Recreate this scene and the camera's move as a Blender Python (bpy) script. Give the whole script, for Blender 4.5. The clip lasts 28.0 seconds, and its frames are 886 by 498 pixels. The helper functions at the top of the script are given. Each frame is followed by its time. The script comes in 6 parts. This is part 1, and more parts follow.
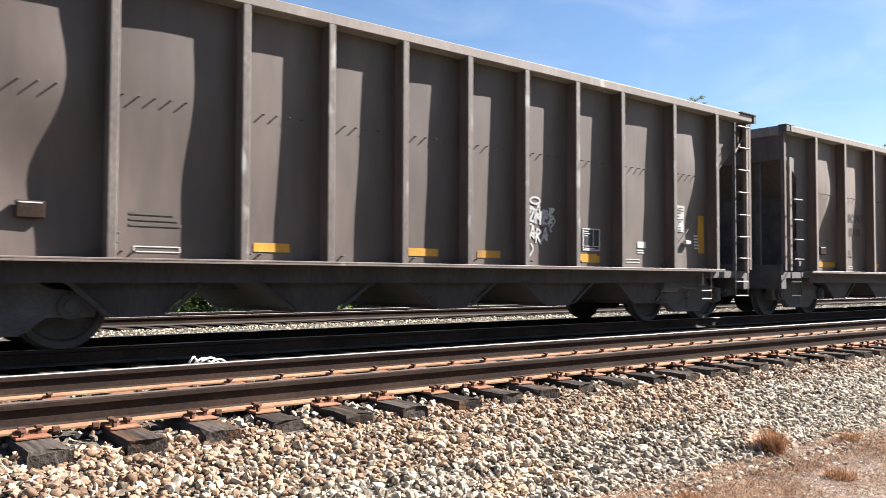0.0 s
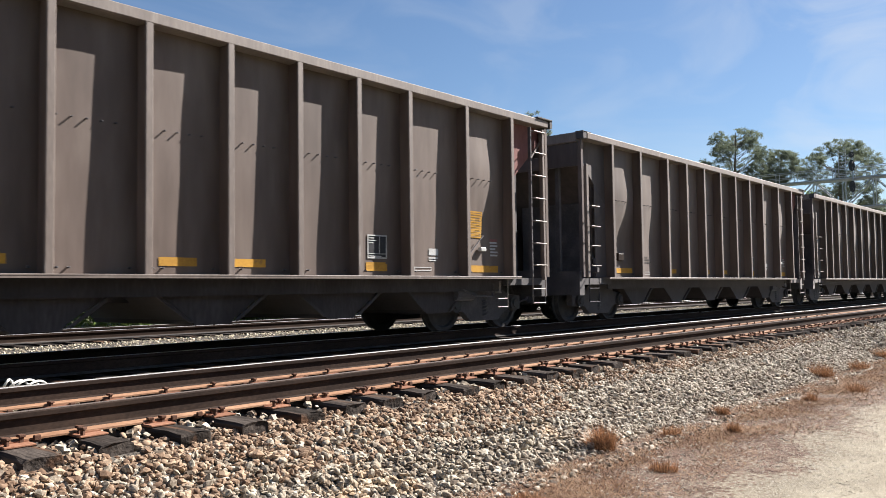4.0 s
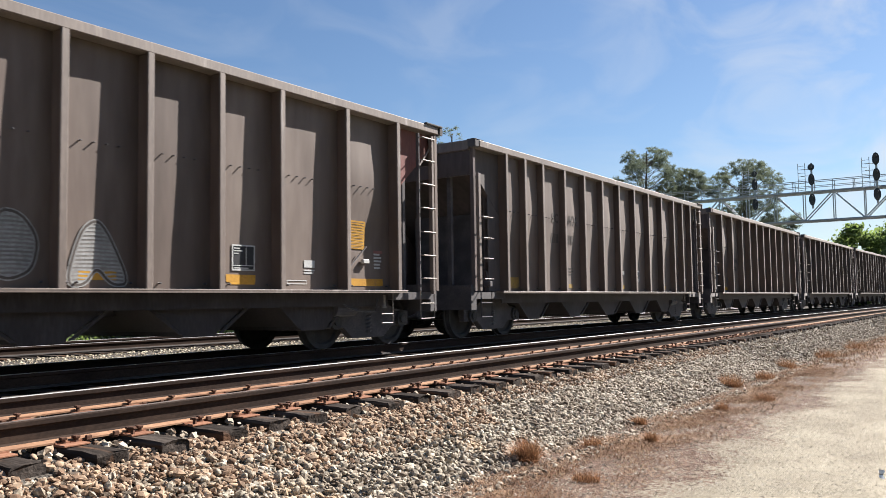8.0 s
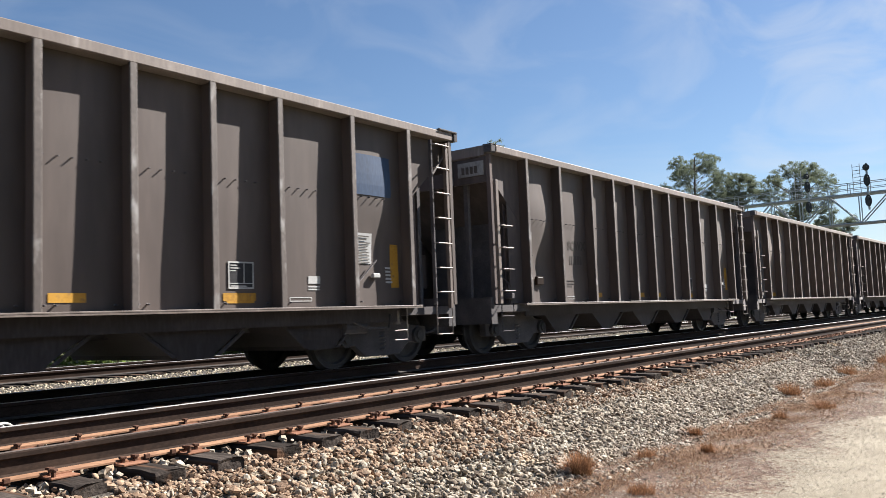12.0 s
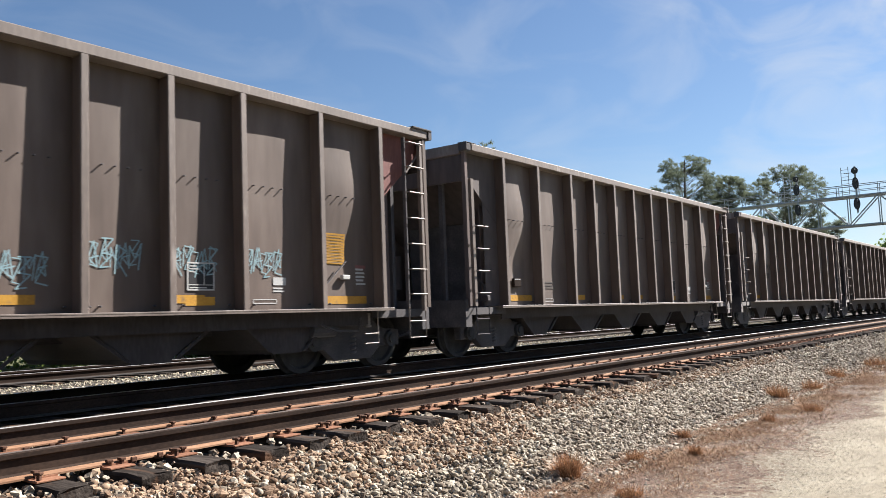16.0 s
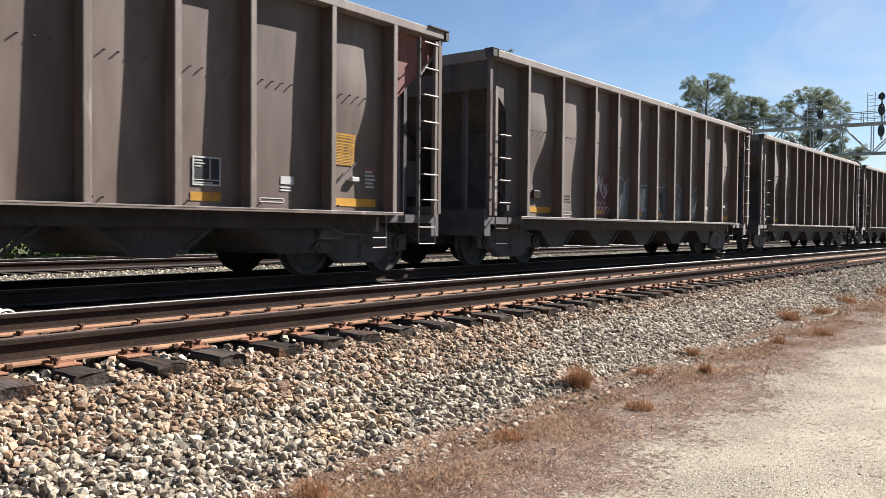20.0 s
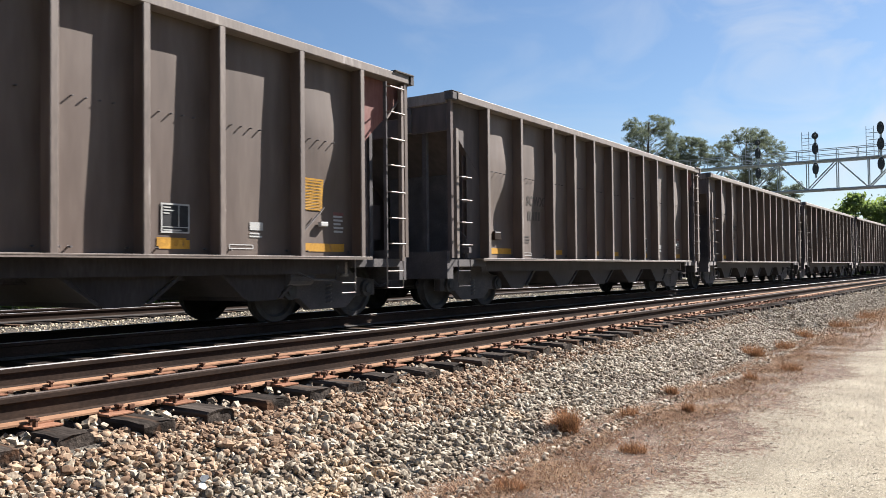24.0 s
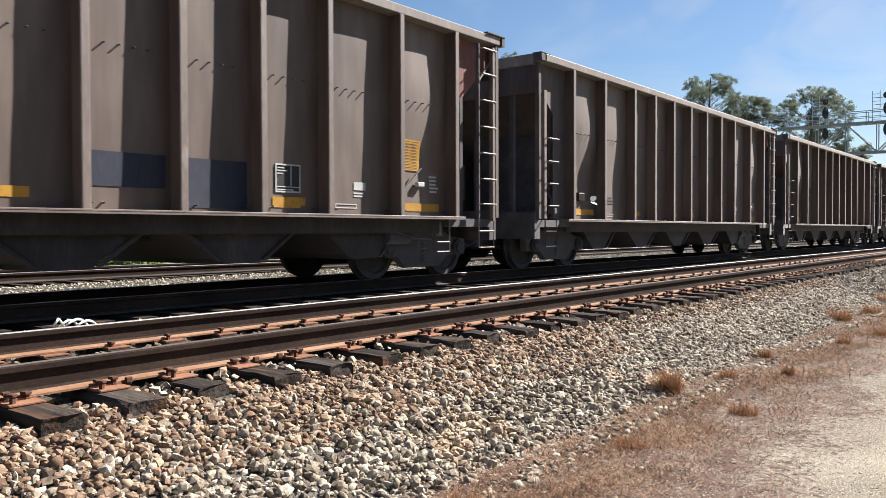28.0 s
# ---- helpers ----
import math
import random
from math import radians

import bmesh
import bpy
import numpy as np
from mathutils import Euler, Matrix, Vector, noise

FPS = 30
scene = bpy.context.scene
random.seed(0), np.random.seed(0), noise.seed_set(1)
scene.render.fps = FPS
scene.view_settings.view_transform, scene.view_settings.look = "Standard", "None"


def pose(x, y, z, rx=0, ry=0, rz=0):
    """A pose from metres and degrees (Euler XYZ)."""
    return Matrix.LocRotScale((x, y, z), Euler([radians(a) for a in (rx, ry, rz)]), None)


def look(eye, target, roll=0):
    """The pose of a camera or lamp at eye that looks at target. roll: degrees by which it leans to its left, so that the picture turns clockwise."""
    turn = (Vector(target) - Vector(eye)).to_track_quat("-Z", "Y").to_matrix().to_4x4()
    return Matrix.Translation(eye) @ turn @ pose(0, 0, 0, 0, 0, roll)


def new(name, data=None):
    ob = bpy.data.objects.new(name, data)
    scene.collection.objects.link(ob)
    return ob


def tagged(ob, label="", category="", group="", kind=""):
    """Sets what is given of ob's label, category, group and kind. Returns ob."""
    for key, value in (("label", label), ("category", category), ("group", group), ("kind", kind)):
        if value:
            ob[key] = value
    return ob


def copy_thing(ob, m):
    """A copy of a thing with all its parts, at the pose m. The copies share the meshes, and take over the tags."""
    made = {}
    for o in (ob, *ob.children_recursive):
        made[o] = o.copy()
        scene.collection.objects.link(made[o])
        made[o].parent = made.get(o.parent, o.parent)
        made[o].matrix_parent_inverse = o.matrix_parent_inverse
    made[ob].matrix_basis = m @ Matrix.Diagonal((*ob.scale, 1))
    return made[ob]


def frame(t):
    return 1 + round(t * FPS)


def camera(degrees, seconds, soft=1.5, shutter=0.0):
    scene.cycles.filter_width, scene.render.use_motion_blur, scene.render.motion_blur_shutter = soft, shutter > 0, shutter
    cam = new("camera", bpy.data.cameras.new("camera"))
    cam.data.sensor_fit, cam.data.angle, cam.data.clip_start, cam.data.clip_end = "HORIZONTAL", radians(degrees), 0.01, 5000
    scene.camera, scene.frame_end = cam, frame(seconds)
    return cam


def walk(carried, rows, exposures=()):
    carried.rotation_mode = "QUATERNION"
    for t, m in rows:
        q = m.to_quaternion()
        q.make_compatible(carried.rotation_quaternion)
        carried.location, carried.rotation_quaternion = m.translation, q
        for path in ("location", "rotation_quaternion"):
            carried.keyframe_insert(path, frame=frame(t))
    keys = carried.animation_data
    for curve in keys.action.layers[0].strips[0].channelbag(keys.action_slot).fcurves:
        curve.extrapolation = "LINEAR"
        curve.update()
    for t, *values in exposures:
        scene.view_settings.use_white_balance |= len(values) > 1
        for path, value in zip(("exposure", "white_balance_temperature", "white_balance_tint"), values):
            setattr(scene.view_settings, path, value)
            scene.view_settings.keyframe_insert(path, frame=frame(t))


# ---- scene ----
cam = camera(56.57, 28.0, soft=0.8, shutter=0.06)
PATH = [
    (0, (0.785, -5.44, 0.746), (2.065, -3.905, 0.82), 0.2),
    (0.5, (0.794, -5.408, 0.74), (2.257, -4.047, 0.802), 0.2),
    (1, (0.808, -5.421, 0.732), (2.336, -4.132, 0.801), 0.3),
    (1.5, (0.818, -5.42, 0.734), (2.371, -4.161, 0.809), 0.3),
    (2, (0.804, -5.428, 0.737), (2.357, -4.169, 0.816), 0.1),
    (2.5, (0.804, -5.432, 0.733), (2.351, -4.167, 0.816), -0.1),
    (3, (0.809, -5.432, 0.733), (2.352, -4.162, 0.82), -0.4),
    (3.5, (0.808, -5.436, 0.738), (2.351, -4.166, 0.829), -0.6),
    (5.5, (0.81, -5.458, 0.742), (2.375, -4.218, 0.866), -1.2),
    (6, (0.811, -5.451, 0.736), (2.394, -4.235, 0.863), -1.1),
    (6.5, (0.832, -5.435, 0.744), (2.441, -4.253, 0.869), -1.0),
    (7, (0.824, -5.417, 0.741), (2.461, -4.275, 0.866), -0.9),
    (7.5, (0.795, -5.404, 0.738), (2.451, -4.289, 0.863), -0.8),
    (8, (0.763, -5.39, 0.734), (2.424, -4.285, 0.864), -0.9),
    (8.5, (0.749, -5.389, 0.739), (2.401, -4.27, 0.874), -1.0),
    (9, (0.741, -5.397, 0.733), (2.374, -4.252, 0.878), -1.4),
    (9.5, (0.741, -5.404, 0.747), (2.356, -4.234, 0.9), -1.6),
    (10, (0.746, -5.402, 0.74), (2.349, -4.217, 0.901), -1.8),
    (10.5, (0.748, -5.403, 0.737), (2.346, -4.212, 0.902), -1.9),
    (11, (0.756, -5.398, 0.747), (2.353, -4.205, 0.91), -2.0),
    (11.5, (0.756, -5.4, 0.737), (2.353, -4.207, 0.902), -2.2),
    (12, (0.753, -5.412, 0.735), (2.347, -4.215, 0.901), -2.3),
    (12.5, (0.748, -5.417, 0.734), (2.338, -4.215, 0.903), -2.5),
    (14.5, (0.746, -5.413, 0.743), (2.335, -4.212, 0.92), -2.6),
    (15, (0.741, -5.415, 0.747), (2.334, -4.219, 0.922), -2.5),
    (15.5, (0.749, -5.417, 0.74), (2.348, -4.229, 0.914), -2.4),
    (16, (0.763, -5.424, 0.744), (2.37, -4.245, 0.913), -2.2),
    (16.5, (0.789, -5.423, 0.74), (2.402, -4.252, 0.905), -2.0),
    (17, (0.819, -5.418, 0.748), (2.435, -4.25, 0.898), -1.5),
    (17.5, (0.836, -5.41, 0.747), (2.453, -4.239, 0.87), -1.2),
    (18, (0.844, -5.392, 0.742), (2.46, -4.215, 0.815), -0.8),
    (18.5, (0.856, -5.344, 0.726), (2.47, -4.163, 0.74), -0.3),
    (19, (0.822, -5.313, 0.712), (2.433, -4.128, 0.679), 0.2),
    (19.5, (0.818, -5.296, 0.715), (2.421, -4.101, 0.66), 0.5),
    (20, (0.818, -5.293, 0.718), (2.412, -4.086, 0.667), 0.5),
    (20.5, (0.788, -5.28, 0.729), (2.376, -4.064, 0.693), 0.3),
    (21, (0.754, -5.257, 0.729), (2.347, -4.048, 0.706), -0.1),
    (21.5, (0.784, -5.194, 0.728), (2.395, -4.009, 0.715), -0.3),
    (22, (0.858, -5.1, 0.748), (2.496, -3.953, 0.745), -0.5),
    (22.5, (0.849, -5.027, 0.754), (2.514, -3.919, 0.761), -0.4),
    (24.5, (0.665, -4.932, 0.732), (2.325, -3.819, 0.801), -0.6),
    (25, (0.628, -4.87, 0.74), (2.259, -3.716, 0.823), -0.4),
    (25.5, (0.605, -4.779, 0.741), (2.213, -3.592, 0.83), -0.4),
    (26, (0.591, -4.666, 0.743), (2.185, -3.46, 0.825), -0.5),
    (26.5, (0.552, -4.584, 0.745), (2.143, -3.374, 0.799), -0.6),
    (27, (0.488, -4.557, 0.743), (2.082, -3.35, 0.764), -0.5),
    (27.5, (0.444, -4.585, 0.732), (2.041, -3.381, 0.72), -0.4),
    (28, (0.44, -4.577, 0.719), (2.037, -3.374, 0.677), -0.2),
]
EXPOSURES = [(0.0, 2.15), (0.3, 1.95), (0.6, 1.75), (1.0, 1.68), (3.0, 1.63), (28.0, 1.63)]
walk(cam, [(t, look(eye, target, roll)) for t, eye, target, roll in PATH], EXPOSURES)

# ---------------------------------------------------------------- sun and sky
SUN = Vector((0.535, -0.219, 0.49)).normalized()
world = bpy.data.worlds.new("sky")
scene.world = world
world.use_nodes = True
wn, wl = world.node_tree.nodes, world.node_tree.links
wn.clear()
w_out = wn.new("ShaderNodeOutputWorld")
w_bg = wn.new("ShaderNodeBackground")
w_bg.inputs["Strength"].default_value = 0.0385
w_sky = wn.new("ShaderNodeTexSky")
w_sky.sky_type = "NISHITA"
w_sky.sun_disc = False
w_sky.sun_elevation = math.asin(SUN.z)
w_sky.sun_rotation = math.atan2(SUN.x, SUN.y)
w_sky.air_density, w_sky.dust_density, w_sky.ozone_density = 1.0, 0.4, 5.2
w_co = wn.new("ShaderNodeTexCoord")
w_map = wn.new("ShaderNodeMapping")
w_map.inputs["Rotation"].default_value = (0.0, radians(12), radians(35))
w_map.inputs["Scale"].default_value = (1.1, 6.5, 12.0)
w_n = wn.new("ShaderNodeTexNoise")
w_n.inputs["Scale"].default_value, w_n.inputs["Detail"].default_value = 1.1, 7.0
w_n.inputs["Distortion"].default_value = 0.7
w_r = wn.new("ShaderNodeValToRGB")
w_r.color_ramp.elements[0].position, w_r.color_ramp.elements[0].color = 0.46, (0, 0, 0, 1)
w_r.color_ramp.elements[1].position, w_r.color_ramp.elements[1].color = 0.70, (0.75, 0.75, 0.75, 1)
w_mix = wn.new("ShaderNodeMix")
w_mix.data_type = "RGBA"
w_mix.inputs["B"].default_value = (6.9, 7.1, 7.4, 1)
wl.new(w_co.outputs["Generated"], w_map.inputs["Vector"])
wl.new(w_map.outputs["Vector"], w_n.inputs["Vector"])
wl.new(w_n.outputs["Fac"], w_r.inputs["Fac"])
w_dot = wn.new("ShaderNodeVectorMath")
w_dot.operation = "DOT_PRODUCT"
w_dot.inputs[1].default_value = (0.86, -0.38, 0.34)
w_side = wn.new("ShaderNodeMapRange")
w_side.interpolation_type = "SMOOTHSTEP"
w_side.inputs["From Min"].default_value, w_side.inputs["From Max"].default_value = 0.66, 0.97
w_side.inputs["To Min"].default_value, w_side.inputs["To Max"].default_value = 0.2, 1.0
w_mul = wn.new("ShaderNodeMath")
w_mul.operation = "MULTIPLY"
wl.new(w_co.outputs["Generated"], w_dot.inputs[0])
wl.new(w_dot.outputs["Value"], w_side.inputs["Value"])
wl.new(w_r.outputs["Color"], w_mul.inputs[0])
wl.new(w_side.outputs["Result"], w_mul.inputs[1])
wl.new(w_mul.outputs[0], w_mix.inputs["Factor"])
wl.new(w_sky.outputs["Color"], w_mix.inputs["A"])
wl.new(w_mix.outputs["Result"], w_bg.inputs["Color"])
wl.new(w_bg.outputs["Background"], w_out.inputs["Surface"])

sun_data = bpy.data.lights.new("sun", "SUN")
sun_data.energy, sun_data.angle, sun_data.color = 4.65, radians(0.53), (1.0, 0.955, 0.905)
sun = new("sun", sun_data)
sun.matrix_world = look((0, 0, 60), Vector((0, 0, 60)) - SUN)


# ---------------------------------------------------------------- materials
def material(name, colours, rough=0.85, metal=0.0, scale=3.0, fine=60.0, stretch=(1, 1, 1), bump=0.3, bump_size=0.01,
             vary=0.0, island=0.0, spots=None, coord="Object", spec=0.3, haze_sheen=0.0):
    """Two scales of noise over two or three colours, fine relief, and a shift of value from piece to piece."""
    m = bpy.data.materials.new(name)
    m.use_nodes = True
    n, l = m.node_tree.nodes, m.node_tree.links
    n.clear()
    out = n.new("ShaderNodeOutputMaterial")
    b = n.new("ShaderNodeBsdfPrincipled")
    b.inputs["Roughness"].default_value, b.inputs["Metallic"].default_value = rough, metal
    b.inputs["Specular IOR Level"].default_value = spec
    # sheen brightens surfaces seen at a slant, in place of distant haze
    b.inputs["Sheen Weight"].default_value, b.inputs["Sheen Roughness"].default_value = haze_sheen, 0.45
    b.inputs["Sheen Tint"].default_value = (1.0, 0.94, 0.9, 1.0)
    l.new(b.outputs["BSDF"], out.inputs["Surface"])
    co = n.new("ShaderNodeTexCoord")
    mp = n.new("ShaderNodeMapping")
    mp.inputs["Scale"].default_value = stretch
    l.new(co.outputs[coord], mp.inputs["Vector"])
    info = n.new("ShaderNodeObjectInfo")
    if vary:
        wide = n.new("ShaderNodeMath")
        wide.operation, wide.inputs[1].default_value = "MULTIPLY", 40.0
        l.new(info.outputs["Random"], wide.inputs[0])
        l.new(wide.outputs[0], mp.inputs["Location"])
    big, small = n.new("ShaderNodeTexNoise"), n.new("ShaderNodeTexNoise")
    big.inputs["Scale"].default_value, big.inputs["Detail"].default_value = scale, 5.0
    small.inputs["Scale"].default_value, small.inputs["Detail"].default_value = fine, 4.0
    l.new(mp.outputs["Vector"], big.inputs["Vector"])
    l.new(mp.outputs["Vector"], small.inputs["Vector"])
    blend = n.new("ShaderNodeMath")
    blend.operation, blend.inputs[1].default_value = "MULTIPLY_ADD", 0.45
    half = n.new("ShaderNodeMath")
    half.operation, half.inputs[1].default_value = "MULTIPLY", 0.55
    l.new(big.outputs["Fac"], half.inputs[0])
    l.new(small.outputs["Fac"], blend.inputs[0])
    l.new(half.outputs[0], blend.inputs[2])
    ramp = n.new("ShaderNodeValToRGB")
    while len(ramp.color_ramp.elements) < len(colours):
        ramp.color_ramp.elements.new(0.5)
    for i, c in enumerate(colours):
        e = ramp.color_ramp.elements[i]
        e.position, e.color = 0.33 + 0.34 * i / max(1, len(colours) - 1), (*c, 1)
    fac = blend.outputs[0]
    if island:
        geo = n.new("ShaderNodeNewGeometry")
        mix = n.new("ShaderNodeMath")
        mix.operation, mix.inputs[1].default_value = "MULTIPLY_ADD", island
        shift = n.new("ShaderNodeMath")
        shift.operation, shift.inputs[1].default_value = "SUBTRACT", island / 2
        l.new(geo.outputs["Random Per Island"], mix.inputs[0])
        l.new(fac, mix.inputs[2])
        l.new(mix.outputs[0], shift.inputs[0])
        fac = shift.outputs[0]
    l.new(fac, ramp.inputs["Fac"])
    colour = ramp.outputs["Color"]
    if vary:
        hsv = n.new("ShaderNodeHueSaturation")
        val = n.new("ShaderNodeMapRange")
        val.inputs["To Min"].default_value, val.inputs["To Max"].default_value = 1 - vary, 1 + vary
        l.new(info.outputs["Random"], val.inputs["Value"])
        l.new(val.outputs["Result"], hsv.inputs["Value"])
        l.new(colour, hsv.inputs["Color"])
        colour = hsv.outputs["Color"]
    if spots:
        colour2, size, at = spots
        sp = n.new("ShaderNodeTexNoise")
        sp.inputs["Scale"].default_value, sp.inputs["Detail"].default_value = size, 6.0
        l.new(mp.outputs["Vector"], sp.inputs["Vector"])
        sr = n.new("ShaderNodeMapRange")
        sr.inputs["From Min"].default_value, sr.inputs["From Max"].default_value = at, at + 0.12
        l.new(sp.outputs["Fac"], sr.inputs["Value"])
        mx = n.new("ShaderNodeMix")
        mx.data_type = "RGBA"
        l.new(sr.outputs["Result"], mx.inputs["Factor"])
        l.new(colour, mx.inputs["A"])
        mx.inputs["B"].default_value = (*colour2, 1)
        colour = mx.outputs["Result"]
    l.new(colour, b.inputs["Base Color"])
    if bump:
        bp = n.new("ShaderNodeBump")
        bp.inputs["Strength"].default_value, bp.inputs["Distance"].default_value = bump, bump_size
        l.new(small.outputs["Fac"], bp.inputs["Height"])
        l.new(bp.outputs["Normal"], b.inputs["Normal"])
    return m


STREAK = (1.0, 1.0, 0.22)
# the shade of the car ends is put into these two tones
M_SLOPE = material("shaded_end_sheet", [(0.0454, 0.0362, 0.0361), (0.067, 0.0538, 0.0524), (0.0972, 0.0762, 0.0722)], 0.8, 0, 1.6, 9, STREAK, 0.05, 0.004, 0.08, haze_sheen=0.3)
M_END_SHADE = material("shaded_end_steel", [(0.0634, 0.0537, 0.0563), (0.0979, 0.0792, 0.0783), (0.158, 0.12, 0.11)], 0.9, 0, 1.6, 9, STREAK, 0.05, 0.004, 0.08, haze_sheen=0.3, spec=0.1)
M_BROWN = material("oxide_brown_paint", [(0.0658, 0.0442, 0.0346), (0.0995, 0.0704, 0.0574), (0.141, 0.107, 0.0878)], 0.55, 0, 1.1, 5, STREAK, 0.03, 0.004, 0.10, haze_sheen=0.2, spec=0.35)
M_DARK = material("black_brown_paint", [(0.0561, 0.0408, 0.0351), (0.0743, 0.0554, 0.0482), (0.1, 0.0765, 0.0663)], 0.55, 0, 1.1, 5, STREAK, 0.03, 0.004, 0.10, haze_sheen=0.2, spec=0.35)
M_GREY = material("grey_brown_paint", [(0.0566, 0.0412, 0.0348), (0.0772, 0.0569, 0.048), (0.128, 0.0938, 0.0751)], 0.55, 0, 1.1, 5, STREAK, 0.03, 0.004, 0.10, haze_sheen=0.2, spec=0.35)
# lighter than the car paint: the lit look of fronts and edges is coloured in
M_EDGE = material("lit_dusty_brown_edge", [(0.0954, 0.072, 0.0591), (0.133, 0.101, 0.0845), (0.186, 0.147, 0.123)], 0.55, 0, 2.5, 30, STREAK, 0.1, 0.004, 0.08, haze_sheen=0.2, spec=0.5,
                  spots=((0.3, 0.26, 0.235), 5.0, 0.64))
M_WORN = material("worn_black_brown_edge", [(0.07, 0.056, 0.05), (0.1, 0.082, 0.073), (0.15, 0.125, 0.112)], 0.6, 0, 2.5, 30, (1.0, 1.0, 0.5), 0.1, 0.004, 0.08, haze_sheen=0.2, spec=0.35,
                  spots=((0.27, 0.255, 0.245), 5.0, 0.58))
M_RED = material("red_primer", [(0.134, 0.0552, 0.0516), (0.187, 0.0783, 0.0712), (0.24, 0.116, 0.102)], 0.7, 0, 2.5, 30, STREAK, 0.12, 0.004, 0.08)
M_UNDER = material("grimy_black_steel", [(0.0444, 0.0419, 0.0454), (0.0648, 0.0613, 0.0665), (0.106, 0.0951, 0.0969)], 0.9, 0.0, 3, 40, (1, 1, 1), 0.3, 0.006, 0.1, haze_sheen=0.3, spec=0.12)
# near-black brown: the shade below the sill is in the base colour
M_UNDERSHADE = material("shaded_brown_underframe", [(0.0256, 0.0211, 0.022), (0.0386, 0.0329, 0.0344), (0.0596, 0.0516, 0.0537)], 0.85, 0.0, 2, 30, STREAK, 0.2, 0.005, 0.1, haze_sheen=0.3, spec=0.2)
M_LADDER = material("worn_ladder_steel", [(0.12, 0.10, 0.09), (0.20, 0.17, 0.15), (0.33, 0.29, 0.25)], 0.55, 0.2, 6, 60, (1, 1, 1), 0.2, 0.003)
M_WHEEL = material("wheel_steel", [(0.0306, 0.0298, 0.0318), (0.049, 0.0476, 0.0491), (0.0765, 0.0729, 0.0723)], 0.85, 0.0, 5, 60, (1, 1, 1), 0.2, 0.003)
M_YELLOW = material("yellow_reflective", [(0.294, 0.147, 0.0196), (0.409, 0.209, 0.0231), (0.481, 0.258, 0.0356)], 0.6, 0, 3, 40, (1, 1, 1), 0.05, 0.002, 0.15,
                    spots=((0.20, 0.12, 0.05), 7.0, 0.60))
M_STAIN = material("stained_yellow_reflective", [(0.14, 0.105, 0.06), (0.26, 0.165, 0.05), (0.42, 0.25, 0.045)], 0.7, 0, 3, 20, (1, 1, 1), 0.05, 0.002, 0.1)
M_WHITE = material("white_stencil", [(0.356, 0.352, 0.343), (0.49, 0.485, 0.472)], 0.7, 0, 6, 60, (1, 1, 1), 0.05, 0.002)
M_MARK = material("faded_black_lettering", [(0.055, 0.046, 0.042), (0.095, 0.08, 0.072)], 0.75, 0, 6, 60, (1, 1, 1), 0.05, 0.002)
M_BLUE = material("blue_grey_patch", [(0.0165, 0.0357, 0.0763), (0.0281, 0.0558, 0.113), (0.0462, 0.0825, 0.153)], 0.6, 0, 4, 40, STREAK, 0.1, 0.003)
G_WHITE = material("spray_white", [(0.27, 0.268, 0.265), (0.43, 0.428, 0.42)], 0.7, 0, 8, 50, (1, 1, 1), 0.05, 0.002)
G_SILVER = material("spray_silver", [(0.24, 0.25, 0.27), (0.42, 0.43, 0.45), (0.55, 0.56, 0.58)], 0.55, 0, 3, 30, (1, 1, 1), 0.05, 0.002)
G_FADED = material("faded_silver_spray", [(0.118, 0.108, 0.102), (0.174, 0.162, 0.153), (0.246, 0.232, 0.218)], 0.6, 0, 2, 14, (1, 1, 5), 0.05, 0.002)
G_PALE = material("thin_white_spray", [(0.15, 0.148, 0.145), (0.24, 0.238, 0.232), (0.33, 0.328, 0.32)], 0.7, 0, 3, 22, (1, 1, 0.5), 0.05, 0.002)
G_BLACK = material("spray_black", [(0.012, 0.012, 0.014), (0.03, 0.03, 0.033)], 0.6, 0, 8, 50, (1, 1, 1), 0.05, 0.002)
G_RED = material("spray_red", [(0.07, 0.024, 0.031), (0.115, 0.043, 0.051), (0.165, 0.078, 0.084)], 0.65, 0, 4, 30, (1, 1, 1), 0.05, 0.002)
G_STEEL = material("spray_steel_grey", [(0.0575, 0.0627, 0.0693), (0.109, 0.116, 0.123), (0.196, 0.202, 0.206)], 0.6, 0, 2.2, 14, (1, 1, 0.6), 0.05, 0.002)
G_BLUE = material("spray_pale_blue", [(0.163, 0.266, 0.296), (0.252, 0.355, 0.385)], 0.65, 0, 6, 50, (1, 1, 1), 0.05, 0.002)
G_NAVY = material("spray_navy", [(0.055, 0.052, 0.054), (0.088, 0.083, 0.085)], 0.65, 0, 6, 50, (1, 1, 1), 0.05, 0.002)
G_DEEP = material("deep_navy_spray", [(0.024, 0.025, 0.04), (0.045, 0.047, 0.066)], 0.75, 0, 3, 30, STREAK, 0.05, 0.002, spec=0.2)
G_PINK = material("spray_pale_pink", [(0.28, 0.24, 0.23), (0.38, 0.33, 0.32)], 0.65, 0, 6, 50, (1, 1, 1), 0.05, 0.002)
# rust darkened by the shade under the rail head, put into the colour
M_RAIL = material("shaded_rusty_rail", [(0.0194, 0.013, 0.0108), (0.0313, 0.0211, 0.0167), (0.0518, 0.0335, 0.0248)], 0.9, 0.0, 3, 60, (0.5, 1, 1), 0.3, 0.003, spec=0.1)
M_FOOT = material("orange_rust", [(0.126, 0.0514, 0.0278), (0.197, 0.0868, 0.0485), (0.281, 0.14, 0.0846)], 0.9, 0, 4, 70, (0.6, 1, 1), 0.35, 0.003, 0.12)
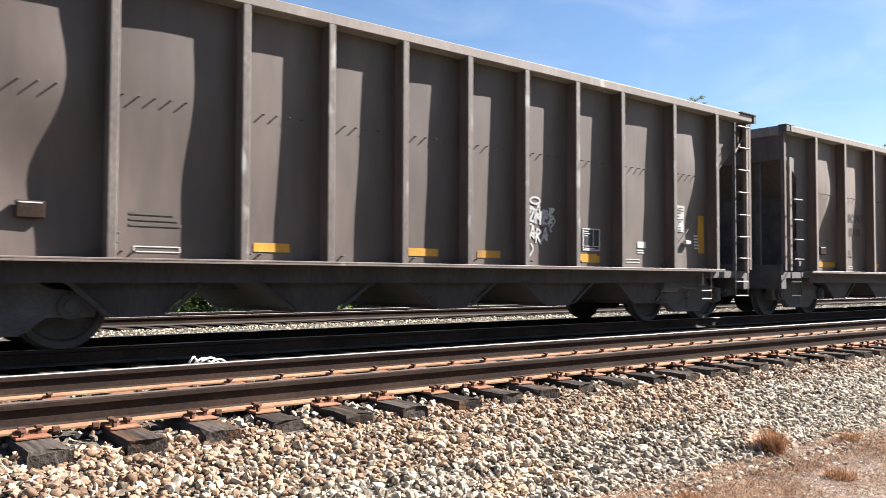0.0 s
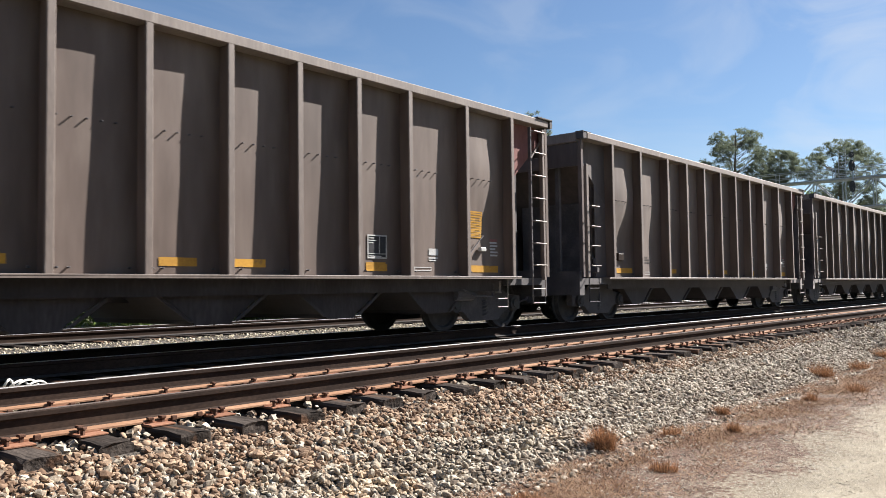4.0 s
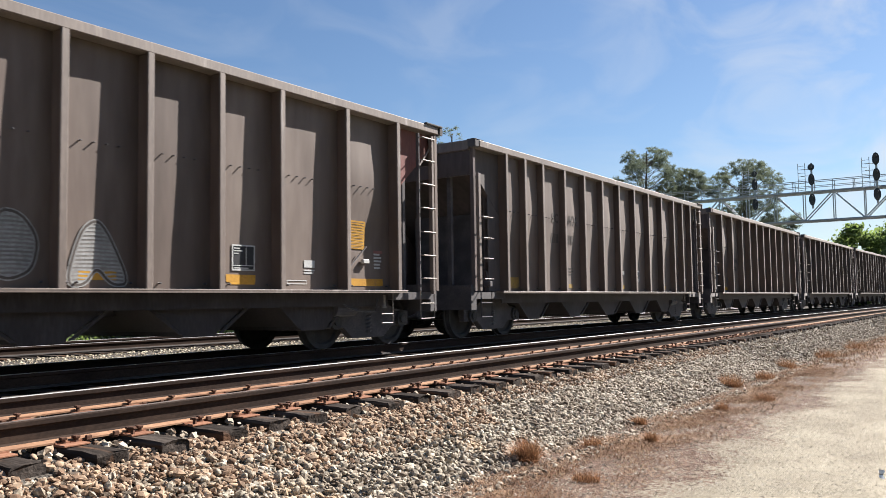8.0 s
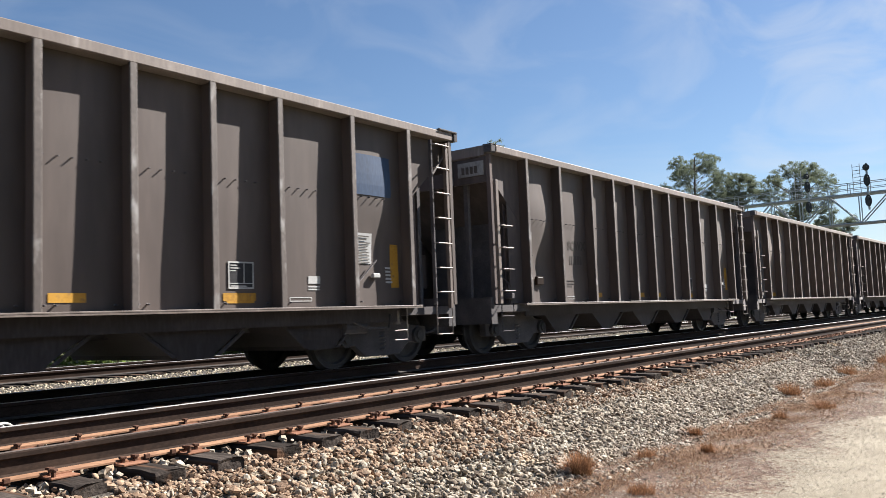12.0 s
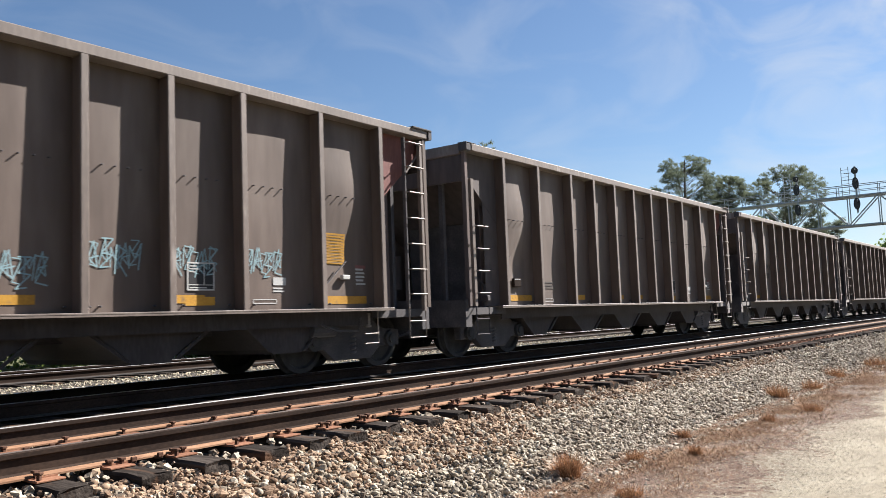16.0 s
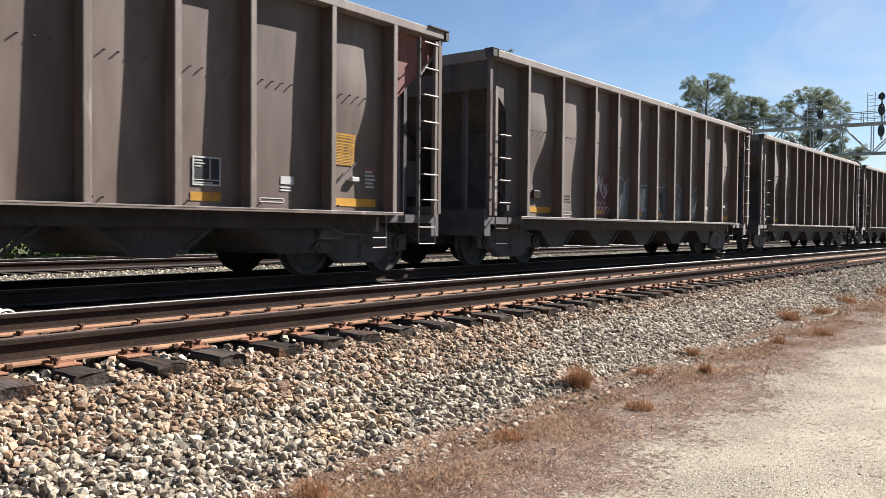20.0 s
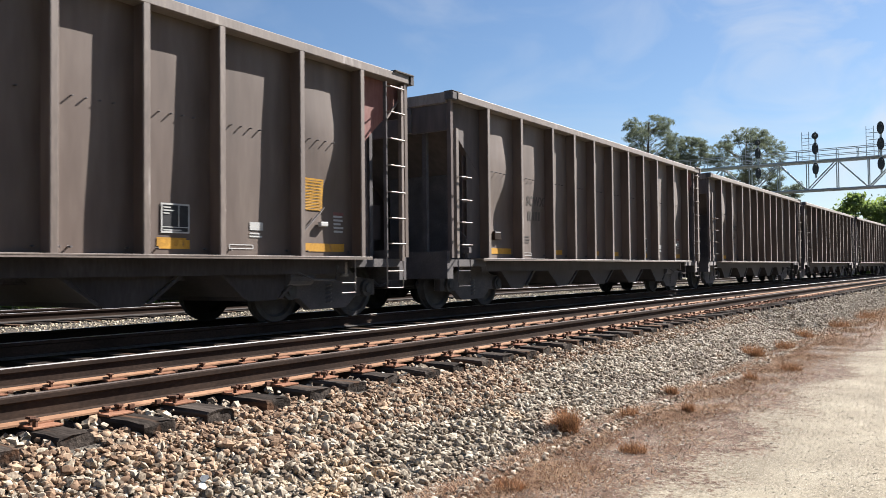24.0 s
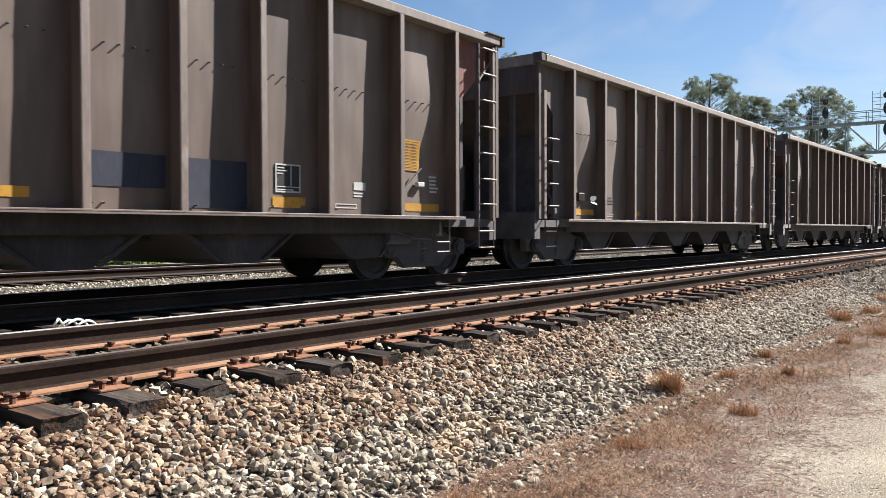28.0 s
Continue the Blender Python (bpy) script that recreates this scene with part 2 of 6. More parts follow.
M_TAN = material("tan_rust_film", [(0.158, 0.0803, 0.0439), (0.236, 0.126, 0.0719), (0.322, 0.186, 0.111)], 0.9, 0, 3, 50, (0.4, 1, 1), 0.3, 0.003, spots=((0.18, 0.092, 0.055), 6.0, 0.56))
M_SHINE = material("worn_rail_head", [(0.448, 0.432, 0.424), (0.608, 0.592, 0.584)], 0.42, 0.5, 2, 40, (0.3, 1, 1), 0.1, 0.002, spec=0.6)
M_DULL = material("dull_rail_head", [(0.12, 0.0924, 0.0798), (0.198, 0.162, 0.146)], 0.5, 0.4, 2, 40, (0.3, 1, 1), 0.1, 0.002, spec=0.5)
M_GRIME = material("grimy_rail_steel", [(0.03, 0.028, 0.028), (0.05, 0.045, 0.043), (0.085, 0.072, 0.064)], 0.85, 0.1, 3, 60, (0.5, 1, 1), 0.3, 0.003)
M_SPIKE = material("dark_rust_spike", [(0.06, 0.03, 0.02), (0.12, 0.055, 0.032)], 0.9, 0.1, 9, 80)
M_TIE = material("creosoted_wood", [(0.016, 0.0125, 0.011), (0.036, 0.029, 0.025), (0.07, 0.057, 0.049)], 0.95, 0, 3, 12, (3, 0.25, 3), 0.8, 0.015, 0.35, spec=0.08,
                 spots=((0.10, 0.055, 0.034), 2.4, 0.56))
M_STONE = material("ballast_granite", [(0.109, 0.0813, 0.0587), (0.206, 0.163, 0.12), (0.3, 0.253, 0.193), (0.445, 0.392, 0.312)], 0.9, 0, 9, 70, (1, 1, 1), 0.4, 0.005, island=0.46,
                   spots=((0.448, 0.314, 0.196), 0.9, 0.64))
M_RUSTY = material("rust_stained_stone", [(0.106, 0.0634, 0.039), (0.216, 0.139, 0.089), (0.356, 0.255, 0.174)], 0.9, 0, 9, 70, (1, 1, 1), 0.4, 0.005, island=0.4)
M_PALE = material("pale_crushed_stone", [(0.269, 0.224, 0.164), (0.403, 0.347, 0.259), (0.561, 0.491, 0.375)], 0.95, 0, 9, 70, (1, 1, 1), 0.4, 0.005, island=0.42)
# far darker than the stones on it: shade of the gaps as colour
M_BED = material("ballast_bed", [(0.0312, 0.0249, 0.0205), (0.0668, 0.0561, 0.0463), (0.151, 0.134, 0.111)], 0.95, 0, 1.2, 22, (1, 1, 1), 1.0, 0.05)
M_BLADE = material("dead_grass", [(0.0724, 0.0336, 0.0187), (0.151, 0.0752, 0.043), (0.279, 0.158, 0.0934), (0.446, 0.3, 0.191)], 0.95, 0, 1.5, 30, (1, 1, 1), 0, 0.001, island=0.45)
M_TUFT = material("russet_grass", [(0.0934, 0.039, 0.0186), (0.24, 0.103, 0.0466), (0.483, 0.231, 0.111)], 0.95, 0, 4, 30, (1, 1, 1), 0, 0.001, island=0.5)
M_DEBRIS = material("dark_leaf_litter", [(0.0534, 0.0363, 0.0256), (0.0961, 0.0684, 0.0491), (0.15, 0.112, 0.0854)], 0.95, 0, 6, 50, (1, 1, 1), 0.2, 0.003, island=0.5)
M_PEBBLE = material("road_pebbles", [(0.187, 0.156, 0.12), (0.311, 0.271, 0.218), (0.463, 0.423, 0.356)], 0.95, 0, 6, 50, (1, 1, 1), 0.2, 0.003, island=0.5)
M_ROPE = material("white_rope", [(0.55, 0.53, 0.48), (0.72, 0.70, 0.65)], 0.9, 0, 20, 200, (1, 1, 1), 0.5, 0.003)
M_LEAF = material("broad_leaves", [(0.0612, 0.0917, 0.0289), (0.111, 0.156, 0.05), (0.2, 0.25, 0.0997)], 0.7, 0, 0.5, 6, (1, 1, 1), 0, 0.001, 0.2, island=0.5)
M_PINE = material("pine_needles", [(0.0835, 0.0902, 0.069), (0.122, 0.129, 0.102), (0.173, 0.174, 0.143)], 0.9, 0, 0.4, 5, (1, 1, 1), 0, 0.001, 0.15, island=0.4, spec=0.05)
M_BARK = material("tree_bark", [(0.0534, 0.0427, 0.0342), (0.107, 0.0854, 0.0684), (0.171, 0.139, 0.117)], 0.95, 0, 3, 20, (1, 1, 0.3), 0.6, 0.02)
M_GALV = material("galvanised_steel", [(0.299, 0.32, 0.331), (0.427, 0.449, 0.459)], 0.5, 0.5, 2, 30)
M_SIGNAL = material("black_signal_housing", [(0.03, 0.032, 0.036), (0.055, 0.058, 0.064)], 0.5, 0, 3, 30)
M_WING = material("white_wing", [(0.72, 0.71, 0.68), (0.82, 0.81, 0.78)], 0.8, 0, 30, 90, (1, 1, 1), 0, 0.001)
M_INSECT = material("insect_body", [(0.03, 0.028, 0.025), (0.06, 0.055, 0.05)], 0.8, 0, 40, 90)


def leafy(m, share, colour):
    """Lets part of the light through thin leaves."""
    n, l = m.node_tree.nodes, m.node_tree.links
    b = next(x for x in n if x.type == "BSDF_PRINCIPLED")
    out = next(x for x in n if x.type == "OUTPUT_MATERIAL")
    t = n.new("ShaderNodeBsdfTranslucent")
    t.inputs["Color"].default_value = (*colour, 1)
    mix = n.new("ShaderNodeMixShader")
    mix.inputs["Fac"].default_value = share
    l.new(b.outputs["BSDF"], mix.inputs[1])
    l.new(t.outputs["BSDF"], mix.inputs[2])
    l.new(mix.outputs["Shader"], out.inputs["Surface"])


leafy(M_LEAF, 0.42, (0.26, 0.35, 0.10))
leafy(M_PINE, 0.4, (0.19, 0.225, 0.15))
leafy(M_BLADE, 0.2, (0.22, 0.14, 0.08))
leafy(M_TUFT, 0.25, (0.30, 0.17, 0.09))


def ground_material():
    """Dead grass beside the ballast that thins out into a pale gravel road; the edge wanders."""
    m = bpy.data.materials.new("verge_and_gravel_road")
    m.use_nodes = True
    n, l = m.node_tree.nodes, m.node_tree.links
    b = n["Principled BSDF"]
    b.inputs["Roughness"].default_value, b.inputs["Specular IOR Level"].default_value = 0.95, 0.15
    co = n.new("ShaderNodeTexCoord")
    uv = n.new("ShaderNodeUVMap")
    sep = n.new("ShaderNodeSeparateXYZ")
    l.new(uv.outputs["UV"], sep.inputs["Vector"])

    def noise_(scale, detail=6.0, vec=None):
        t = n.new("ShaderNodeTexNoise")
        t.inputs["Scale"].default_value, t.inputs["Detail"].default_value = scale, detail
        l.new(vec or co.outputs["Object"], t.inputs["Vector"])
        return t.outputs["Fac"]

    def ramp_(fac, stops):
        r = n.new("ShaderNodeValToRGB")
        while len(r.color_ramp.elements) < len(stops):
            r.color_ramp.elements.new(0.5)
        for e, (p, c) in zip(r.color_ramp.elements, stops):
            e.position, e.color = p, (*c, 1)
        l.new(fac, r.inputs["Fac"])
        return r.outputs["Color"]

    def mix_(fac, a, c):
        x = n.new("ShaderNodeMix")
        x.data_type = "RGBA"
        l.new(fac, x.inputs["Factor"])
        l.new(a, x.inputs["A"])
        l.new(c, x.inputs["B"])
        return x.outputs["Result"]

    # grading marks run along the line of the road
    lanes = n.new("ShaderNodeMapping")
    lanes.inputs["Scale"].default_value = (0.64, 0.85, 0.85)
    l.new(uv.outputs["UV"], lanes.inputs["Vector"])
    streak = ramp_(noise_(1.6, 8, lanes.outputs["Vector"]), [(0.34, (0.182, 0.152, 0.111)), (0.5, (0.268, 0.23, 0.17)), (0.66, (0.353, 0.309, 0.233))])
    road = mix_(ramp_(noise_(75, 5), [(0.46, (0, 0, 0)), (0.56, (1, 1, 1))]), streak,
                ramp_(noise_(95, 4), [(0.38, (0.0684, 0.055, 0.0402)), (0.46, (0.228, 0.197, 0.148)), (0.55, (0.325, 0.28, 0.215)), (0.63, (0.615, 0.561, 0.456))]))
    dirt = mix_(ramp_(noise_(110, 4), [(0.55, (0, 0, 0)), (0.64, (1, 1, 1))]),
                mix_(ramp_(noise_(9, 8), [(0.40, (0, 0, 0)), (0.60, (1, 1, 1))]), ramp_(noise_(60, 4), [(0.36, (0.0205, 0.0114, 0.00797)), (0.62, (0.109, 0.0603, 0.041))]),
                     ramp_(noise_(70, 4), [(0.36, (0.0627, 0.0365, 0.0251)), (0.62, (0.188, 0.118, 0.0843))])),
                ramp_(noise_(4, 5), [(0.4, (0.273, 0.205, 0.159)), (0.6, (0.524, 0.456, 0.376))]))
    far = ramp_(noise_(0.25), [(0.35, (0.0684, 0.0797, 0.0342)), (0.65, (0.137, 0.125, 0.0627))])
    wob = n.new("ShaderNodeMath")
    wob.operation, wob.inputs[1].default_value = "MULTIPLY_ADD", 1.9
    l.new(noise_(1.1, 9), wob.inputs[0])
    l.new(sep.outputs["Y"], wob.inputs[2])
    edge = n.new("ShaderNodeMapRange")
    edge.inputs["From Min"].default_value, edge.inputs["From Max"].default_value = -1.64, -1.36
    # the grass breaks up into specks before it ends
    speck = n.new("ShaderNodeMath")
    speck.operation, speck.inputs[1].default_value = "MULTIPLY_ADD", 1.5
    l.new(noise_(26, 7), speck.inputs[0])
    l.new(wob.outputs[0], speck.inputs[2])
    l.new(speck.outputs[0], edge.inputs["Value"])
    # unseen road behind the camera turns dark green, added to cut bounced light
    out2 = n.new("ShaderNodeMapRange")
    out2.inputs["From Min"].default_value, out2.inputs["From Max"].default_value = -5.7, -6.6
    l.new(wob.outputs[0], out2.inputs["Value"])
    back = n.new("ShaderNodeMapRange")
    back.inputs["From Min"].default_value, back.inputs["From Max"].default_value = 15.0, 18.0
    l.new(sep.outputs["Y"], back.inputs["Value"])
    c = mix_(back.outputs["Result"], mix_(out2.outputs["Result"], mix_(edge.outputs["Result"], road, dirt), far), far)
    l.new(c, b.inputs["Base Color"])
    bp = n.new("ShaderNodeBump")
    bp.inputs["Strength"].default_value, bp.inputs["Distance"].default_value = 0.9, 0.014
    l.new(noise_(110, 4), bp.inputs["Height"])
    l.new(bp.outputs["Normal"], b.inputs["Normal"])
    return m


M_GROUND = ground_material()


# ---------------------------------------------------------------- mesh helpers
def box(bm, x0, x1, y0, y1, z0, z1, bevel=0.0):
    v = [bm.verts.new((x, y, z)) for z in (z0, z1) for y in (y0, y1) for x in (x0, x1)]
    f = [bm.faces.new([v[i] for i in q]) for q in ((0, 2, 3, 1), (4, 5, 7, 6), (0, 1, 5, 4), (2, 6, 7, 3), (0, 4, 6, 2), (1, 3, 7, 5))]
    if bevel:
        edges = list({e for a in f for e in a.edges})
        bmesh.ops.bevel(bm, geom=edges, offset=bevel, segments=1, affect="EDGES")
    return bm


def prism(bm, outline, axis, a, b):
    """A closed outline of (u, v) pairs, pushed along an axis from a to b. u, v are the two other axes in order."""
    def at(u, v, w):
        return {"x": (w, u, v), "y": (u, w, v), "z": (u, v, w)}[axis]
    lo = [bm.verts.new(at(u, v, a)) for u, v in outline]
    hi = [bm.verts.new(at(u, v, b)) for u, v in outline]
    k = len(outline)
    for i in range(k):
        bm.faces.new((lo[i], lo[(i + 1) % k], hi[(i + 1) % k], hi[i]))
    bm.faces.new(lo)
    bm.faces.new(hi[::-1])
    bmesh.ops.recalc_face_normals(bm, faces=bm.faces[:])
    return bm


def tube(bm, points, r, n=8, r_end=None):
    """A round bar along points, closed at both ends."""
    points = [Vector(p) for p in points]
    r_end = r if r_end is None else r_end
    rings = []
    for i, p in enumerate(points):
        d = (points[min(i + 1, len(points) - 1)] - points[max(i - 1, 0)]).normalized()
        side = d.cross(Vector((0, 0, 1)) if abs(d.z) < 0.9 else Vector((1, 0, 0))).normalized()
        up = side.cross(d)
        rr = r + (r_end - r) * i / max(1, len(points) - 1)
        rings.append([bm.verts.new(p + rr * (math.cos(a) * side + math.sin(a) * up)) for a in [2 * math.pi * j / n for j in range(n)]])
    for a, b in zip(rings, rings[1:]):
        for j in range(n):
            bm.faces.new((a[j], a[(j + 1) % n], b[(j + 1) % n], b[j]))
    bm.faces.new(rings[0][::-1])
    bm.faces.new(rings[-1])
    return bm


def disc(bm, x, y, z, r, depth, axis="y", n=24):
    c = Vector((x, y, z))
    d = {"x": Vector((1, 0, 0)), "y": Vector((0, 1, 0)), "z": Vector((0, 0, 1))}[axis] * depth / 2
    return tube(bm, [c - d, c + d], r, n)


def mesh_of(name, bm, material_, smooth=False):
    me = bpy.data.meshes.new(name)
    bm.to_mesh(me)
    bm.free()
    me.materials.append(material_)
    if smooth:
        for p in me.polygons:
            p.use_smooth = True
    return me


def put(name, mesh, parent=None, m=None, label=""):
    ob = new(name, mesh)
    if parent:
        ob.parent = parent
    if m is not None:
        ob.matrix_basis = m
    if label:
        ob["label"] = label
    return ob


def part(name, bm, material_, parent, label="", m=None, smooth=False):
    return put(name, mesh_of(name, bm, material_, smooth), parent, m, label)


def thing(name, label, category, group="", kind="", m=None):
    ob = new(name)
    ob.empty_display_size = 0.2
    if m is not None:
        ob.matrix_basis = m
    return tagged(ob, label, category, group, kind)


def raw_mesh(name, verts, faces, material_):
    """A mesh from arrays: verts (n, 3), faces (m, k)."""
    me = bpy.data.meshes.new(name)
    k, m_ = faces.shape[1], len(faces)
    me.vertices.add(len(verts))
    me.vertices.foreach_set("co", np.ascontiguousarray(verts, dtype=np.float32).ravel())
    me.loops.add(m_ * k)
    me.loops.foreach_set("vertex_index", np.ascontiguousarray(faces, dtype=np.int32).ravel())
    me.polygons.add(m_)
    me.polygons.foreach_set("loop_start", np.arange(0, m_ * k, k, dtype=np.int32))
    me.polygons.foreach_set("use_smooth", np.zeros(m_, dtype=bool))
    me.update(calc_edges=True)
    me.materials.append(material_)
    return me


# ---------------------------------------------------------------- the line of the tracks
BEND, BEND_X = 0.00051, 5.0


def along(s, off=0.0):
    """Place on the gently bending line: s metres along it, off metres to its far side."""
    a = BEND * s
    return BEND_X + math.sin(a) / BEND + off * math.sin(a), -(1 - math.cos(a)) / BEND + off * math.cos(a)


def heading(s):
    return -math.degrees(BEND * s)


def along_many(s, off):
    a = BEND * s
    return BEND_X + np.sin(a) / BEND + off * np.sin(a), -(1 - np.cos(a)) / BEND + off * np.cos(a)


NEAR, TRAIN, BACK = 0.753, 4.64, 11.35   # track centres
STEPS = [-300, -150, -80, -40, -20] + list(np.arange(-10, 60, 2.5)) + [60, 70, 80, 100, 120, 150, 200, 260, 340, 450, 600, 800]


def sweep(outline, steps, closed=True):
    """A cross-section of (off, z) pairs carried along the line; gives verts and quads, and s, off of each vert."""
    k = len(outline)
    verts, uv, faces = [], [], []
    for s in steps:
        for o, z in outline:
            x, y = along(s, o)
            verts.append((x, y, z))
            uv.append((s, o))
    for i in range(len(steps) - 1):
        for j in range(k if closed else k - 1):
            a, b = i * k + j, i * k + (j + 1) % k
            faces.append((a, a + k, b + k, b))
    return verts, faces, uv


def sheet(name, outline, steps, material_, closed=False, smooth=False):
    verts, faces, uv = sweep(outline, steps, closed)
    me = bpy.data.meshes.new(name)
    me.from_pydata(verts, [], faces)
    layer = me.uv_layers.new(name="UVMap")
    for loop in me.loops:
        layer.data[loop.index].uv = uv[loop.vertex_index]
    me.materials.append(material_)
    if smooth:
        for p in me.polygons:
            p.use_smooth = True
    return new(name, me)


# ---------------------------------------------------------------- ground
GROUND_Z = -0.745
prof = [(-1400, -1.2), (-300, -1.0), (-60, -0.9), (-12, -0.80), (-9, -0.78), (-6, -0.755), (-4.5, -0.75), (-3.0, GROUND_Z), (-2.3, -0.735), (-1.7, -0.74), (-1.2, -0.76),
        (2, -0.8), (14.5, -0.8), (16, -0.78), (20, -0.75), (60, -0.8), (300, -0.9), (1500, -1.2)]
ground = sheet("ground", prof, [-1200, -700] + STEPS + [1100, 1500, 1800], M_GROUND)
tagged(ground, "pale gravel road with brown dead grass along its edge", "ground", kind="structure")

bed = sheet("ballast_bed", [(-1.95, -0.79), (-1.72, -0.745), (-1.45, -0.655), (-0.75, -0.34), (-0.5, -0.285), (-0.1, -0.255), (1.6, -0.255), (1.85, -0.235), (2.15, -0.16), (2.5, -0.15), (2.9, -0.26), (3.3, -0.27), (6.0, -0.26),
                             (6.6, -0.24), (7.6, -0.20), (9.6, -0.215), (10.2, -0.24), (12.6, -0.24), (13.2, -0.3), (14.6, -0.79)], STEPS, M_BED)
tagged(bed, "crushed stone railway ballast bed darkened for the shade between stones", "ballast", kind="structure")


# ---------------------------------------------------------------- tracks
RAIL = [(-0.076, -0.178), (0.076, -0.178), (0.076, -0.166), (0.022, -0.152), (0.009, -0.138), (0.009, -0.05), (0.034, -0.038), (0.036, -0.008), (0.028, -0.0005),
        (-0.029, -0.0005), (-0.0325, -0.003), (-0.036, -0.01), (-0.034, -0.038), (-0.009, -0.05), (-0.009, -0.138), (-0.022, -0.152), (-0.076, -0.166)]


def rail(parent, off, z=0.0, foot=M_FOOT, head=None):
    verts, faces, uv = sweep([(off + o, z + h) for o, h in RAIL], STEPS)
    me = bpy.data.meshes.new("rail")
    me.from_pydata(verts, [], faces)
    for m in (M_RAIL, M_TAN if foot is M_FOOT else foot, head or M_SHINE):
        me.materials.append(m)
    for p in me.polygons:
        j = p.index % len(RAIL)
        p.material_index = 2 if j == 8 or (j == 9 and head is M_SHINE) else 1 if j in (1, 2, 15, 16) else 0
    return put("rail", me, parent)


track = thing("railway_track", "rusty near railway track on dark wooden ties", "railway track")
track_t = thing("railway_track", "railway track under the passing coal train", "railway track")
track_b = thing("railway_track", "empty back railway track beyond the train", "railway track")
for t_, c in ((track, NEAR), (track_t, TRAIN), (track_b, BACK)):
    for side in (-0.753, 0.753):
        rail(t_, c + side, foot=M_FOOT if c == NEAR else M_GRIME, head=M_DULL if c == NEAR and side < 0 else M_SHINE)

rng = np.random.default_rng(4)


def tie_mesh(seed):
    r = random.Random(seed)
    bm = bmesh.new()
    rows = []
    for y in (-1.29, -1.24, -1.12, -0.98, -0.7, 0.7, 0.98, 1.29):
        worn = 0.014 if abs(y) > 1.2 else 0.006 if abs(y) > 0.9 else 0.0
        end = r.uniform(-0.035, 0.035) if abs(y) > 1.2 else 0.0
        top = [-r.uniform(0.3, 1) * worn, -r.uniform(0, 0.6) * worn, r.uniform(-0.4, 0.2) * worn, -r.uniform(0.3, 1.2) * worn]
        ring = [(-0.115, -0.18), (-0.118, -0.02 + top[0]), (-0.10, top[0]), (-0.03, top[1]), (0.04, top[2]), (0.10, top[3]), (0.118, -0.02 + top[3]), (0.115, -0.18)]
        rows.append([bm.verts.new((x + r.uniform(-1, 1) * worn * 0.5, y + end * (1 if x > 0 else 0.4) + r.uniform(-1, 1) * worn * 0.8, z)) for x, z in ring])
    for a, b in zip(rows, rows[1:]):
        for k in range(8):
            bm.faces.new((a[k], a[(k + 1) % 8], b[(k + 1) % 8], b[k]))
    bm.faces.new(rows[0])
    bm.faces.new(rows[-1][::-1])
    bmesh.ops.recalc_face_normals(bm, faces=bm.faces[:])
    return mesh_of("tie", bm, M_TIE)


TIES = [tie_mesh(i) for i in range(6)]
bm = bmesh.new()
box(bm, -0.098, 0.098, -0.20, 0.15, -0.003, 0.012, 0.004)
box(bm, -0.098, 0.098, -0.098, -0.08, 0.012, 0.022)
PLATE = mesh_of("tie_plate", bm, M_FOOT)
bm = bmesh.new()
box(bm, -0.011, 0.011, -0.011, 0.011, -0.01, 0.04)
box(bm, -0.021, 0.021, -0.02, 0.03, 0.034, 0.052, 0.004)
SPIKE = mesh_of("spike", bm, M_SPIKE)
bm = bmesh.new()
box(bm, -0.022, 0.022, -0.095, 0.095, -0.022, 0.0, 0.004)
box(bm, -0.022, 0.022, -0.102, -0.078, -0.01, 0.024, 0.004)
ANCHOR = mesh_of("rail_anchor", bm, M_SPIKE)

TIE_S = [-1.41 + 0.508 * i for i in range(-60, 240)]
tie_rng = random.Random(9)
far_v, far_f = [], []


def far_box(s, off, half_s, half_o, z0, z1):
    base = len(far_v)
    for z in (z0, z1):
        for o in (-half_o, half_o):
            for a in (-half_s, half_s):
                x, y = along(s + a, off + o)
                far_v.append((x, y, z))
    far_f.extend([tuple(base + i for i in q) for q in ((0, 2, 3, 1), (4, 5, 7, 6), (0, 1, 5, 4), (2, 6, 7, 3), (0, 4, 6, 2), (1, 3, 7, 5))])


for i, s0 in enumerate(TIE_S):
    s = s0 + tie_rng.uniform(-0.025, 0.025)
    slip, turn = tie_rng.uniform(-0.05, 0.05), tie_rng.uniform(-1.2, 1.2)
    if -4.6 < s < 34:
        x, y = along(s, NEAR + slip)
        put("tie", TIES[i % 6], track, pose(x, y, -0.196, 0, 0, heading(s) + turn))
        for side, flip in ((-0.753, 0), (0.753, 180)):
            x, y = along(s, NEAR + side)
            plate = put("tie_plate", PLATE, track, pose(x, y, -0.192, 0, 0, heading(s) + flip))
            if s < 22:
                for dx, dy, rz in ((-0.05, -0.092, 0), (0.055, -0.092, 0), (0.03, 0.092, 180), (-0.06, -0.165, 20)):
                    if tie_rng.random() < 0.85:
                        put("spike", SPIKE, plate, pose(dx + tie_rng.uniform(-0.012, 0.012), dy, tie_rng.uniform(0.0, 0.014), 0, 0, rz + tie_rng.uniform(-14, 14)))
                if tie_rng.random() < 0.75:
                    x, y = along(s + (0.15 if tie_rng.random() < 0.5 else -0.15), NEAR + side)
                    put("rail_anchor", ANCHOR, track, pose(x, y, -0.172, 0, 0, heading(s) + flip))
    else:
        far_box(s, NEAR + slip, 0.115, 1.29, -0.37, -0.196)
    far_box(s, TRAIN, 0.115, 1.29, -0.37, -0.2)
    if s < 70:
        far_box(s, BACK, 0.115, 1.29, -0.37, -0.2)
me = bpy.data.meshes.new("tie_row")
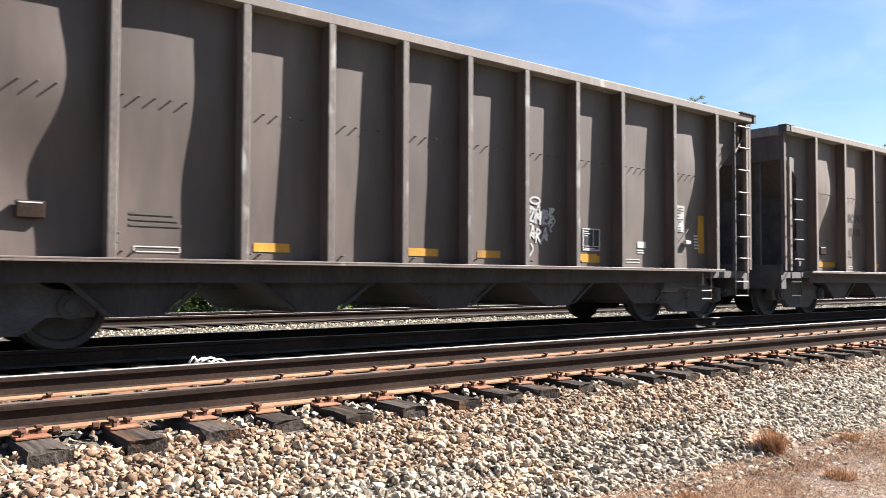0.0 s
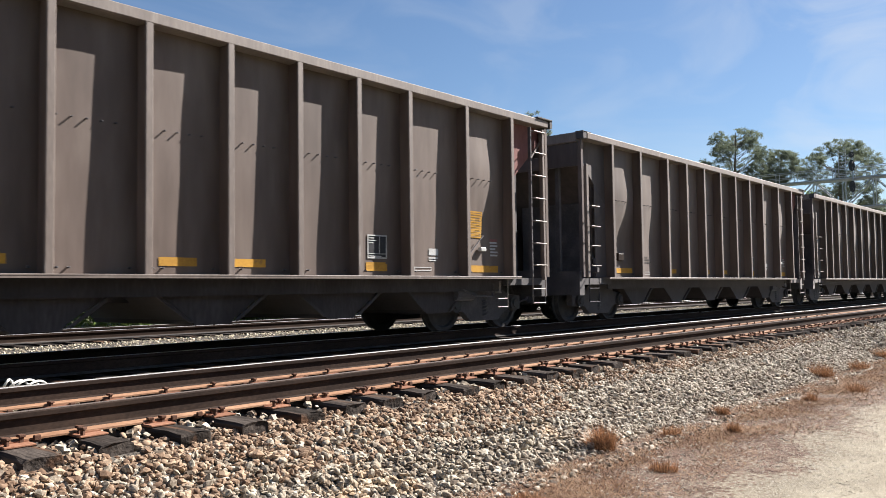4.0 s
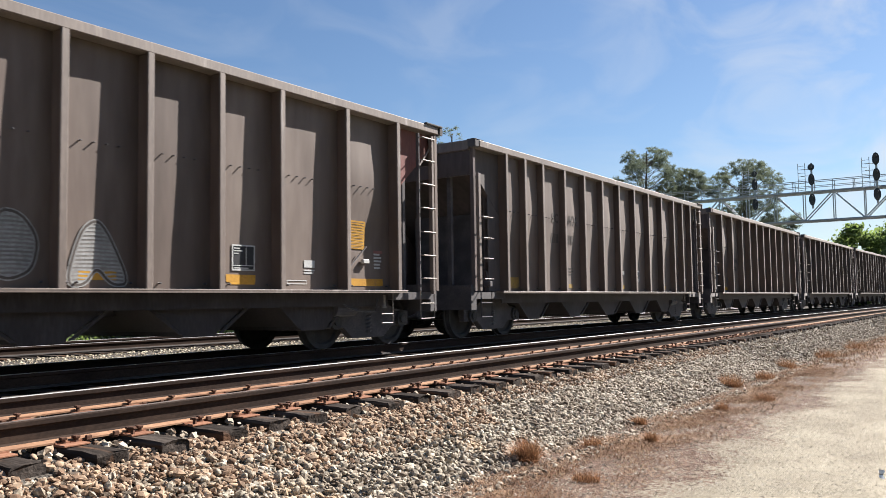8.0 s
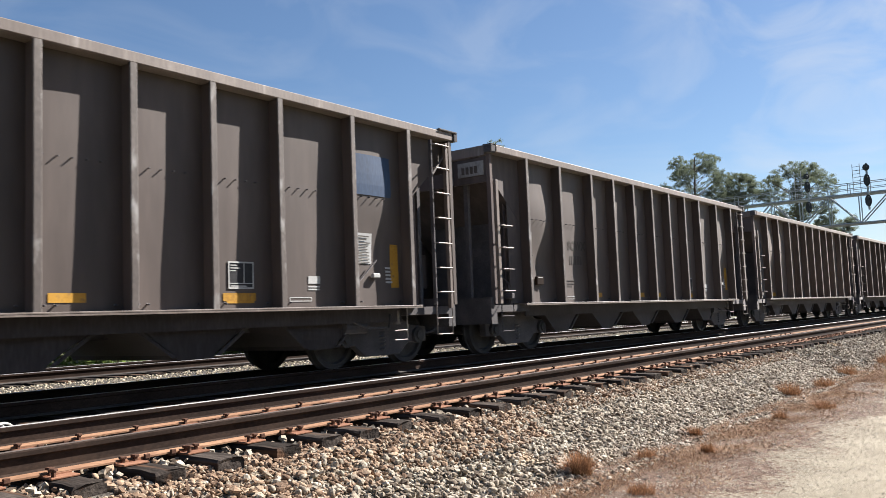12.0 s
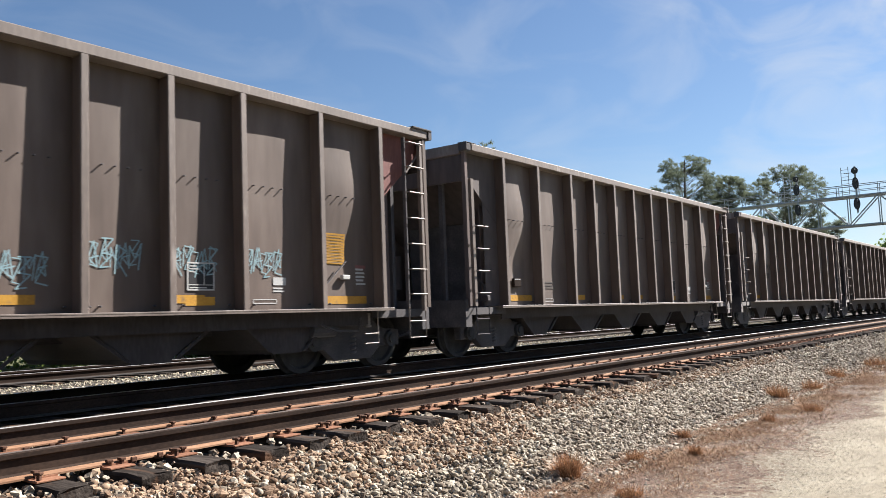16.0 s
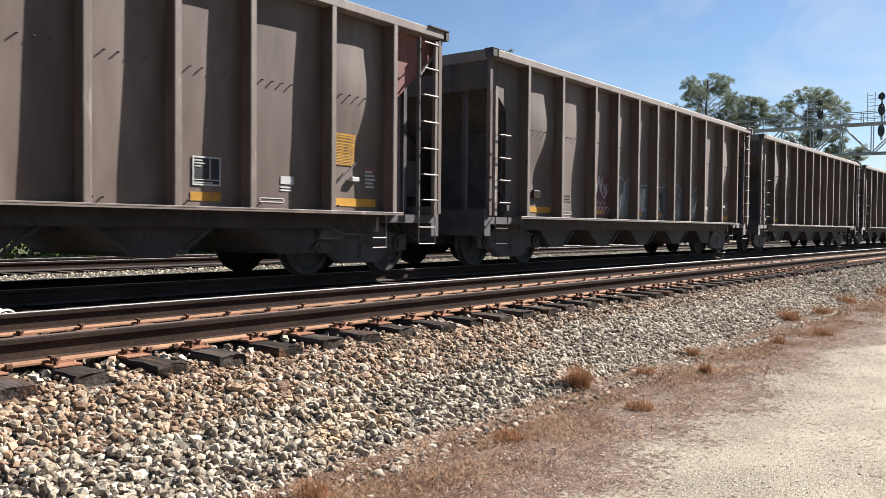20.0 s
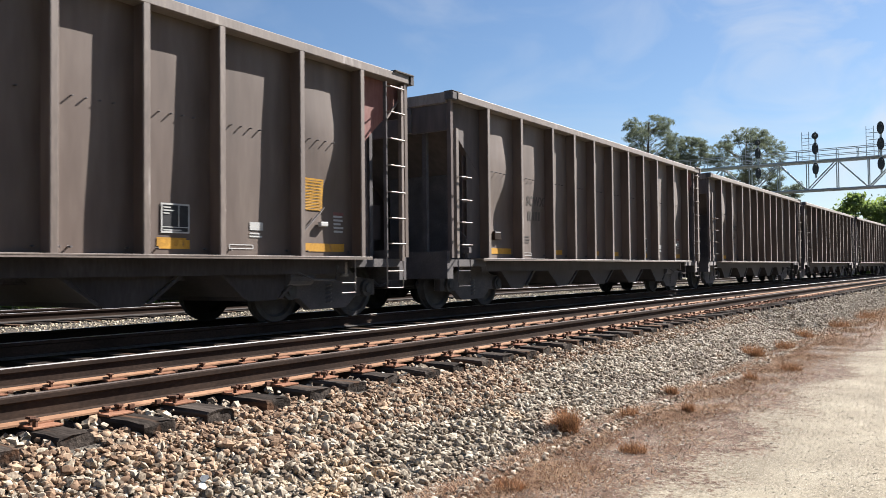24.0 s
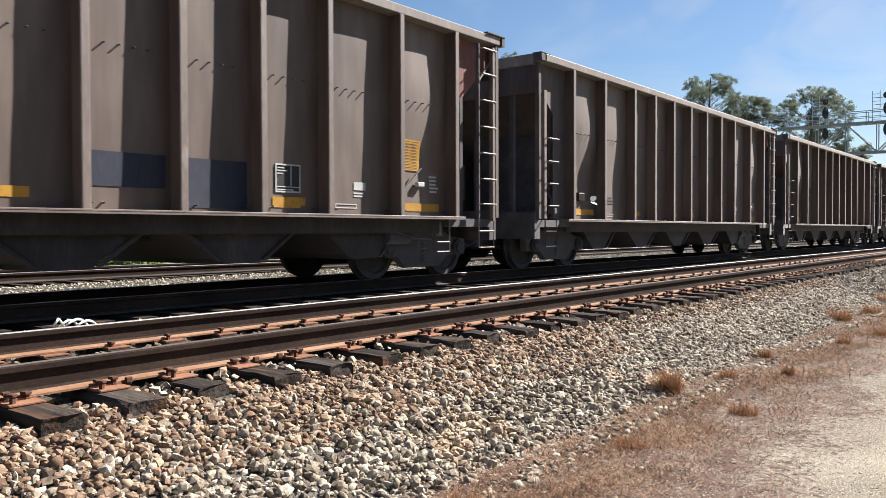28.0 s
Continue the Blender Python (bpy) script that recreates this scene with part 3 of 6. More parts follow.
me.from_pydata(far_v, [], far_f)
me.materials.append(M_TIE)
put("tie_row", me, track_t)["kind"] = "stuff"


# ---------------------------------------------------------------- loose stone
ICO = bmesh.new()
bmesh.ops.create_icosphere(ICO, subdivisions=1, radius=1.0)
ICO_V = np.array([v.co[:] for v in ICO.verts])
ICO_F = np.array([[v.index for v in f.verts] for f in ICO.faces])
ICO.free()
BOX_V = np.array([(x, y, z) for x in (-1, 1) for y in (-1, 1) for z in (-1, 1)], float) * 0.72
BOX_F = np.array([(0, 1, 3), (0, 3, 2), (4, 6, 7), (4, 7, 5), (0, 4, 5), (0, 5, 1), (2, 3, 7), (2, 7, 6), (0, 2, 6), (0, 6, 4), (1, 5, 7), (1, 7, 3)])
OCT_V = np.array([(1, 0, 0), (-1, 0, 0), (0, 1, 0), (0, -1, 0), (0, 0, 1), (0, 0, -1)], float)
OCT_F = np.array([(0, 2, 4), (2, 1, 4), (1, 3, 4), (3, 0, 4), (2, 0, 5), (1, 2, 5), (3, 1, 5), (0, 3, 5)])


def turns(n):
    q = rng.normal(size=(n, 4))
    q /= np.linalg.norm(q, axis=1)[:, None]
    w, x, y, z = q.T
    return np.stack([np.stack([1 - 2 * (y * y + z * z), 2 * (x * y - z * w), 2 * (x * z + y * w)], -1),
                     np.stack([2 * (x * y + z * w), 1 - 2 * (x * x + z * z), 2 * (y * z - x * w)], -1),
                     np.stack([2 * (x * z - y * w), 2 * (y * z + x * w), 1 - 2 * (x * x + y * y)], -1)], 1)


def stones(name, place, size, base, faces, material_, flat=1.0):
    n = len(place)
    sh = base[None] * (1 + rng.uniform(-0.2, 0.2, (n, len(base), 1))) + rng.uniform(-0.13, 0.13, (n, len(base), 3))
    sh = sh * (rng.uniform(0.42, 1.3, (n, 1, 3)) * size[:, None, None])
    sh = np.einsum("nij,nkj->nki", turns(n), sh) * np.array([1, 1, flat]) + place[:, None, :]
    f = (faces[None] + (np.arange(n) * len(base))[:, None, None]).reshape(-1, 3)
    me = raw_mesh(name, sh.reshape(-1, 3), f, material_)
    if len(base) == 12:
        # every other lump is worn round
        me.polygons.foreach_set("use_smooth", np.repeat(rng.random(n) < 0.2, len(faces)))
    return me


BED_O = np.array([-1.95, -1.72, -1.45, -0.75, -0.5, -0.1, 1.6, 1.85, 2.15, 2.5, 2.9, 3.3, 6.0, 6.6, 7.6, 9.6, 10.2])
BED_Z = np.array([-0.79, -0.745, -0.655, -0.34, -0.285, -0.255, -0.255, -0.235, -0.16, -0.15, -0.26, -0.27, -0.26, -0.24, -0.20, -0.215, -0.24])


def scatter(n, s0, s1, o0, o1, size, lift=0.0):
    s, o = rng.uniform(s0, s1, n), rng.uniform(o0, o1, n)
    x, y = along_many(s, o)
    z = np.interp(o, BED_O, BED_Z, left=GROUND_Z) + lift + rng.uniform(-0.012, 0.02, n) * size.mean() / 0.03
    return np.stack([x, y, z], -1), s, o


def field(name, n, s0, s1, o0, o1, lo, hi, base, faces, material_=None, label="", skip_ties=True, lift=0.0):
    size = rng.uniform(lo, hi, n) * rng.choice([0.75, 1.0, 1.0, 1.25], n)
    p, s, o = scatter(n, s0, s1, o0, o1, size, lift)
    keep = np.ones(n, bool)
    if skip_ties:
        near_tie = np.abs(((s - TIE_S[0]) / 0.508 + 0.5) % 1 - 0.5) * 0.508 < 0.115 + 0.4 * size
        keep &= ~((o > -0.58 - 0.3 * size) & near_tie)
        keep &= ~((np.abs(o) < 0.10) | (np.abs(o - 1.506) < 0.10))
    thin = np.clip((o + 2.25) / 0.5, 0, 1)
    keep &= rng.random(n) < thin
    ob = new(name, stones(name, p[keep], size[keep], base, faces, material_ or M_STONE, 0.78))
    return tagged(ob, label or "loose crushed stone ballast in grey tan and white", "ballast", kind="stuff")


field("ballast_stones", 27000, -4.5, 9, -2.15, -0.35, 0.018, 0.033, ICO_V, ICO_F)
field("ballast_stones", 9000, -4.5, 9, -2.15, -0.35, 0.015, 0.027, BOX_V, BOX_F)
field("ballast_stones", 4600, -4.5, 3.2, -1.15, -0.35, 0.018, 0.033, ICO_V, ICO_F, M_RUSTY, "rust-stained crushed stone beside the ties", lift=0.012)
field("ballast_stones", 4000, -4.5, 14, -0.85, -0.35, 0.017, 0.03, ICO_V, ICO_F, M_RUSTY, "rust-stained crushed stone beside the ties", lift=0.02)
field("ballast_stones", 9000, 9, 14, -2.1, -0.35, 0.02, 0.035, ICO_V, ICO_F)
field("ballast_stones", 18000, 14, 32, -2.1, -0.35, 0.022, 0.039, OCT_V * 1.08, OCT_F)
field("ballast_stones", 16000, -30, -4.5, -2.1, 2.9, 0.026, 0.044, OCT_V * 1.1, OCT_F)
field("ballast_stones", 9000, 32, 75, -2.1, -0.35, 0.035, 0.06, OCT_V * 1.1, OCT_F)
field("ballast_stones", 5000, -4.5, 18, -0.4, 1.75, 0.02, 0.034, BOX_V, BOX_F, lift=0.03)
field("ballast_stones", 2200, -4.5, 18, -0.4, 1.75, 0.02, 0.034, ICO_V, ICO_F, M_RUSTY, "rust-stained crushed stone between the rails", lift=0.03)
field("ballast_stones", 11000, -3, 36, 1.75, 2.9, 0.018, 0.032, OCT_V, OCT_F, M_PALE, "pale crushed stone heaped between the tracks", skip_ties=False, lift=0.012)
field("ballast_stones", 16000, -6, 50, 6.4, 10.3, 0.018, 0.032, OCT_V, OCT_F, M_PALE, "pale crushed stone beyond the train", skip_ties=False, lift=0.005)

# the stones nearest to the camera, one by one
NEAR_STONES = []
for i in range(10):
    me = stones("stone", np.zeros((1, 3)), np.array([0.03]), ICO_V, ICO_F, M_STONE)
    NEAR_STONES.append(me)
for i in range(280):
    s, o = rng.uniform(-2.5, 2.5), rng.uniform(-1.9, -0.75)
    x, y = along(s, o)
    put("stone", NEAR_STONES[i % 10], bed, pose(x, y, float(np.interp(o, BED_O, BED_Z)) + 0.035, *(float(a) for a in rng.uniform(0, 360, 3))))


def pebbles(n, s0, s1, o0, o1, lo, hi, edge, material_=None, flat=0.45):
    size = rng.uniform(lo, hi, n)
    s, o = rng.uniform(s0, s1, n), rng.uniform(o0, o1, n)
    x, y = along_many(s, o)
    z = np.interp(o, [-6, -3, -2.3, -1.7], [-0.755, GROUND_Z, -0.735, -0.74]) + size * 0.2
    keep = rng.random(n) < edge(o)
    ob = new("road_pebbles", stones("road_pebbles", np.stack([x, y, z], -1)[keep], size[keep], OCT_V, OCT_F, material_ or M_PEBBLE, flat))
    tagged(ob, "dark flakes of leaf litter on the gravel road" if material_ else "small loose pale pebbles on the gravel road and verge", "leaf litter" if material_ else "pebbles", kind="stuff")


pebbles(34000, -2.5, 14, -4.6, -1.7, 0.003, 0.009, lambda o: np.clip(0.9 - 0.25 * np.abs(o + 2.6), 0.2, 1))
pebbles(12000, -2.5, 16, -5.6, -2.4, 0.004, 0.010, lambda o: np.clip(0.75 - 0.15 * np.abs(o + 3.2), 0.2, 1))
pebbles(9000, -2, 20, -3.0, -1.7, 0.006, 0.02, lambda o: np.clip((o + 3.0) / 1.1, 0.08, 1))


pebbles(11000, -2.5, 16, -5.4, -1.8, 0.004, 0.012, lambda o: np.clip(1.0 - 0.5 * np.abs(o + 2.5), 0.10, 1), M_DEBRIS, 0.2)


# ---------------------------------------------------------------- dead grass
def blades(name, roots, length, width, lean, material_, label, flat=False):
    """Thin bent blades, each two quads, springing from the roots."""
    n = len(roots)
    a = rng.uniform(0, 2 * math.pi, n)
    tilt = rng.uniform(lean[0], lean[1], n)
    ln = rng.uniform(length[0], length[1], n)
    d = np.stack([np.cos(a) * np.sin(tilt), np.sin(a) * np.sin(tilt), np.cos(tilt)], -1)
    side = np.stack([-np.sin(a), np.cos(a), np.zeros(n)], -1) * (width * rng.uniform(0.6, 1.3, n))[:, None]
    mid = roots + d * (ln * 0.55)[:, None]
    d2 = d + np.stack([np.cos(a), np.sin(a), -np.ones(n)], -1) * rng.uniform(0.1, 0.5, n)[:, None]
    tip = mid + d2 * (ln * 0.45)[:, None]
    v = np.stack([roots - side, roots + side, mid - side * 0.8, mid + side * 0.8, tip - side * 0.2, tip + side * 0.2], 1).reshape(-1, 3)
    f = np.array([(0, 1, 3, 2), (2, 3, 5, 4)])
    f = (f[None] + (np.arange(n) * 6)[:, None, None]).reshape(-1, 4)
    return raw_mesh(name, v, f, material_)


def verge_roots(n, s0, s1):
    s = rng.uniform(s0, s1, n)
    o = np.clip(rng.normal(-2.24, 0.3, n), -3.0, -1.5)
    x, y = along_many(s, o)
    patch = np.array([noise.noise(Vector((a * 1.1, b * 2.2, 0))) for a, b in zip(x, y)])
    keep = patch + rng.uniform(-0.3, 0.3, n) > -0.1
    z = np.interp(o, [-6, -3, -2.3, -1.7], [-0.755, GROUND_Z, -0.735, -0.74])
    return np.stack([x, y, z], -1)[keep]


tagged(new("dead_grass", blades("dead_grass", verge_roots(135000, -3, 15), (0.025, 0.085), 0.0021, (0.8, 1.54), M_BLADE, "")), "short brown dead grass on the verge", "grass", kind="stuff")
tagged(new("dead_grass", blades("dead_grass", verge_roots(36000, 15, 60), (0.04, 0.13), 0.004, (0.4, 1.4), M_BLADE, "")), "short brown dead grass on the verge", "grass", kind="stuff")


def tuft(x, y, r, h, n):
    rr = r * np.sqrt(rng.uniform(0, 1, n)) * 0.55
    a = rng.uniform(0, 2 * math.pi, n)
    roots = np.stack([rr * np.cos(a), rr * np.sin(a), np.full(n, -0.01)], -1)
    ob = new("grass_tuft", blades("grass_tuft", roots, (h * 0.5, h * 1.25), 0.0017, (0.0, 1.15), M_TUFT, ""))
    ob.matrix_basis = pose(x, y, -0.74)
    return tagged(ob, "dry russet grass tuft on the verge beside the ballast", "grass tuft", "grass tufts along the ballast")


for x, y, r, h, n in ((7.56, -1.76, 0.17, 0.24, 1200), (10.22, -1.85, 0.13, 0.13, 500), (9.12, -2.38, 0.11, 0.13, 500), (14.85, -1.72, 0.3, 0.24, 900), (8.6, -1.95, 0.16, 0.12, 400),
                      (11.9, -2.35, 0.16, 0.14, 450), (16.4, -1.9, 0.3, 0.2, 600), (19.0, -1.75, 0.35, 0.24, 600), (7.1, -2.55, 0.2, 0.1, 500), (3.9, -2.1, 0.16, 0.12, 500),
                      (13.2, -2.6, 0.25, 0.14, 500), (22.5, -1.95, 0.4, 0.26, 600), (5.6, -2.25, 0.2, 0.09, 500), (26.5, -2.1, 0.5, 0.3, 600)):
    tuft(x, y, r, h, n)


# ---------------------------------------------------------------- rope behind the rail
rope = thing("rope", "white coiled rope scrap lying beside the rail", "rope", m=pose(4.2, 2.28, -0.02))
for cx, r, h, sx in ((-0.13, 0.10, 0.05, 0.5), (-0.04, 0.09, 0.03, 1.0), (0.03, 0.1, 0.02, 1.1), (0.12, 0.09, 0.0, 1.2)):
    bm = bmesh.new()
    tube(bm, [(cx + sx * r * math.cos(a), 0.04 * math.sin(2 * a), 0.6 * h - 0.10 + 0.75 * r * abs(math.sin(a)) ** 0.8) for a in np.linspace(0.05, math.pi - 0.2, 14)], 0.011, 7)
    part("coil", bm, M_ROPE, rope)


# ---------------------------------------------------------------- hopper cars
PITCH, LONG, HALF_W, TOP, SILL = 16.13, 14.8, 1.60, 3.98, 0.955
RECESS = 0.222
FACE = -HALF_W + RECESS        # plane of the side sheets, near side


# how far the sheets of each kind of car stand proud of the deepest ones, and how hollow they are low down
SHALLOW = {"brown": 0.0, "dark": 0.0, "many": 0.06, "even": 0.05}
HOLLOW = {"brown": 0.75, "dark": 0.75, "many": 0.3, "even": 0.15}


def rib_places(kind):
    if kind in ("even", "many"):
        return [1.24, 2.06] + [2.91 + (LONG - 5.82) * i / 8 for i in range(9)] + [LONG - 2.06, LONG - 1.24]
    return [1.24, 2.58] + [4.03 + (LONG - 8.06) * i / 6 for i in range(7)] + [LONG - 2.58, LONG - 1.24]


def bulge(u, z, warp, seed, hollow=0.75):
    """How far a side sheet stands out at the share u of its width."""
    swell = warp * math.exp(-((z - 2.75) / 0.55) ** 2) - hollow * warp * math.exp(-((z - 1.75) / 0.45) ** 2)
    dent = 0.011 * noise.noise(Vector((u * 1.6 + seed * 3.1, (z - SILL), seed)))
    return (swell + dent + 0.016 * (z - 2.5)) * max(0.0, math.sin(math.pi * u)) ** 0.7


MANY_WARP = (-0.04, -0.055, 0.03, -0.015, 0.035, 0.02, 0.04, 0.03, 0.015, 0.03, -0.02, -0.04)


def warp_of(i, bays, kind=""):
    if kind == "many":
        return MANY_WARP[i]
    if bays > 10:
        return 0.04 if i % 2 else 0.03
    return 0.075 if i == 0 else 0.045 if i == bays - 1 else 0.02 if i == 1 else 0.0


def panel_mesh(width, warp, material_, seed, hollow=0.75):
    """One sheet between two ribs, slightly buckled, with its row of bolts."""
    bm = bmesh.new()
    nu, nv, z0, z1 = 8, 16, SILL, TOP - 0.13
    grid = []
    for j in range(nv + 1):
        z = z0 + (z1 - z0) * j / nv
        grid.append([bm.verts.new((width * i / nu, -bulge(i / nu, z, warp, seed, hollow), z)) for i in range(nu + 1)])
    for a, b in zip(grid, grid[1:]):
        for i in range(nu):
            bm.faces.new((a[i], a[i + 1], b[i + 1], b[i]))
    sheet = mesh_of("side_panel", bm, material_, True)
    bm = bmesh.new()
    for k in range(5):
        x = 0.14 + k * 0.17
        if x < width - 0.12:
            tube(bm, [(x, 0.03, 2.66), (x, -0.05 - warp * 0.95, 2.66)], 0.0095, 6)
    if warp > 0.06:
        for k in range(4):
            tube(bm, [(0.09 + 0.085 * k, 0.03, 2.38 - 0.15 * k), (0.09 + 0.085 * k, -0.05, 2.38 - 0.15 * k)], 0.013, 6)
    for x in (0.1, 0.17, 0.3, width - 0.12):
        tube(bm, [(x, 0.03, 1.03), (x, -0.035, 1.03)], 0.013, 5)
    tube(bm, [(0.12, 0.03, 1.12), (0.12, -0.035, 1.12)], 0.013, 5)
    tube(bm, [(0.13, 0.03, 1.22), (0.13, -0.035, 1.22)], 0.013, 5)
    return sheet, mesh_of("bolts", bm, M_UNDER, True)


def wheel_mesh(side):
    bm = bmesh.new()
    rings = [(0.0, -0.09), (0.09, -0.09), (0.10, -0.04), (0.36, -0.02), (0.385, -0.065), (0.457, -0.065), (0.46, 0.03), (0.487, 0.045), (0.487, 0.072), (0.38, 0.072), (0.36, 0.0), (0.1, 0.03), (0.0, 0.05)]
    n = 28
    prev = None
    for r, y in rings:
        ring = [bm.verts.new((r * math.cos(2 * math.pi * j / n), y, r * math.sin(2 * math.pi * j / n))) for j in range(n)] if r else [bm.verts.new((0, y, 0))]
        if prev:
            for j in range(n):
                a = [prev[j % len(prev)], prev[(j + 1) % len(prev)]] if len(prev) > 1 else [prev[0]]
                b = [ring[(j + 1) % len(ring)], ring[j % len(ring)]] if len(ring) > 1 else [ring[0]]
                bm.faces.new(a + b)
        prev = ring
    for v in bm.verts:
        v.co.y *= side
    bmesh.ops.recalc_face_normals(bm, faces=bm.faces[:])
    return mesh_of("wheel", bm, M_WHEEL)


WHEEL = {-1: wheel_mesh(1), 1: wheel_mesh(-1)}
bm = bmesh.new()
disc(bm, 0, 0, 0, 0.08, 1.6, "y", 12)
AXLE = mesh_of("axle", bm, M_UNDER)
bm = bmesh.new()
prism(bm, [(-1.15, 0.34), (-1.15, 0.60), (-0.72, 0.64), (-0.42, 0.80), (0.42, 0.80), (0.72, 0.64), (1.15, 0.60), (1.15, 0.34), (0.66, 0.34), (0.42, 0.16), (-0.42, 0.16), (-0.66, 0.34)], "y", -0.07, 0.07)
bmesh.ops.bevel(bm, geom=bm.edges[:], offset=0.012, segments=1, affect="EDGES")
FRAME = mesh_of("side_frame", bm, M_UNDER)
bm = bmesh.new()
tube(bm, [(0.1 * math.cos(a), -0.07 + 0.08 * math.sin(a), 0.22 + 0.32 * a / 31.4) for a in np.linspace(0, 31.4, 60)], 0.022, 5)
SPRING = mesh_of("spring", bm, M_UNDER)
bm = bmesh.new()
box(bm, -0.2, 0.2, -1.0, 1.0, 0.50, 0.72, 0.02)
BOLSTER = mesh_of("bolster", bm, M_UNDER)
bm = bmesh.new()
disc(bm, 0, 0, 0, 0.135, 0.12, "y", 16)
disc(bm, 0, -0.07, 0, 0.075, 0.04, "y", 12)
BEARING = mesh_of("bearing_cap", bm, M_WHEEL)


def truck(car, x):
    tr = put("truck", mesh_of("truck", box(bmesh.new(), -0.35, 0.35, -0.3, 0.3, 0.66, 0.80, 0.02), M_UNDER), car, pose(x, 0, 0), "black four-wheel freight truck")
    put("bolster", BOLSTER, tr)
    for sy in (-1, 1):
        put("side_frame", FRAME, tr, pose(0, sy * 0.99, 0))
        put("spring", SPRING, tr, pose(0, sy * 0.92, 0))
        for ax in (-0.89, 0.89):
            put("wheel", WHEEL[sy], tr).matrix_parent_inverse = pose(ax, sy * 0.755, 0.457)
            put("bearing_cap", BEARING, tr, pose(ax, sy * 1.06, 0.457, 0, 0, 0 if sy < 0 else 180))
    for ax in (-0.89, 0.89):
        put("axle", AXLE, tr, pose(ax, 0, 0.457))
    return tr


def ladder(car, x0, x1, y, z_top, rungs, low, outward, second=M_LADDER):
    bm = bmesh.new()
    wide = 0.014 if second else 0.04
    box(bm, x0 - wide, x0 + wide, y - 0.012, y + 0.05, SILL, z_top)
    lad = part("ladder", bm, M_UNDER if second else M_EDGE, car, "dark steel side ladder with one brown stile" if second else "brown post with free steel rungs")
    if second:
        bm = bmesh.new()
        box(bm, x1 - 0.03, x1 + 0.03, y - 0.012, y + 0.05, SILL - 0.06, z_top)
        part("stile", bm, second, lad)
    d = 0.03 if x1 > x0 else -0.03
    for z in rungs:
        bm = bmesh.new()
        back = -0.02 if second else 0.14
        tube(bm, [(x0, y - 0.02 * outward, z), (x0 + d, y - 0.07 * outward, z), (x1 - d, y - 0.07 * outward, z), (x1, y + back * outward, z)], 0.013, 6)
        part("rung", bm, M_LADDER, lad)
    bm = bmesh.new()
    tube(bm, [(x0, y, SILL), (x0, y, low), (x1, y, low), (x1, y, SILL)], 0.014, 6)
    tube(bm, [(x0, y, 0.5 * (SILL + low) + 0.02), (x1, y, 0.5 * (SILL + low) + 0.02)], 0.012, 6)
    part("stirrup_step", bm, M_LADDER if second else M_UNDER, lad)


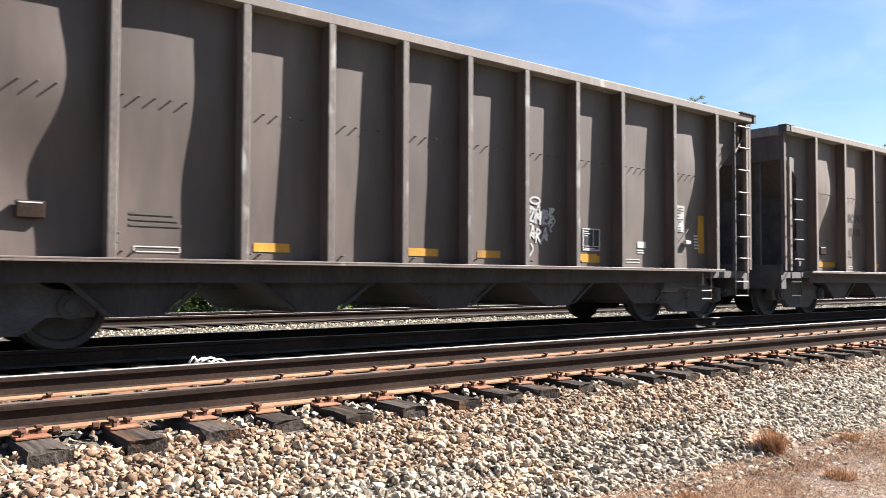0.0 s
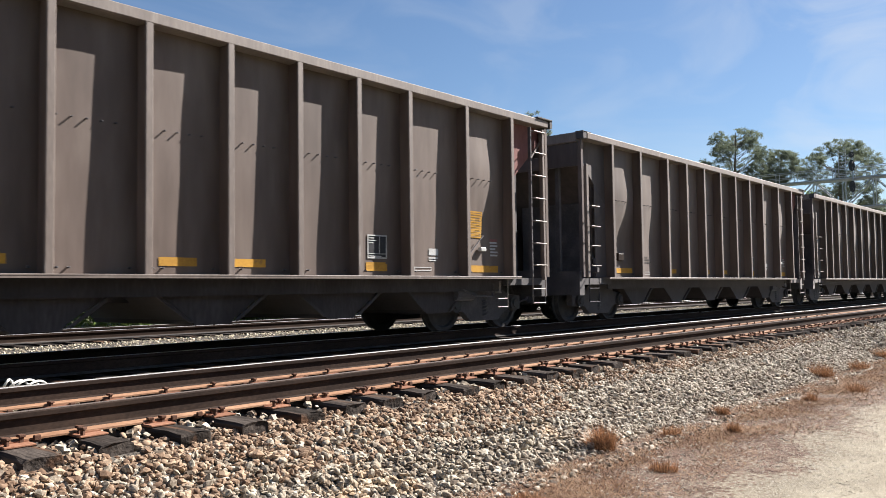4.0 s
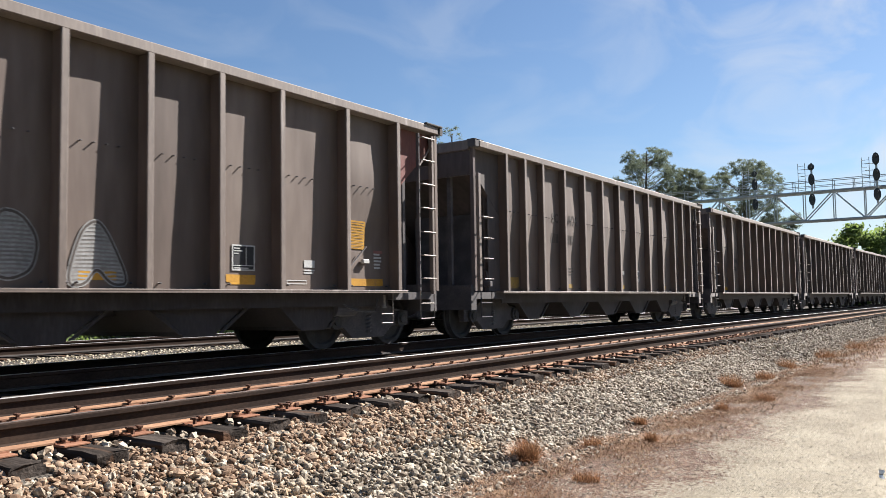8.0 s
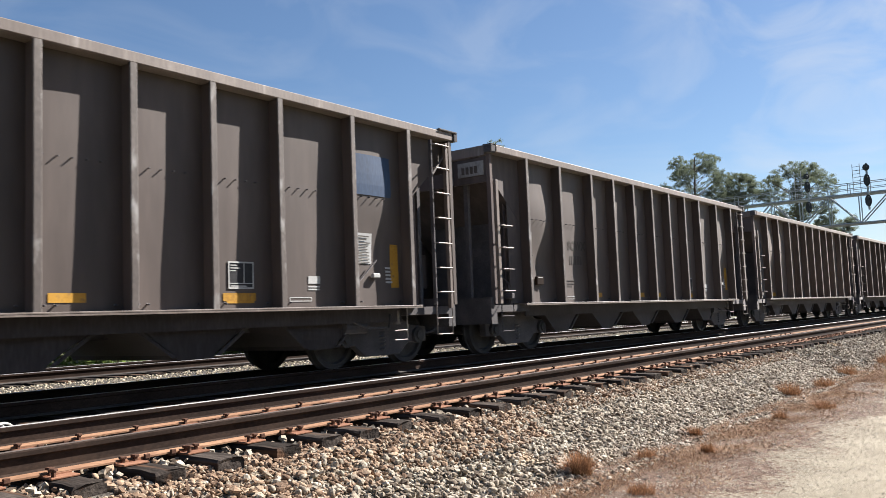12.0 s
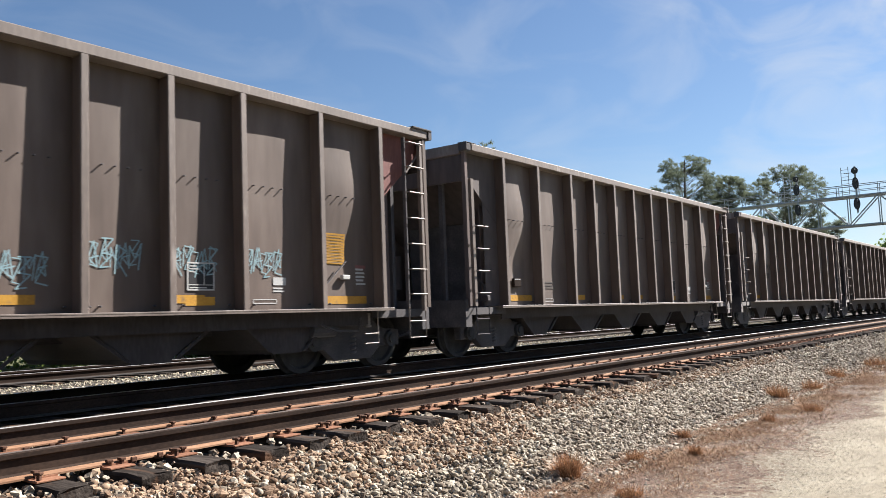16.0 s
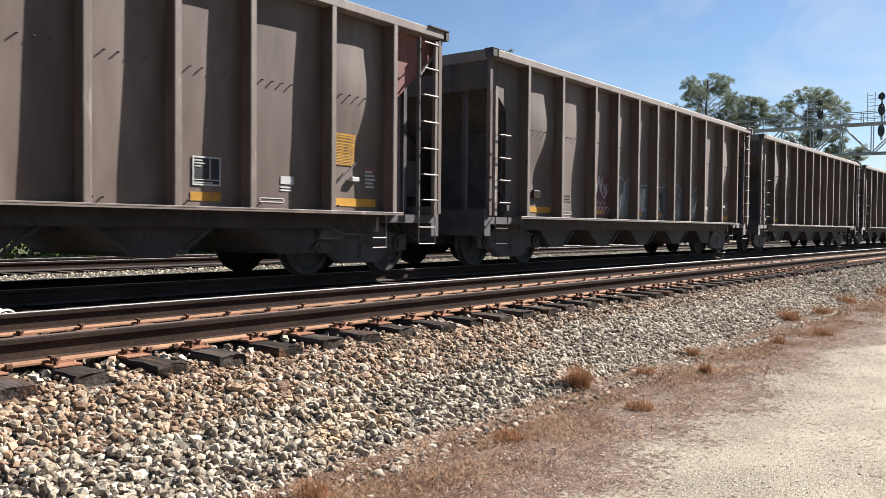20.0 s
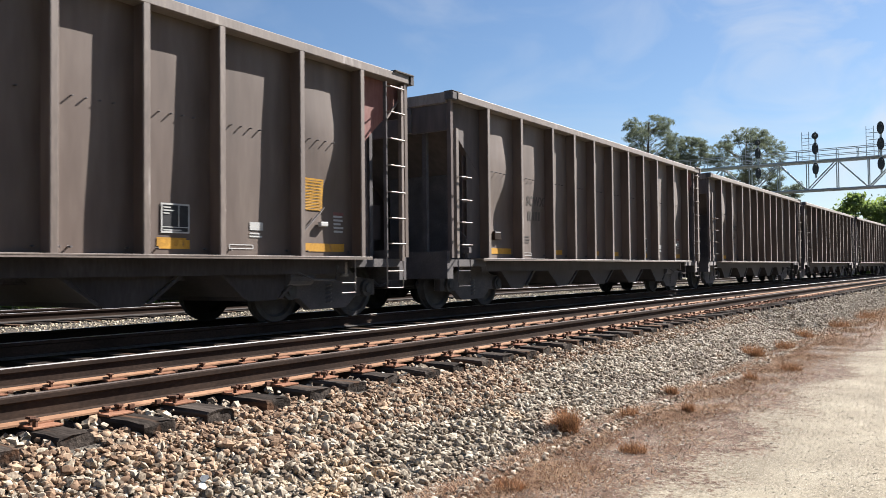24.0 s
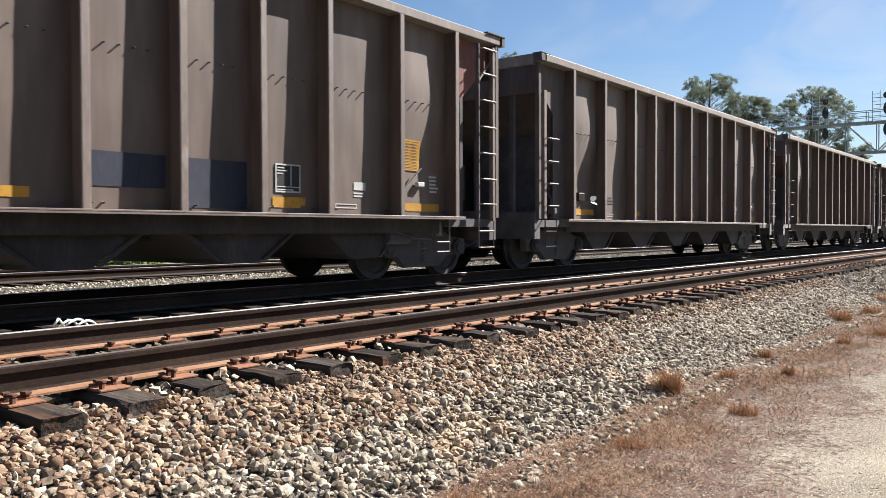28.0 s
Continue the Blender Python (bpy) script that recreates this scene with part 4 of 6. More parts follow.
def hopper_car(kind, paint):
    """An open-top coal hopper; its near side faces -y, its left end is at x = 0."""
    car = thing("hopper_car", "x", "hopper car", "coal hopper cars in the train")
    ribs = rib_places(kind)
    cache = {}
    for side in (-1, 1):
        for i, (a, b) in enumerate(zip(ribs, ribs[1:])):
            warp = warp_of(i, len(ribs) - 1, kind)
            key = (round(b - a, 3), warp, i % 4)
            if key not in cache:
                cache[key] = panel_mesh(b - a, warp, paint, i % 4, HOLLOW[kind])
            if side < 0:
                sheet = put("side_panel", cache[key][0], car, pose(a, FACE - SHALLOW[kind], 0))
                put("bolts", cache[key][1], sheet)["kind"] = "stuff"
            else:
                put("side_panel", cache[key][0], car, pose(b, -FACE + SHALLOW[kind], 0, 0, 0, 180))
        bm = bmesh.new()
        prism(bm, [(-0.05, -HALF_W), (0.05, -HALF_W), (0.05, -HALF_W + 0.03), (0.022, -HALF_W + 0.04), (0.022, FACE + 0.07), (-0.022, FACE + 0.07), (-0.022, -HALF_W + 0.04), (-0.05, -HALF_W + 0.03)], "z", SILL, TOP - 0.132)
        bmesh.ops.bevel(bm, geom=[e for e in bm.edges if abs(e.verts[0].co.z - e.verts[1].co.z) > 1 and e.verts[0].co.y < -HALF_W + 0.001], offset=0.01, segments=1, affect="EDGES")
        rib_me = mesh_of("rib", bm, paint)
        rib_me.materials.append(M_WORN if kind == "dark" else M_EDGE)
        # front face and bevel get the lighter, lit-looking tone; the sides keep the paint
        for p in rib_me.polygons:
            p.material_index = 1 if p.normal.y < -0.3 else 0
        for a in ribs:
            put("rib", rib_me, car, pose(a, 0, 0) if side < 0 else pose(a, 0, 0, 0, 0, 180))
        # webs under the end slopes, and corner sheets above them
        for end in (0, 1):
            bm = bmesh.new()
            web = [(0.76, SILL), (0.76, 2.93), (2.95, 1.07), (2.95, SILL)]
            prism(bm, [(x if not end else LONG - x, z) for x, z in web], "y", min(side * 1.275, side * 1.29), max(side * 1.275, side * 1.29))
            part("end_web", bm, M_END_SHADE, car)
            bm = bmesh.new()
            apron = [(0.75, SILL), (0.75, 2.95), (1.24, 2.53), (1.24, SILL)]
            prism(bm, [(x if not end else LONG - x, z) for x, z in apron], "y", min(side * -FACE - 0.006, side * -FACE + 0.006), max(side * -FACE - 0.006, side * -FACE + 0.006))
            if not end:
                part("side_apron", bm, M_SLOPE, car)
            else:
                bm.free()
        for end in (0, 1):
            def ex(x):
                return x if not end else LONG - x
            bm = bmesh.new()
            prism(bm, [(ex(1.24), TOP - 0.13), (ex(0.06), TOP - 0.13), (ex(0.04), 3.56), (ex(1.24), 2.54)], "y", side * -FACE - 0.006, side * -FACE + 0.006)
            # left corner sheet and post carry the end's shade as colour; right ones don't
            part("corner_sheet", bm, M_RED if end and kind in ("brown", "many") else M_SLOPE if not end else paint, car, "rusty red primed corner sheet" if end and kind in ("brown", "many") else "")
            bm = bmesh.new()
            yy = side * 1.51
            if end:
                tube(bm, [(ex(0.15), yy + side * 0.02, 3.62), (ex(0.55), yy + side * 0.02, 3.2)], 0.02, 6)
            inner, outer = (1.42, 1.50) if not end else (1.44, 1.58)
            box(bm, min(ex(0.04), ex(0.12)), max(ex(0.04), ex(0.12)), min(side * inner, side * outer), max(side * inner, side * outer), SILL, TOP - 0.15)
            part("corner_post", bm, M_END_SHADE if not end else paint, car)
        bm = bmesh.new()
        box(bm, 0.15, LONG, min(side * 1.34, side * HALF_W), max(side * 1.34, side * HALF_W), TOP - 0.138, TOP, 0.012)
        part("top_chord", bm, M_EDGE, car)
        bm = bmesh.new()
        box(bm, 0.95, LONG - 1.05, min(side * 1.30, side * 1.625), max(side * 1.30, side * 1.625), SILL - 0.022, SILL, 0.004)
        box(bm, 0.95, LONG - 1.05, min(side * 1.60, side * 1.622), max(side * 1.60, side * 1.622), SILL - 0.045, SILL - 0.022)
        part("side_sill", bm, M_EDGE, car)
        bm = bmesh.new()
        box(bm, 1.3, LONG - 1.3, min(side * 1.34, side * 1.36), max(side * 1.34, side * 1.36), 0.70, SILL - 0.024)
        part("sill_web", bm, M_UNDERSHADE, car)
    for end in (0, 1):
        def ex(x):
            return x if not end else LONG - x
        bm = bmesh.new()
        box(bm, min(ex(-0.02), ex(0.12)), max(ex(-0.02), ex(0.12)), -1.43, 1.43, TOP - 0.2, TOP + 0.004, 0.012)
        part("end_chord", bm, M_EDGE, car)
        bm = bmesh.new()
        prism(bm, [(ex(0.05), TOP - 0.2), (ex(0.05), 3.55), (ex(3.1), 0.95), (ex(3.13), 0.97), (ex(0.08), 3.57), (ex(0.08), TOP - 0.2)], "y", -1.30, 1.30)
        for q in (-1, 1):
            prism(bm, [(ex(0.05), TOP - 0.2), (ex(0.05), 3.55), (ex(1.2), 2.57), (ex(1.23), 2.59), (ex(0.08), 3.57), (ex(0.08), TOP - 0.2)], "y", min(q * 1.30, q * (-FACE - 0.007)), max(q * 1.30, q * (-FACE - 0.007)))
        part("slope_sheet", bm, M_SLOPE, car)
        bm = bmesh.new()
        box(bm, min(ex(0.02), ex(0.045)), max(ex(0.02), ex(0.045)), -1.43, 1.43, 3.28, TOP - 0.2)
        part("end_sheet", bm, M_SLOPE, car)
        for y in (-0.62, 0.62):
            bm = bmesh.new()
            box(bm, min(ex(-0.04), ex(0.018)), max(ex(-0.04), ex(0.018)), y - 0.03, y + 0.03, 3.3, TOP - 0.2)
            part("end_stiffener", bm, M_UNDER, car)
        for y in (-0.85, 0.85):
            bm = bmesh.new()
            box(bm, min(ex(0.12), ex(0.20)), max(ex(0.12), ex(0.20)), y - 0.045, y + 0.045, 0.93, 3.38)
            part("end_brace", bm, M_UNDER, car)
        # cross sheet under the slope, with the brake gear's box on it
        bm = bmesh.new()
        box(bm, min(ex(1.10), ex(1.13)), max(ex(1.10), ex(1.13)), -1.26, 0.72, 0.93, 2.62)
        part("cross_sheet", bm, M_UNDER, car)
        bm = bmesh.new()
        box(bm, min(ex(0.22), ex(0.58)), max(ex(0.22), ex(0.58)), 0.55, 1.0, 1.35, 2.05, 0.02)
        tube(bm, [(ex(0.4), 0.78, 0.93), (ex(0.4), 0.78, 1.36)], 0.03, 6)
        part("brake_box", bm, M_END_SHADE, car)
        bm = bmesh.new()
        beam = [(0.06, 1.08), (-0.05, 1.08), (-0.05, 0.58), (0.14, 0.58), (0.14, 0.80), (1.3, 0.80), (1.3, 0.93), (0.06, 0.93)]
        prism(bm, [(ex(x), z) for x, z in beam], "y", -1.46, 1.46)
        part("end_platform", bm, M_UNDER, car)
        bm = bmesh.new()
        box(bm, min(ex(-0.52), ex(0.9)), max(ex(-0.52), ex(0.9)), -0.15, 0.15, 0.66, 0.98, 0.02)
        box(bm, min(ex(-0.3), ex(0.9)), max(ex(-0.3), ex(0.9)), -0.34, 0.34, 0.42, 0.8, 0.03)
        prism(bm, [(ex(-0.45), -0.13), (ex(-0.66), -0.16), (ex(-0.71), 0.02), (ex(-0.62), 0.12), (ex(-0.45), 0.14)], "z", 0.68, 0.96)
        part("coupler", bm, M_UNDER, car)
        bm = bmesh.new()
        tube(bm, [(ex(-0.1), -0.3, 0.75), (ex(-0.35), -0.32, 0.5), (ex(-0.5), -0.25, 0.45), (ex(-0.62), -0.12, 0.62)], 0.025, 6)
        part("air_hose", bm, M_UNDER, car)
        truck(car, ex(1.45))
    bm = bmesh.new()
    box(bm, 0.6, LONG - 0.6, -0.33, 0.33, 0.62, 0.92, 0.02)
    part("center_sill", bm, M_UNDER, car)
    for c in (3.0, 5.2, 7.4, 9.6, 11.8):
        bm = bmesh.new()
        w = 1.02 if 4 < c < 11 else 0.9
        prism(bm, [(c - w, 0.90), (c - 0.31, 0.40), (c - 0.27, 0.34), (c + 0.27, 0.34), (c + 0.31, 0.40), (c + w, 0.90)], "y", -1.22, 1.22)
        part("hopper_chute", bm, M_UNDERSHADE, car)
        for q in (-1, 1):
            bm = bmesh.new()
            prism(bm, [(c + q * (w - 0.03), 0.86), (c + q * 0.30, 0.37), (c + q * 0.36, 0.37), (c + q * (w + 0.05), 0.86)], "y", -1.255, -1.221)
            part("chute_flange", bm, M_UNDERSHADE, car)
    ladder(car, 0.11, 0.52, -HALF_W + 0.01, 3.31, (1.19, 1.60, 2.01, 2.43), 0.44, 1, None)
    ladder(car, LONG - 0.64, LONG - 0.21, -HALF_W + 0.01, 3.78, (1.17, 1.58, 2.0, 2.43, 2.86, 3.29, 3.7), 0.46, 1, M_EDGE)
    ladder(car, 0.64, 0.21, HALF_W - 0.01, 3.78, (1.17, 1.58, 2.0, 2.43, 2.86, 3.29, 3.7), 0.46, -1, M_EDGE)
    ladder(car, LONG - 0.11, LONG - 0.52, HALF_W - 0.01, 3.31, (1.19, 1.60, 2.01, 2.43), 0.44, -1, None)
    for yy in (-1.5, 1.5):
        bm = bmesh.new()
        over = 0.1 if kind != "many" else 0.03
        box(bm, LONG - 0.42 if kind != "many" else LONG - 0.12, LONG + over, yy - 0.13, yy + 0.13, TOP + 0.002, TOP + 0.03, 0.006)
        box(bm, LONG + over - 0.08, LONG + over, yy - 0.12, yy + 0.12, TOP - 0.14, TOP + 0.002)
        part("corner_cap", bm, M_UNDER, car)
        bm = bmesh.new()
        box(bm, -0.02, 0.34, yy - 0.09, yy + 0.105, TOP + 0.002, TOP + 0.02, 0.009)
        box(bm, -0.02, 0.147, yy - 0.09, yy + 0.105, TOP - 0.15, TOP + 0.004, 0.02)
        part("corner_cap", bm, M_UNDER, car)
    # brake gear beside the far truck, seen below the sill
    bm = bmesh.new()
    disc(bm, LONG - 2.3, -1.2, 0.66, 0.13, 0.5, "x", 14)
    tube(bm, [(LONG - 2.6, -1.3, 0.8), (LONG - 2.2, -1.42, 0.62), (LONG - 1.7, -1.42, 0.6), (LONG - 1.65, -1.42, 0.82)], 0.018, 6)
    part("brake_cylinder", bm, M_UNDER, car)
    bm = bmesh.new()
    for z in (0.41, 0.56):
        tube(bm, [(LONG - 1.64, -1.5, z), (LONG - 1.33, -1.5, z)], 0.011, 6)
    tube(bm, [(LONG - 1.33, -1.5, 0.40), (LONG - 1.33, -1.5, 0.92)], 0.012, 6)
    part("crossover_step", bm, M_LADDER, car)
    bm = bmesh.new()
    disc(bm, LONG - 1.38, -1.32, 0.78, 0.05, 0.2, "z", 12)
    disc(bm, LONG - 1.38, -1.32, 0.67, 0.065, 0.03, "z", 12)
    part("release_valve", bm, M_LADDER, car, "pale grey release valve")
    bm = bmesh.new()
    tube(bm, [(0.75, -1.35, SILL - 0.02), (0.75, -1.35, 1.35), (0.75, -1.1, 1.6)], 0.02, 6)
    box(bm, 0.70, 0.80, -1.45, -1.3, 1.05, 1.16, 0.01)
    part("release_rod", bm, M_UNDER, car)
    bm = bmesh.new()
    tube(bm, [(LONG - 2.53, FACE - 0.05, 1.2), (LONG - 1.95, FACE - 0.05, 1.68)], 0.013, 5)
    part("brake_rod", bm, M_UNDER, car)
    bm = bmesh.new()
    box(bm, LONG - 0.16, LONG - 0.05, 0.35, 0.75, 1.9, 2.35, 0.02)
    tube(bm, [(LONG + 0.05, 0.55 + 0.26 * math.cos(a), 2.1 + 0.26 * math.sin(a)) for a in np.linspace(0, 2 * math.pi, 17)], 0.016, 6)
    part("brake_wheel", bm, M_UNDER, car)
    return car


# lettering, stripes and paint on the cars
CAR_KIND = {}


def skin(kind, x, z):
    ribs = rib_places(kind)
    i = min(max(0, sum(r <= x for r in ribs) - 1), len(ribs) - 2)
    return bulge((x - ribs[i]) / (ribs[i + 1] - ribs[i]), z, warp_of(i, len(ribs) - 1, kind), i % 4, HOLLOW[kind]) + SHALLOW[kind]


def on_skin(kind, x, y, z):
    """Lays a painted point on the buckled side sheet, just proud of it."""
    return FACE - 0.12 * (FACE - y) - 0.006 - skin(kind, x, z)


def painted(name, bm, material_, car, label=""):
    """Paint that follows the sheet: cut fine enough to bend with it."""
    xs, zs = [v.co.x for v in bm.verts], [v.co.z for v in bm.verts]
    for lo, hi, step, way in ((min(xs), max(xs), 0.12, (1, 0, 0)), (min(zs), max(zs), 0.17, (0, 0, 1))):
        at = lo + step
        while at < hi - 0.02:
            bmesh.ops.bisect_plane(bm, geom=bm.verts[:] + bm.edges[:] + bm.faces[:], dist=1e-5, plane_co=(at if way[0] else 0, 0, at if way[2] else 0), plane_no=way)
            at += step
    for v in bm.verts:
        v.co.y = on_skin(CAR_KIND[car.name], *v.co)
    return part(name, bm, material_, car, label)


def decal(car, name, x0, x1, z0, z1, material_, lift=0.004, label="", warp=0.0):
    y = FACE - lift - warp
    return painted(name, box(bmesh.new(), x0, x1, y - 0.003, y, z0, z1), material_, car, label)


def stencil_box(car, x, z, w, h):
    y = FACE - 0.07
    bm = bmesh.new()
    rings = [[bm.verts.new((x + w * (u if not d else 0.5 + (u - 0.5) * (1 - 0.04 / w)), y, z + h * (v if not d else 0.5 + (v - 0.5) * (1 - 0.04 / h)))) for u, v in ((0, 0), (1, 0), (1, 1), (0, 1))] for d in (0, 1)]
    for k in range(4):
        bm.faces.new((rings[0][k], rings[0][(k + 1) % 4], rings[1][(k + 1) % 4], rings[1][k]))
    frame_ = painted("data_stencil", bm, M_WHITE, car, "white outlined maintenance stencil")
    for x0, x1, z0, z1 in ((0.02, w - 0.02, h * 0.2 - 0.005, h * 0.2 + 0.005), (w * 0.62 - 0.007, w * 0.62 + 0.007, h * 0.2, h - 0.02)):
        painted("divider", box(bmesh.new(), x + x0, x + x1, y - 0.003, y, z + z0, z + z1), M_WHITE, car).parent = frame_
    bm = bmesh.new()
    for k, b in enumerate((0.34, 0.46, 0.30)):
        box(bm, x + w * 0.08, x + w * b, y - 0.003, y, z + h * (0.84 - 0.1 * k), z + h * (0.88 - 0.1 * k))
    box(bm, x + w * 0.08, x + w * 0.72, y - 0.003, y, z + h * 0.08, z + h * 0.12)
    print_ = painted("stencil_print", bm, M_WHITE, car)
    print_["kind"] = "stuff"
    print_.parent = frame_
    decal(car, "stencil_ground", x, x + w, z, z + h, G_BLACK, 0.012).parent = frame_


def lettering(car, text, x, z, size, material_):
    cu = bpy.data.curves.new("reporting_mark", "FONT")
    cu.body, cu.size, cu.extrude, cu.space_character = text, size, 0.0005, 1.12
    cu.offset = 0.011
    tmp = bpy.data.objects.new("reporting_mark", cu)
    scene.collection.objects.link(tmp)
    dg = bpy.context.evaluated_depsgraph_get()
    me = bpy.data.meshes.new_from_object(tmp.evaluated_get(dg))
    bpy.data.objects.remove(tmp)
    me.materials.clear()
    me.materials.append(material_)
    for v in me.vertices:
        a, b = x + v.co.x, z + v.co.y
        v.co = (a, on_skin(CAR_KIND[car.name], a, FACE - v.co.z, b), b)
    return put("reporting_mark", me, car, None, "faded black stencilled letters")


def bars(car, name, x, z, w, h, rows, material_, seed, gap=0.5, lift=0.016, label="", even=False):
    """Lines of writing too small or too private to read, as bars."""
    r = random.Random(seed)
    bm = bmesh.new()
    y = FACE - lift
    for i in range(rows):
        zz = z - i * h * (1 + gap)
        box(bm, x, x + w * (1.0 if even else r.uniform(0.7, 1.0)), y - 0.003, y, zz, zz + h)
    return painted(name, bm, material_, car, label)


def digits(car, x, z, n, w, h, material_):
    y = FACE - 0.006
    for i in range(n):
        painted("number_bar", box(bmesh.new(), x + i * w * 1.35, x + i * w * 1.35 + w, y - 0.002, y, z, z + h), material_, car)


def outline_box(car, x, z, w, h):
    """A low stencilled frame."""
    bm = bmesh.new()
    y = FACE - 0.012
    for a in (0, h):
        box(bm, x, x + w, y - 0.003, y, z + a - 0.006, z + a + 0.006)
    for a in (0, w):
        box(bm, x + a - 0.006, x + a + 0.006, y - 0.003, y, z, z + h)
    painted("stencil_frame", bm, M_WHITE, car)


def close_ribbed_markings(car, kind, bay, seed, mark):
    """Paint on the cars with many narrow bays."""
    a, b = bay[0]
    decal(car, "reflector_stripe", a + 0.2, b - 0.1, 1.02, 1.26, M_STAIN, 0.016, "rust-stained yellow reflector")
    if not mark:
        decal(car, "white_label", a + 0.36, a + 0.54, 1.62, 1.86, M_WHITE, 0.03)
        bars(car, "small_print", a + 0.38, 1.82, 0.14, 0.012, 6, M_MARK, seed + 5, 1.8, 0.05)
    for i in (3, 6, 9) if mark else (3, 6):
        a, b = bay[i]
        decal(car, "reflector_stripe", a + 0.25, a + 0.68, 1.04, 1.14, M_STAIN, 0.016)
    if mark:
        lettering(car, mark[:2], bay[2][0] + 0.62, 2.58, 0.31, M_MARK)
        lettering(car, mark[2:], bay[3][0] + 0.28, 2.58, 0.31, M_MARK)
        digits(car, bay[2][0] + 0.62, 2.1, 3, 0.1, 0.22, M_MARK)
        digits(car, bay[3][0] + 0.28, 2.1, 3, 0.1, 0.22, M_MARK)
        bars(car, "small_print", bay[3][0] + 0.3, 1.5, 0.42, 0.03, 3, M_MARK, seed + 1, 1.4)
        decal(car, "white_label", bay[6][0] + 0.42, bay[6][0] + 0.66, 1.42, 1.53, M_WHITE, 0.02)
        bars(car, "small_print", bay[6][0] + 0.44, 1.5, 0.2, 0.012, 3, M_MARK, seed + 2, 1.6, 0.04)
    stencil_box(car, bay[7][0] + 0.3, 1.26, 0.36, 0.3)
    a, b = bay[11]
    bm = bmesh.new()
    box(bm, a + 0.26, a + 0.46, FACE - SHALLOW[kind] - 0.05, FACE, 1.33, 1.385, 0.01)
    part("grab_bracket", bm, M_WHITE, car)
    if not mark:
        decal(car, "notice_plate", a + 0.28, a + 0.48, 1.43, 1.66, M_WHITE, 0.03)
        bars(car, "small_print", a + 0.3, 1.63, 0.15, 0.014, 5, M_MARK, seed + 8, 1.6, 0.05)
        decal(car, "reflector_stripe", a + 0.22, b - 0.1, 1.08, 1.27, M_STAIN, 0.016)


def markings(car, kind, seed, mark, upright):
    r = random.Random(seed)
    ribs = rib_places(kind)
    bay = list(zip(ribs, ribs[1:]))
    last = len(bay) - 1
    if kind in ("even", "many"):
        close_ribbed_markings(car, kind, bay, seed, mark)
        return
    for i in (2, 4, 5, 7):
        if r.random() < 0.9:
            a, b = bay[i]
            w = r.uniform(0.42, 0.56)
            x = a + r.uniform(0.2, 0.34)
            decal(car, "reflector_stripe", x, x + w, 1.06, 1.165, M_YELLOW, 0.016)
    a, b = bay[0]
    if upright:
        decal(car, "reflector_stripe", a + 0.12, a + 0.27, 1.0, 1.5, M_YELLOW, 0.016)
    else:
        decal(car, "reflector_stripe", a + 0.08, b - 0.12, 1.05, 1.165, M_YELLOW, 0.016)
    bm = bmesh.new()
    box(bm, a + 0.50, a + 0.76, FACE - 0.035, FACE + 0.03, 1.33, 1.50, 0.008)
    part("placard_holder", bm, M_RAIL, car)
    bm = bmesh.new()
    box(bm, a + 0.52, a + 0.73, FACE - 0.038, FACE - 0.036, 1.474, 1.488)
    part("placard_print", bm, M_WHITE, car)
    a, b = bay[1]
    if mark:
        lettering(car, mark, a + 0.55, 2.12, 0.26, M_MARK)
        digits(car, a + 0.64, 1.79, 5, 0.085, 0.19, M_MARK)
    bars(car, "small_print", a + 0.25, 1.42, 0.62, 0.03, 3, M_MARK, seed + 1, 1.0)
    outline_box(car, a + 0.3, 1.03, 0.5, 0.055)
    stencil_box(car, bay[last - 2][0] + 0.36, 1.22, 0.42, 0.36)
    decal(car, "reflector_stripe", bay[last - 2][0] + 0.33, bay[last - 2][0] + 0.79, 1.03, 1.14, M_YELLOW, 0.016)
    a, b = bay[last - 1]
    decal(car, "white_label", a + 0.66, a + 0.9, 1.3, 1.41, M_WHITE, 0.02)
    bars(car, "small_print", a + 0.66, 1.245, 0.24, 0.022, 2, M_WHITE, seed + 3, 0.8)
    outline_box(car, a + 0.3, 1.05, 0.42, 0.05)
    a, b = bay[last]
    if upright:
        decal(car, "notice_plate", a + 0.12, a + 0.6, 1.62, 2.1, M_WHITE, 0.03, "weathered white notice plate")
        bars(car, "notice_print", a + 0.15, 2.04, 0.42, 0.018, 9, M_MARK, seed + 5, 1.8, 0.13)
        decal(car, "reflector_stripe", b - 0.3, b - 0.12, 1.25, 1.95, M_YELLOW, 0.02)
    else:
        decal(car, "notice_plate", a + 0.12, a + 0.68, 1.63, 2.1, M_YELLOW, 0.03, "yellow printed notice plate")
        bars(car, "notice_print", a + 0.15, 2.06, 0.49, 0.009, 10, M_MARK, seed + 5, 4.0, 0.13, even=True)
        decal(car, "reflector_stripe", a + 0.1, b - 0.2, 1.03, 1.15, M_YELLOW, 0.016)
    if not upright:
        decal(car, "label_band", b - 0.42, b - 0.2, 1.58, 1.63, M_RED, 0.02)
    bars(car, "white_label", b - 0.42, 1.55, 0.22, 0.03, 5, M_WHITE, seed + 6, 0.9, 0.02)
    bm = bmesh.new()
    box(bm, a + 0.56, a + 0.72, FACE - 0.05, FACE + 0.02, 1.40, 1.47, 0.01)
    part("grab_bracket", bm, M_WHITE, car)


